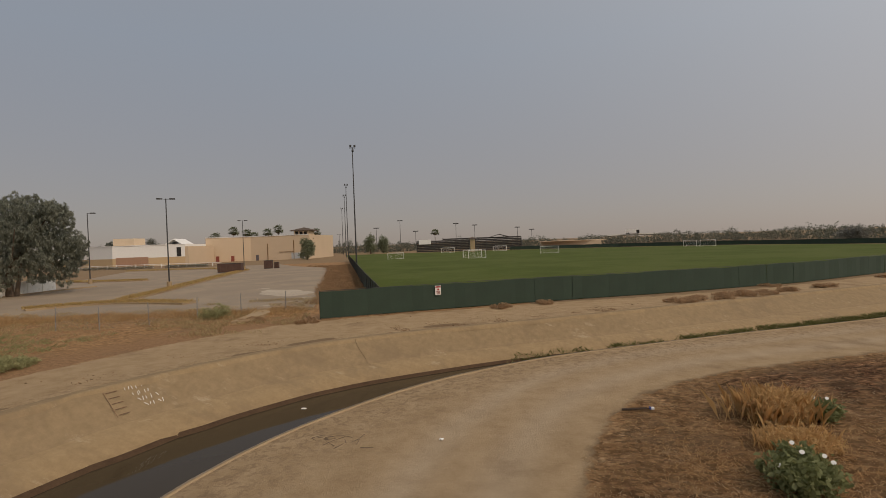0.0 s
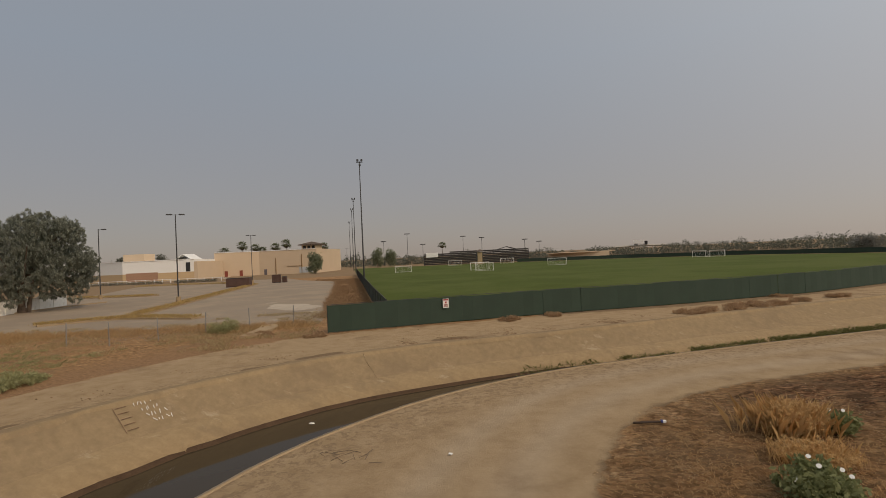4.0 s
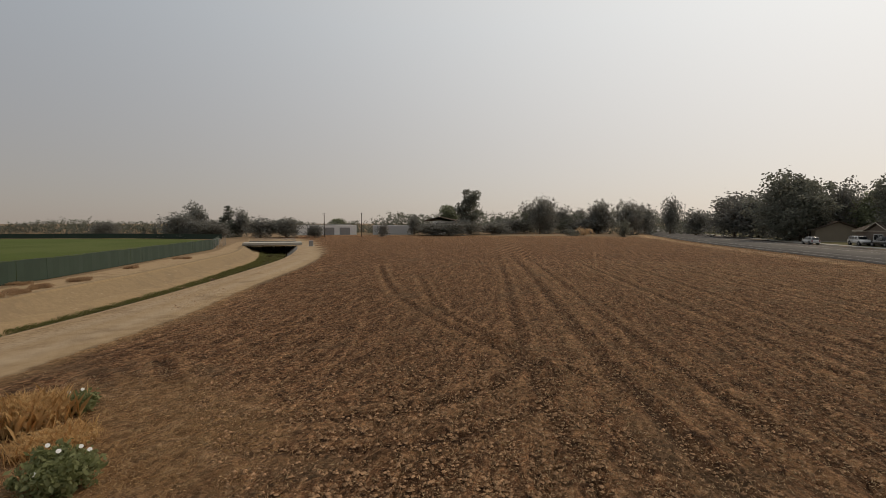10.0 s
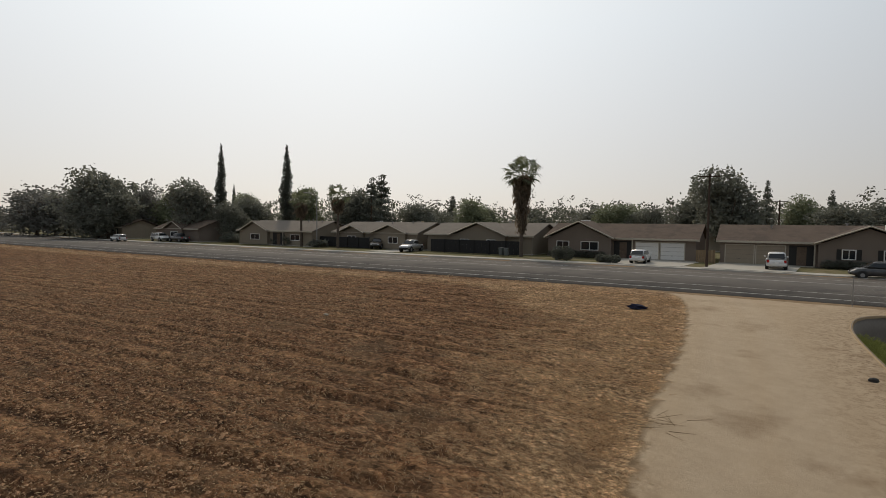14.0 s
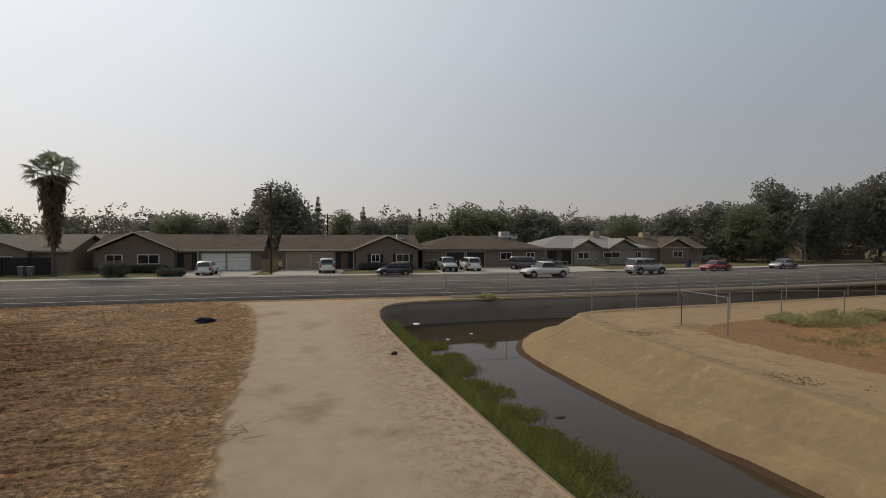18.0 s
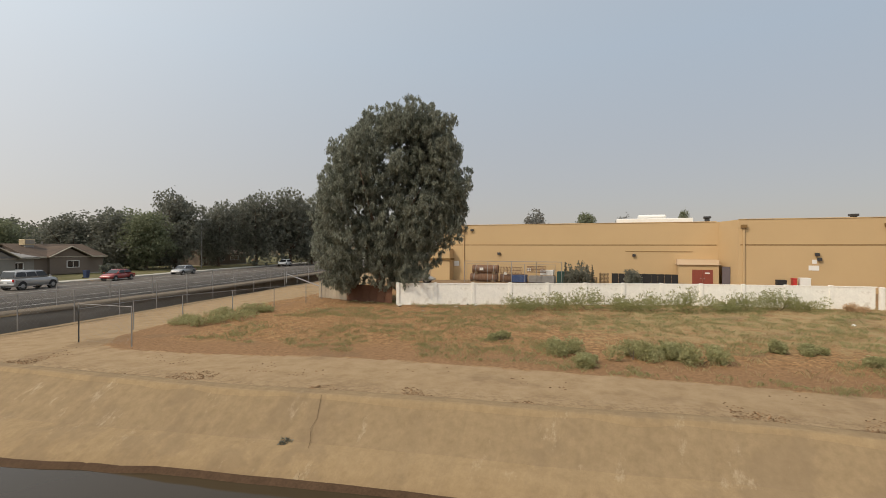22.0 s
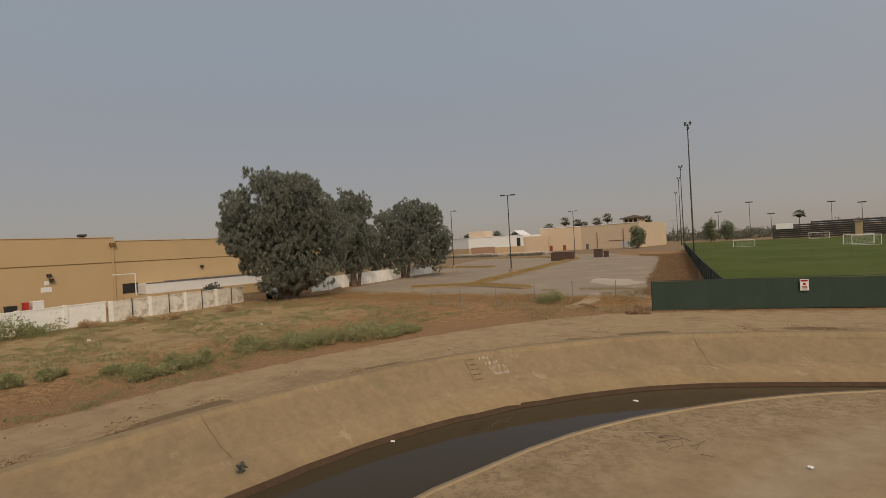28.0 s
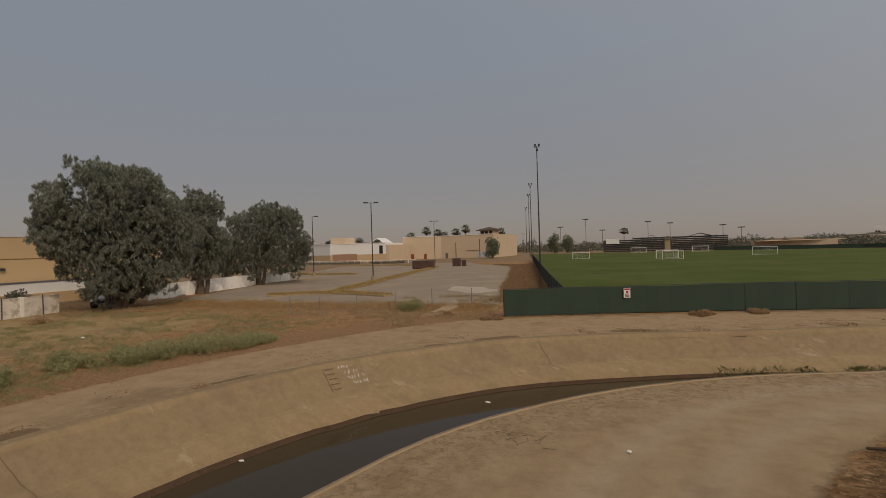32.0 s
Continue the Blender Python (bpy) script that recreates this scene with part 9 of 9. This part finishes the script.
mesh_fence([(70, 62.2), (78, 67.5), (88, 75)], 1.8, "pale chain-link fence near the culvert", 3.0)
t = empty("control_box", pose(88, 54.5, 0, 0, 0, 30), "small grey equipment box by the track", "equipment box")
part("cabinet", boxes((-0.6, -0.4, 0.1, 0.6, 0.4, 1.1), bevel=0.03), M_STEEL, t)
part("plinth", boxes((-0.8, -0.6, -0.1, 0.8, 0.6, 0.1)), M_PAVE, t)

# ---- far buildings along the field's end ----
wb = big_building("white_warehouse", [(166, 109), (178, 90), (200, 104), (188, 123)], 3.7, M_WHITE, "long low white warehouse beyond the field")
part("roof", boxes((176, 98, 3.7, 190, 112, 3.9)), M_STEEL, wb)
for k in range(3):
    on_store("roll_door", (166, 109), (178, 90), 4 + k * 6, 8 + k * 6, 0, 2.8, 0.05, M_STEEL, wb)
wb = big_building("grey_warehouse", [(180, 84), (187, 70), (204, 78), (197, 92)], 3.6, surface("pale_grey_metal", (0.42, 0.42, 0.41), 0.6, 0.08), "pale grey metal warehouse beyond the field")
on_store("roll_door", (180, 84), (187, 70), 2, 6, 0, 2.8, 0.05, M_WHITE, wb)
hb = big_building("two_storey_house", [(188, 62), (192, 53), (200, 56), (196, 66)], 5.2, M_WHITE, "white two-storey house behind trees")
bm = bmesh.new()
gable_roof(bm, 188, 200, 53, 66, 5.2, 1.6, "x", 0.3)
part("roof", bm, M_ROOF, hb)
for k in range(3):
    on_store("window_band", (188, 62), (192, 53), 1 + 3 * k, 2.4 + 3 * k, 3.2, 4.4, 0.05, M_GLASS, hb)
shrub(171.5, -7.5, 2.8, 5.4, "dark round bush at the field's end", M_LEAF, 1600, 0.3, lobes_n=12)
shrub(186, 5, 4.2, 2.9, "brownish shrub thicket at the field's end", M_DRYWEED, 1400, 0.25, lobes_n=12)
shrub(181, 9, 3.0, 2.4, "dark shrub thicket at the field's end", M_LEAF, 1300, 0.25, lobes_n=12)
mesh_fence([(178, -16), (178, 8), (176, 40)], 1.8, "pale fence across the end of the field", 6.0)
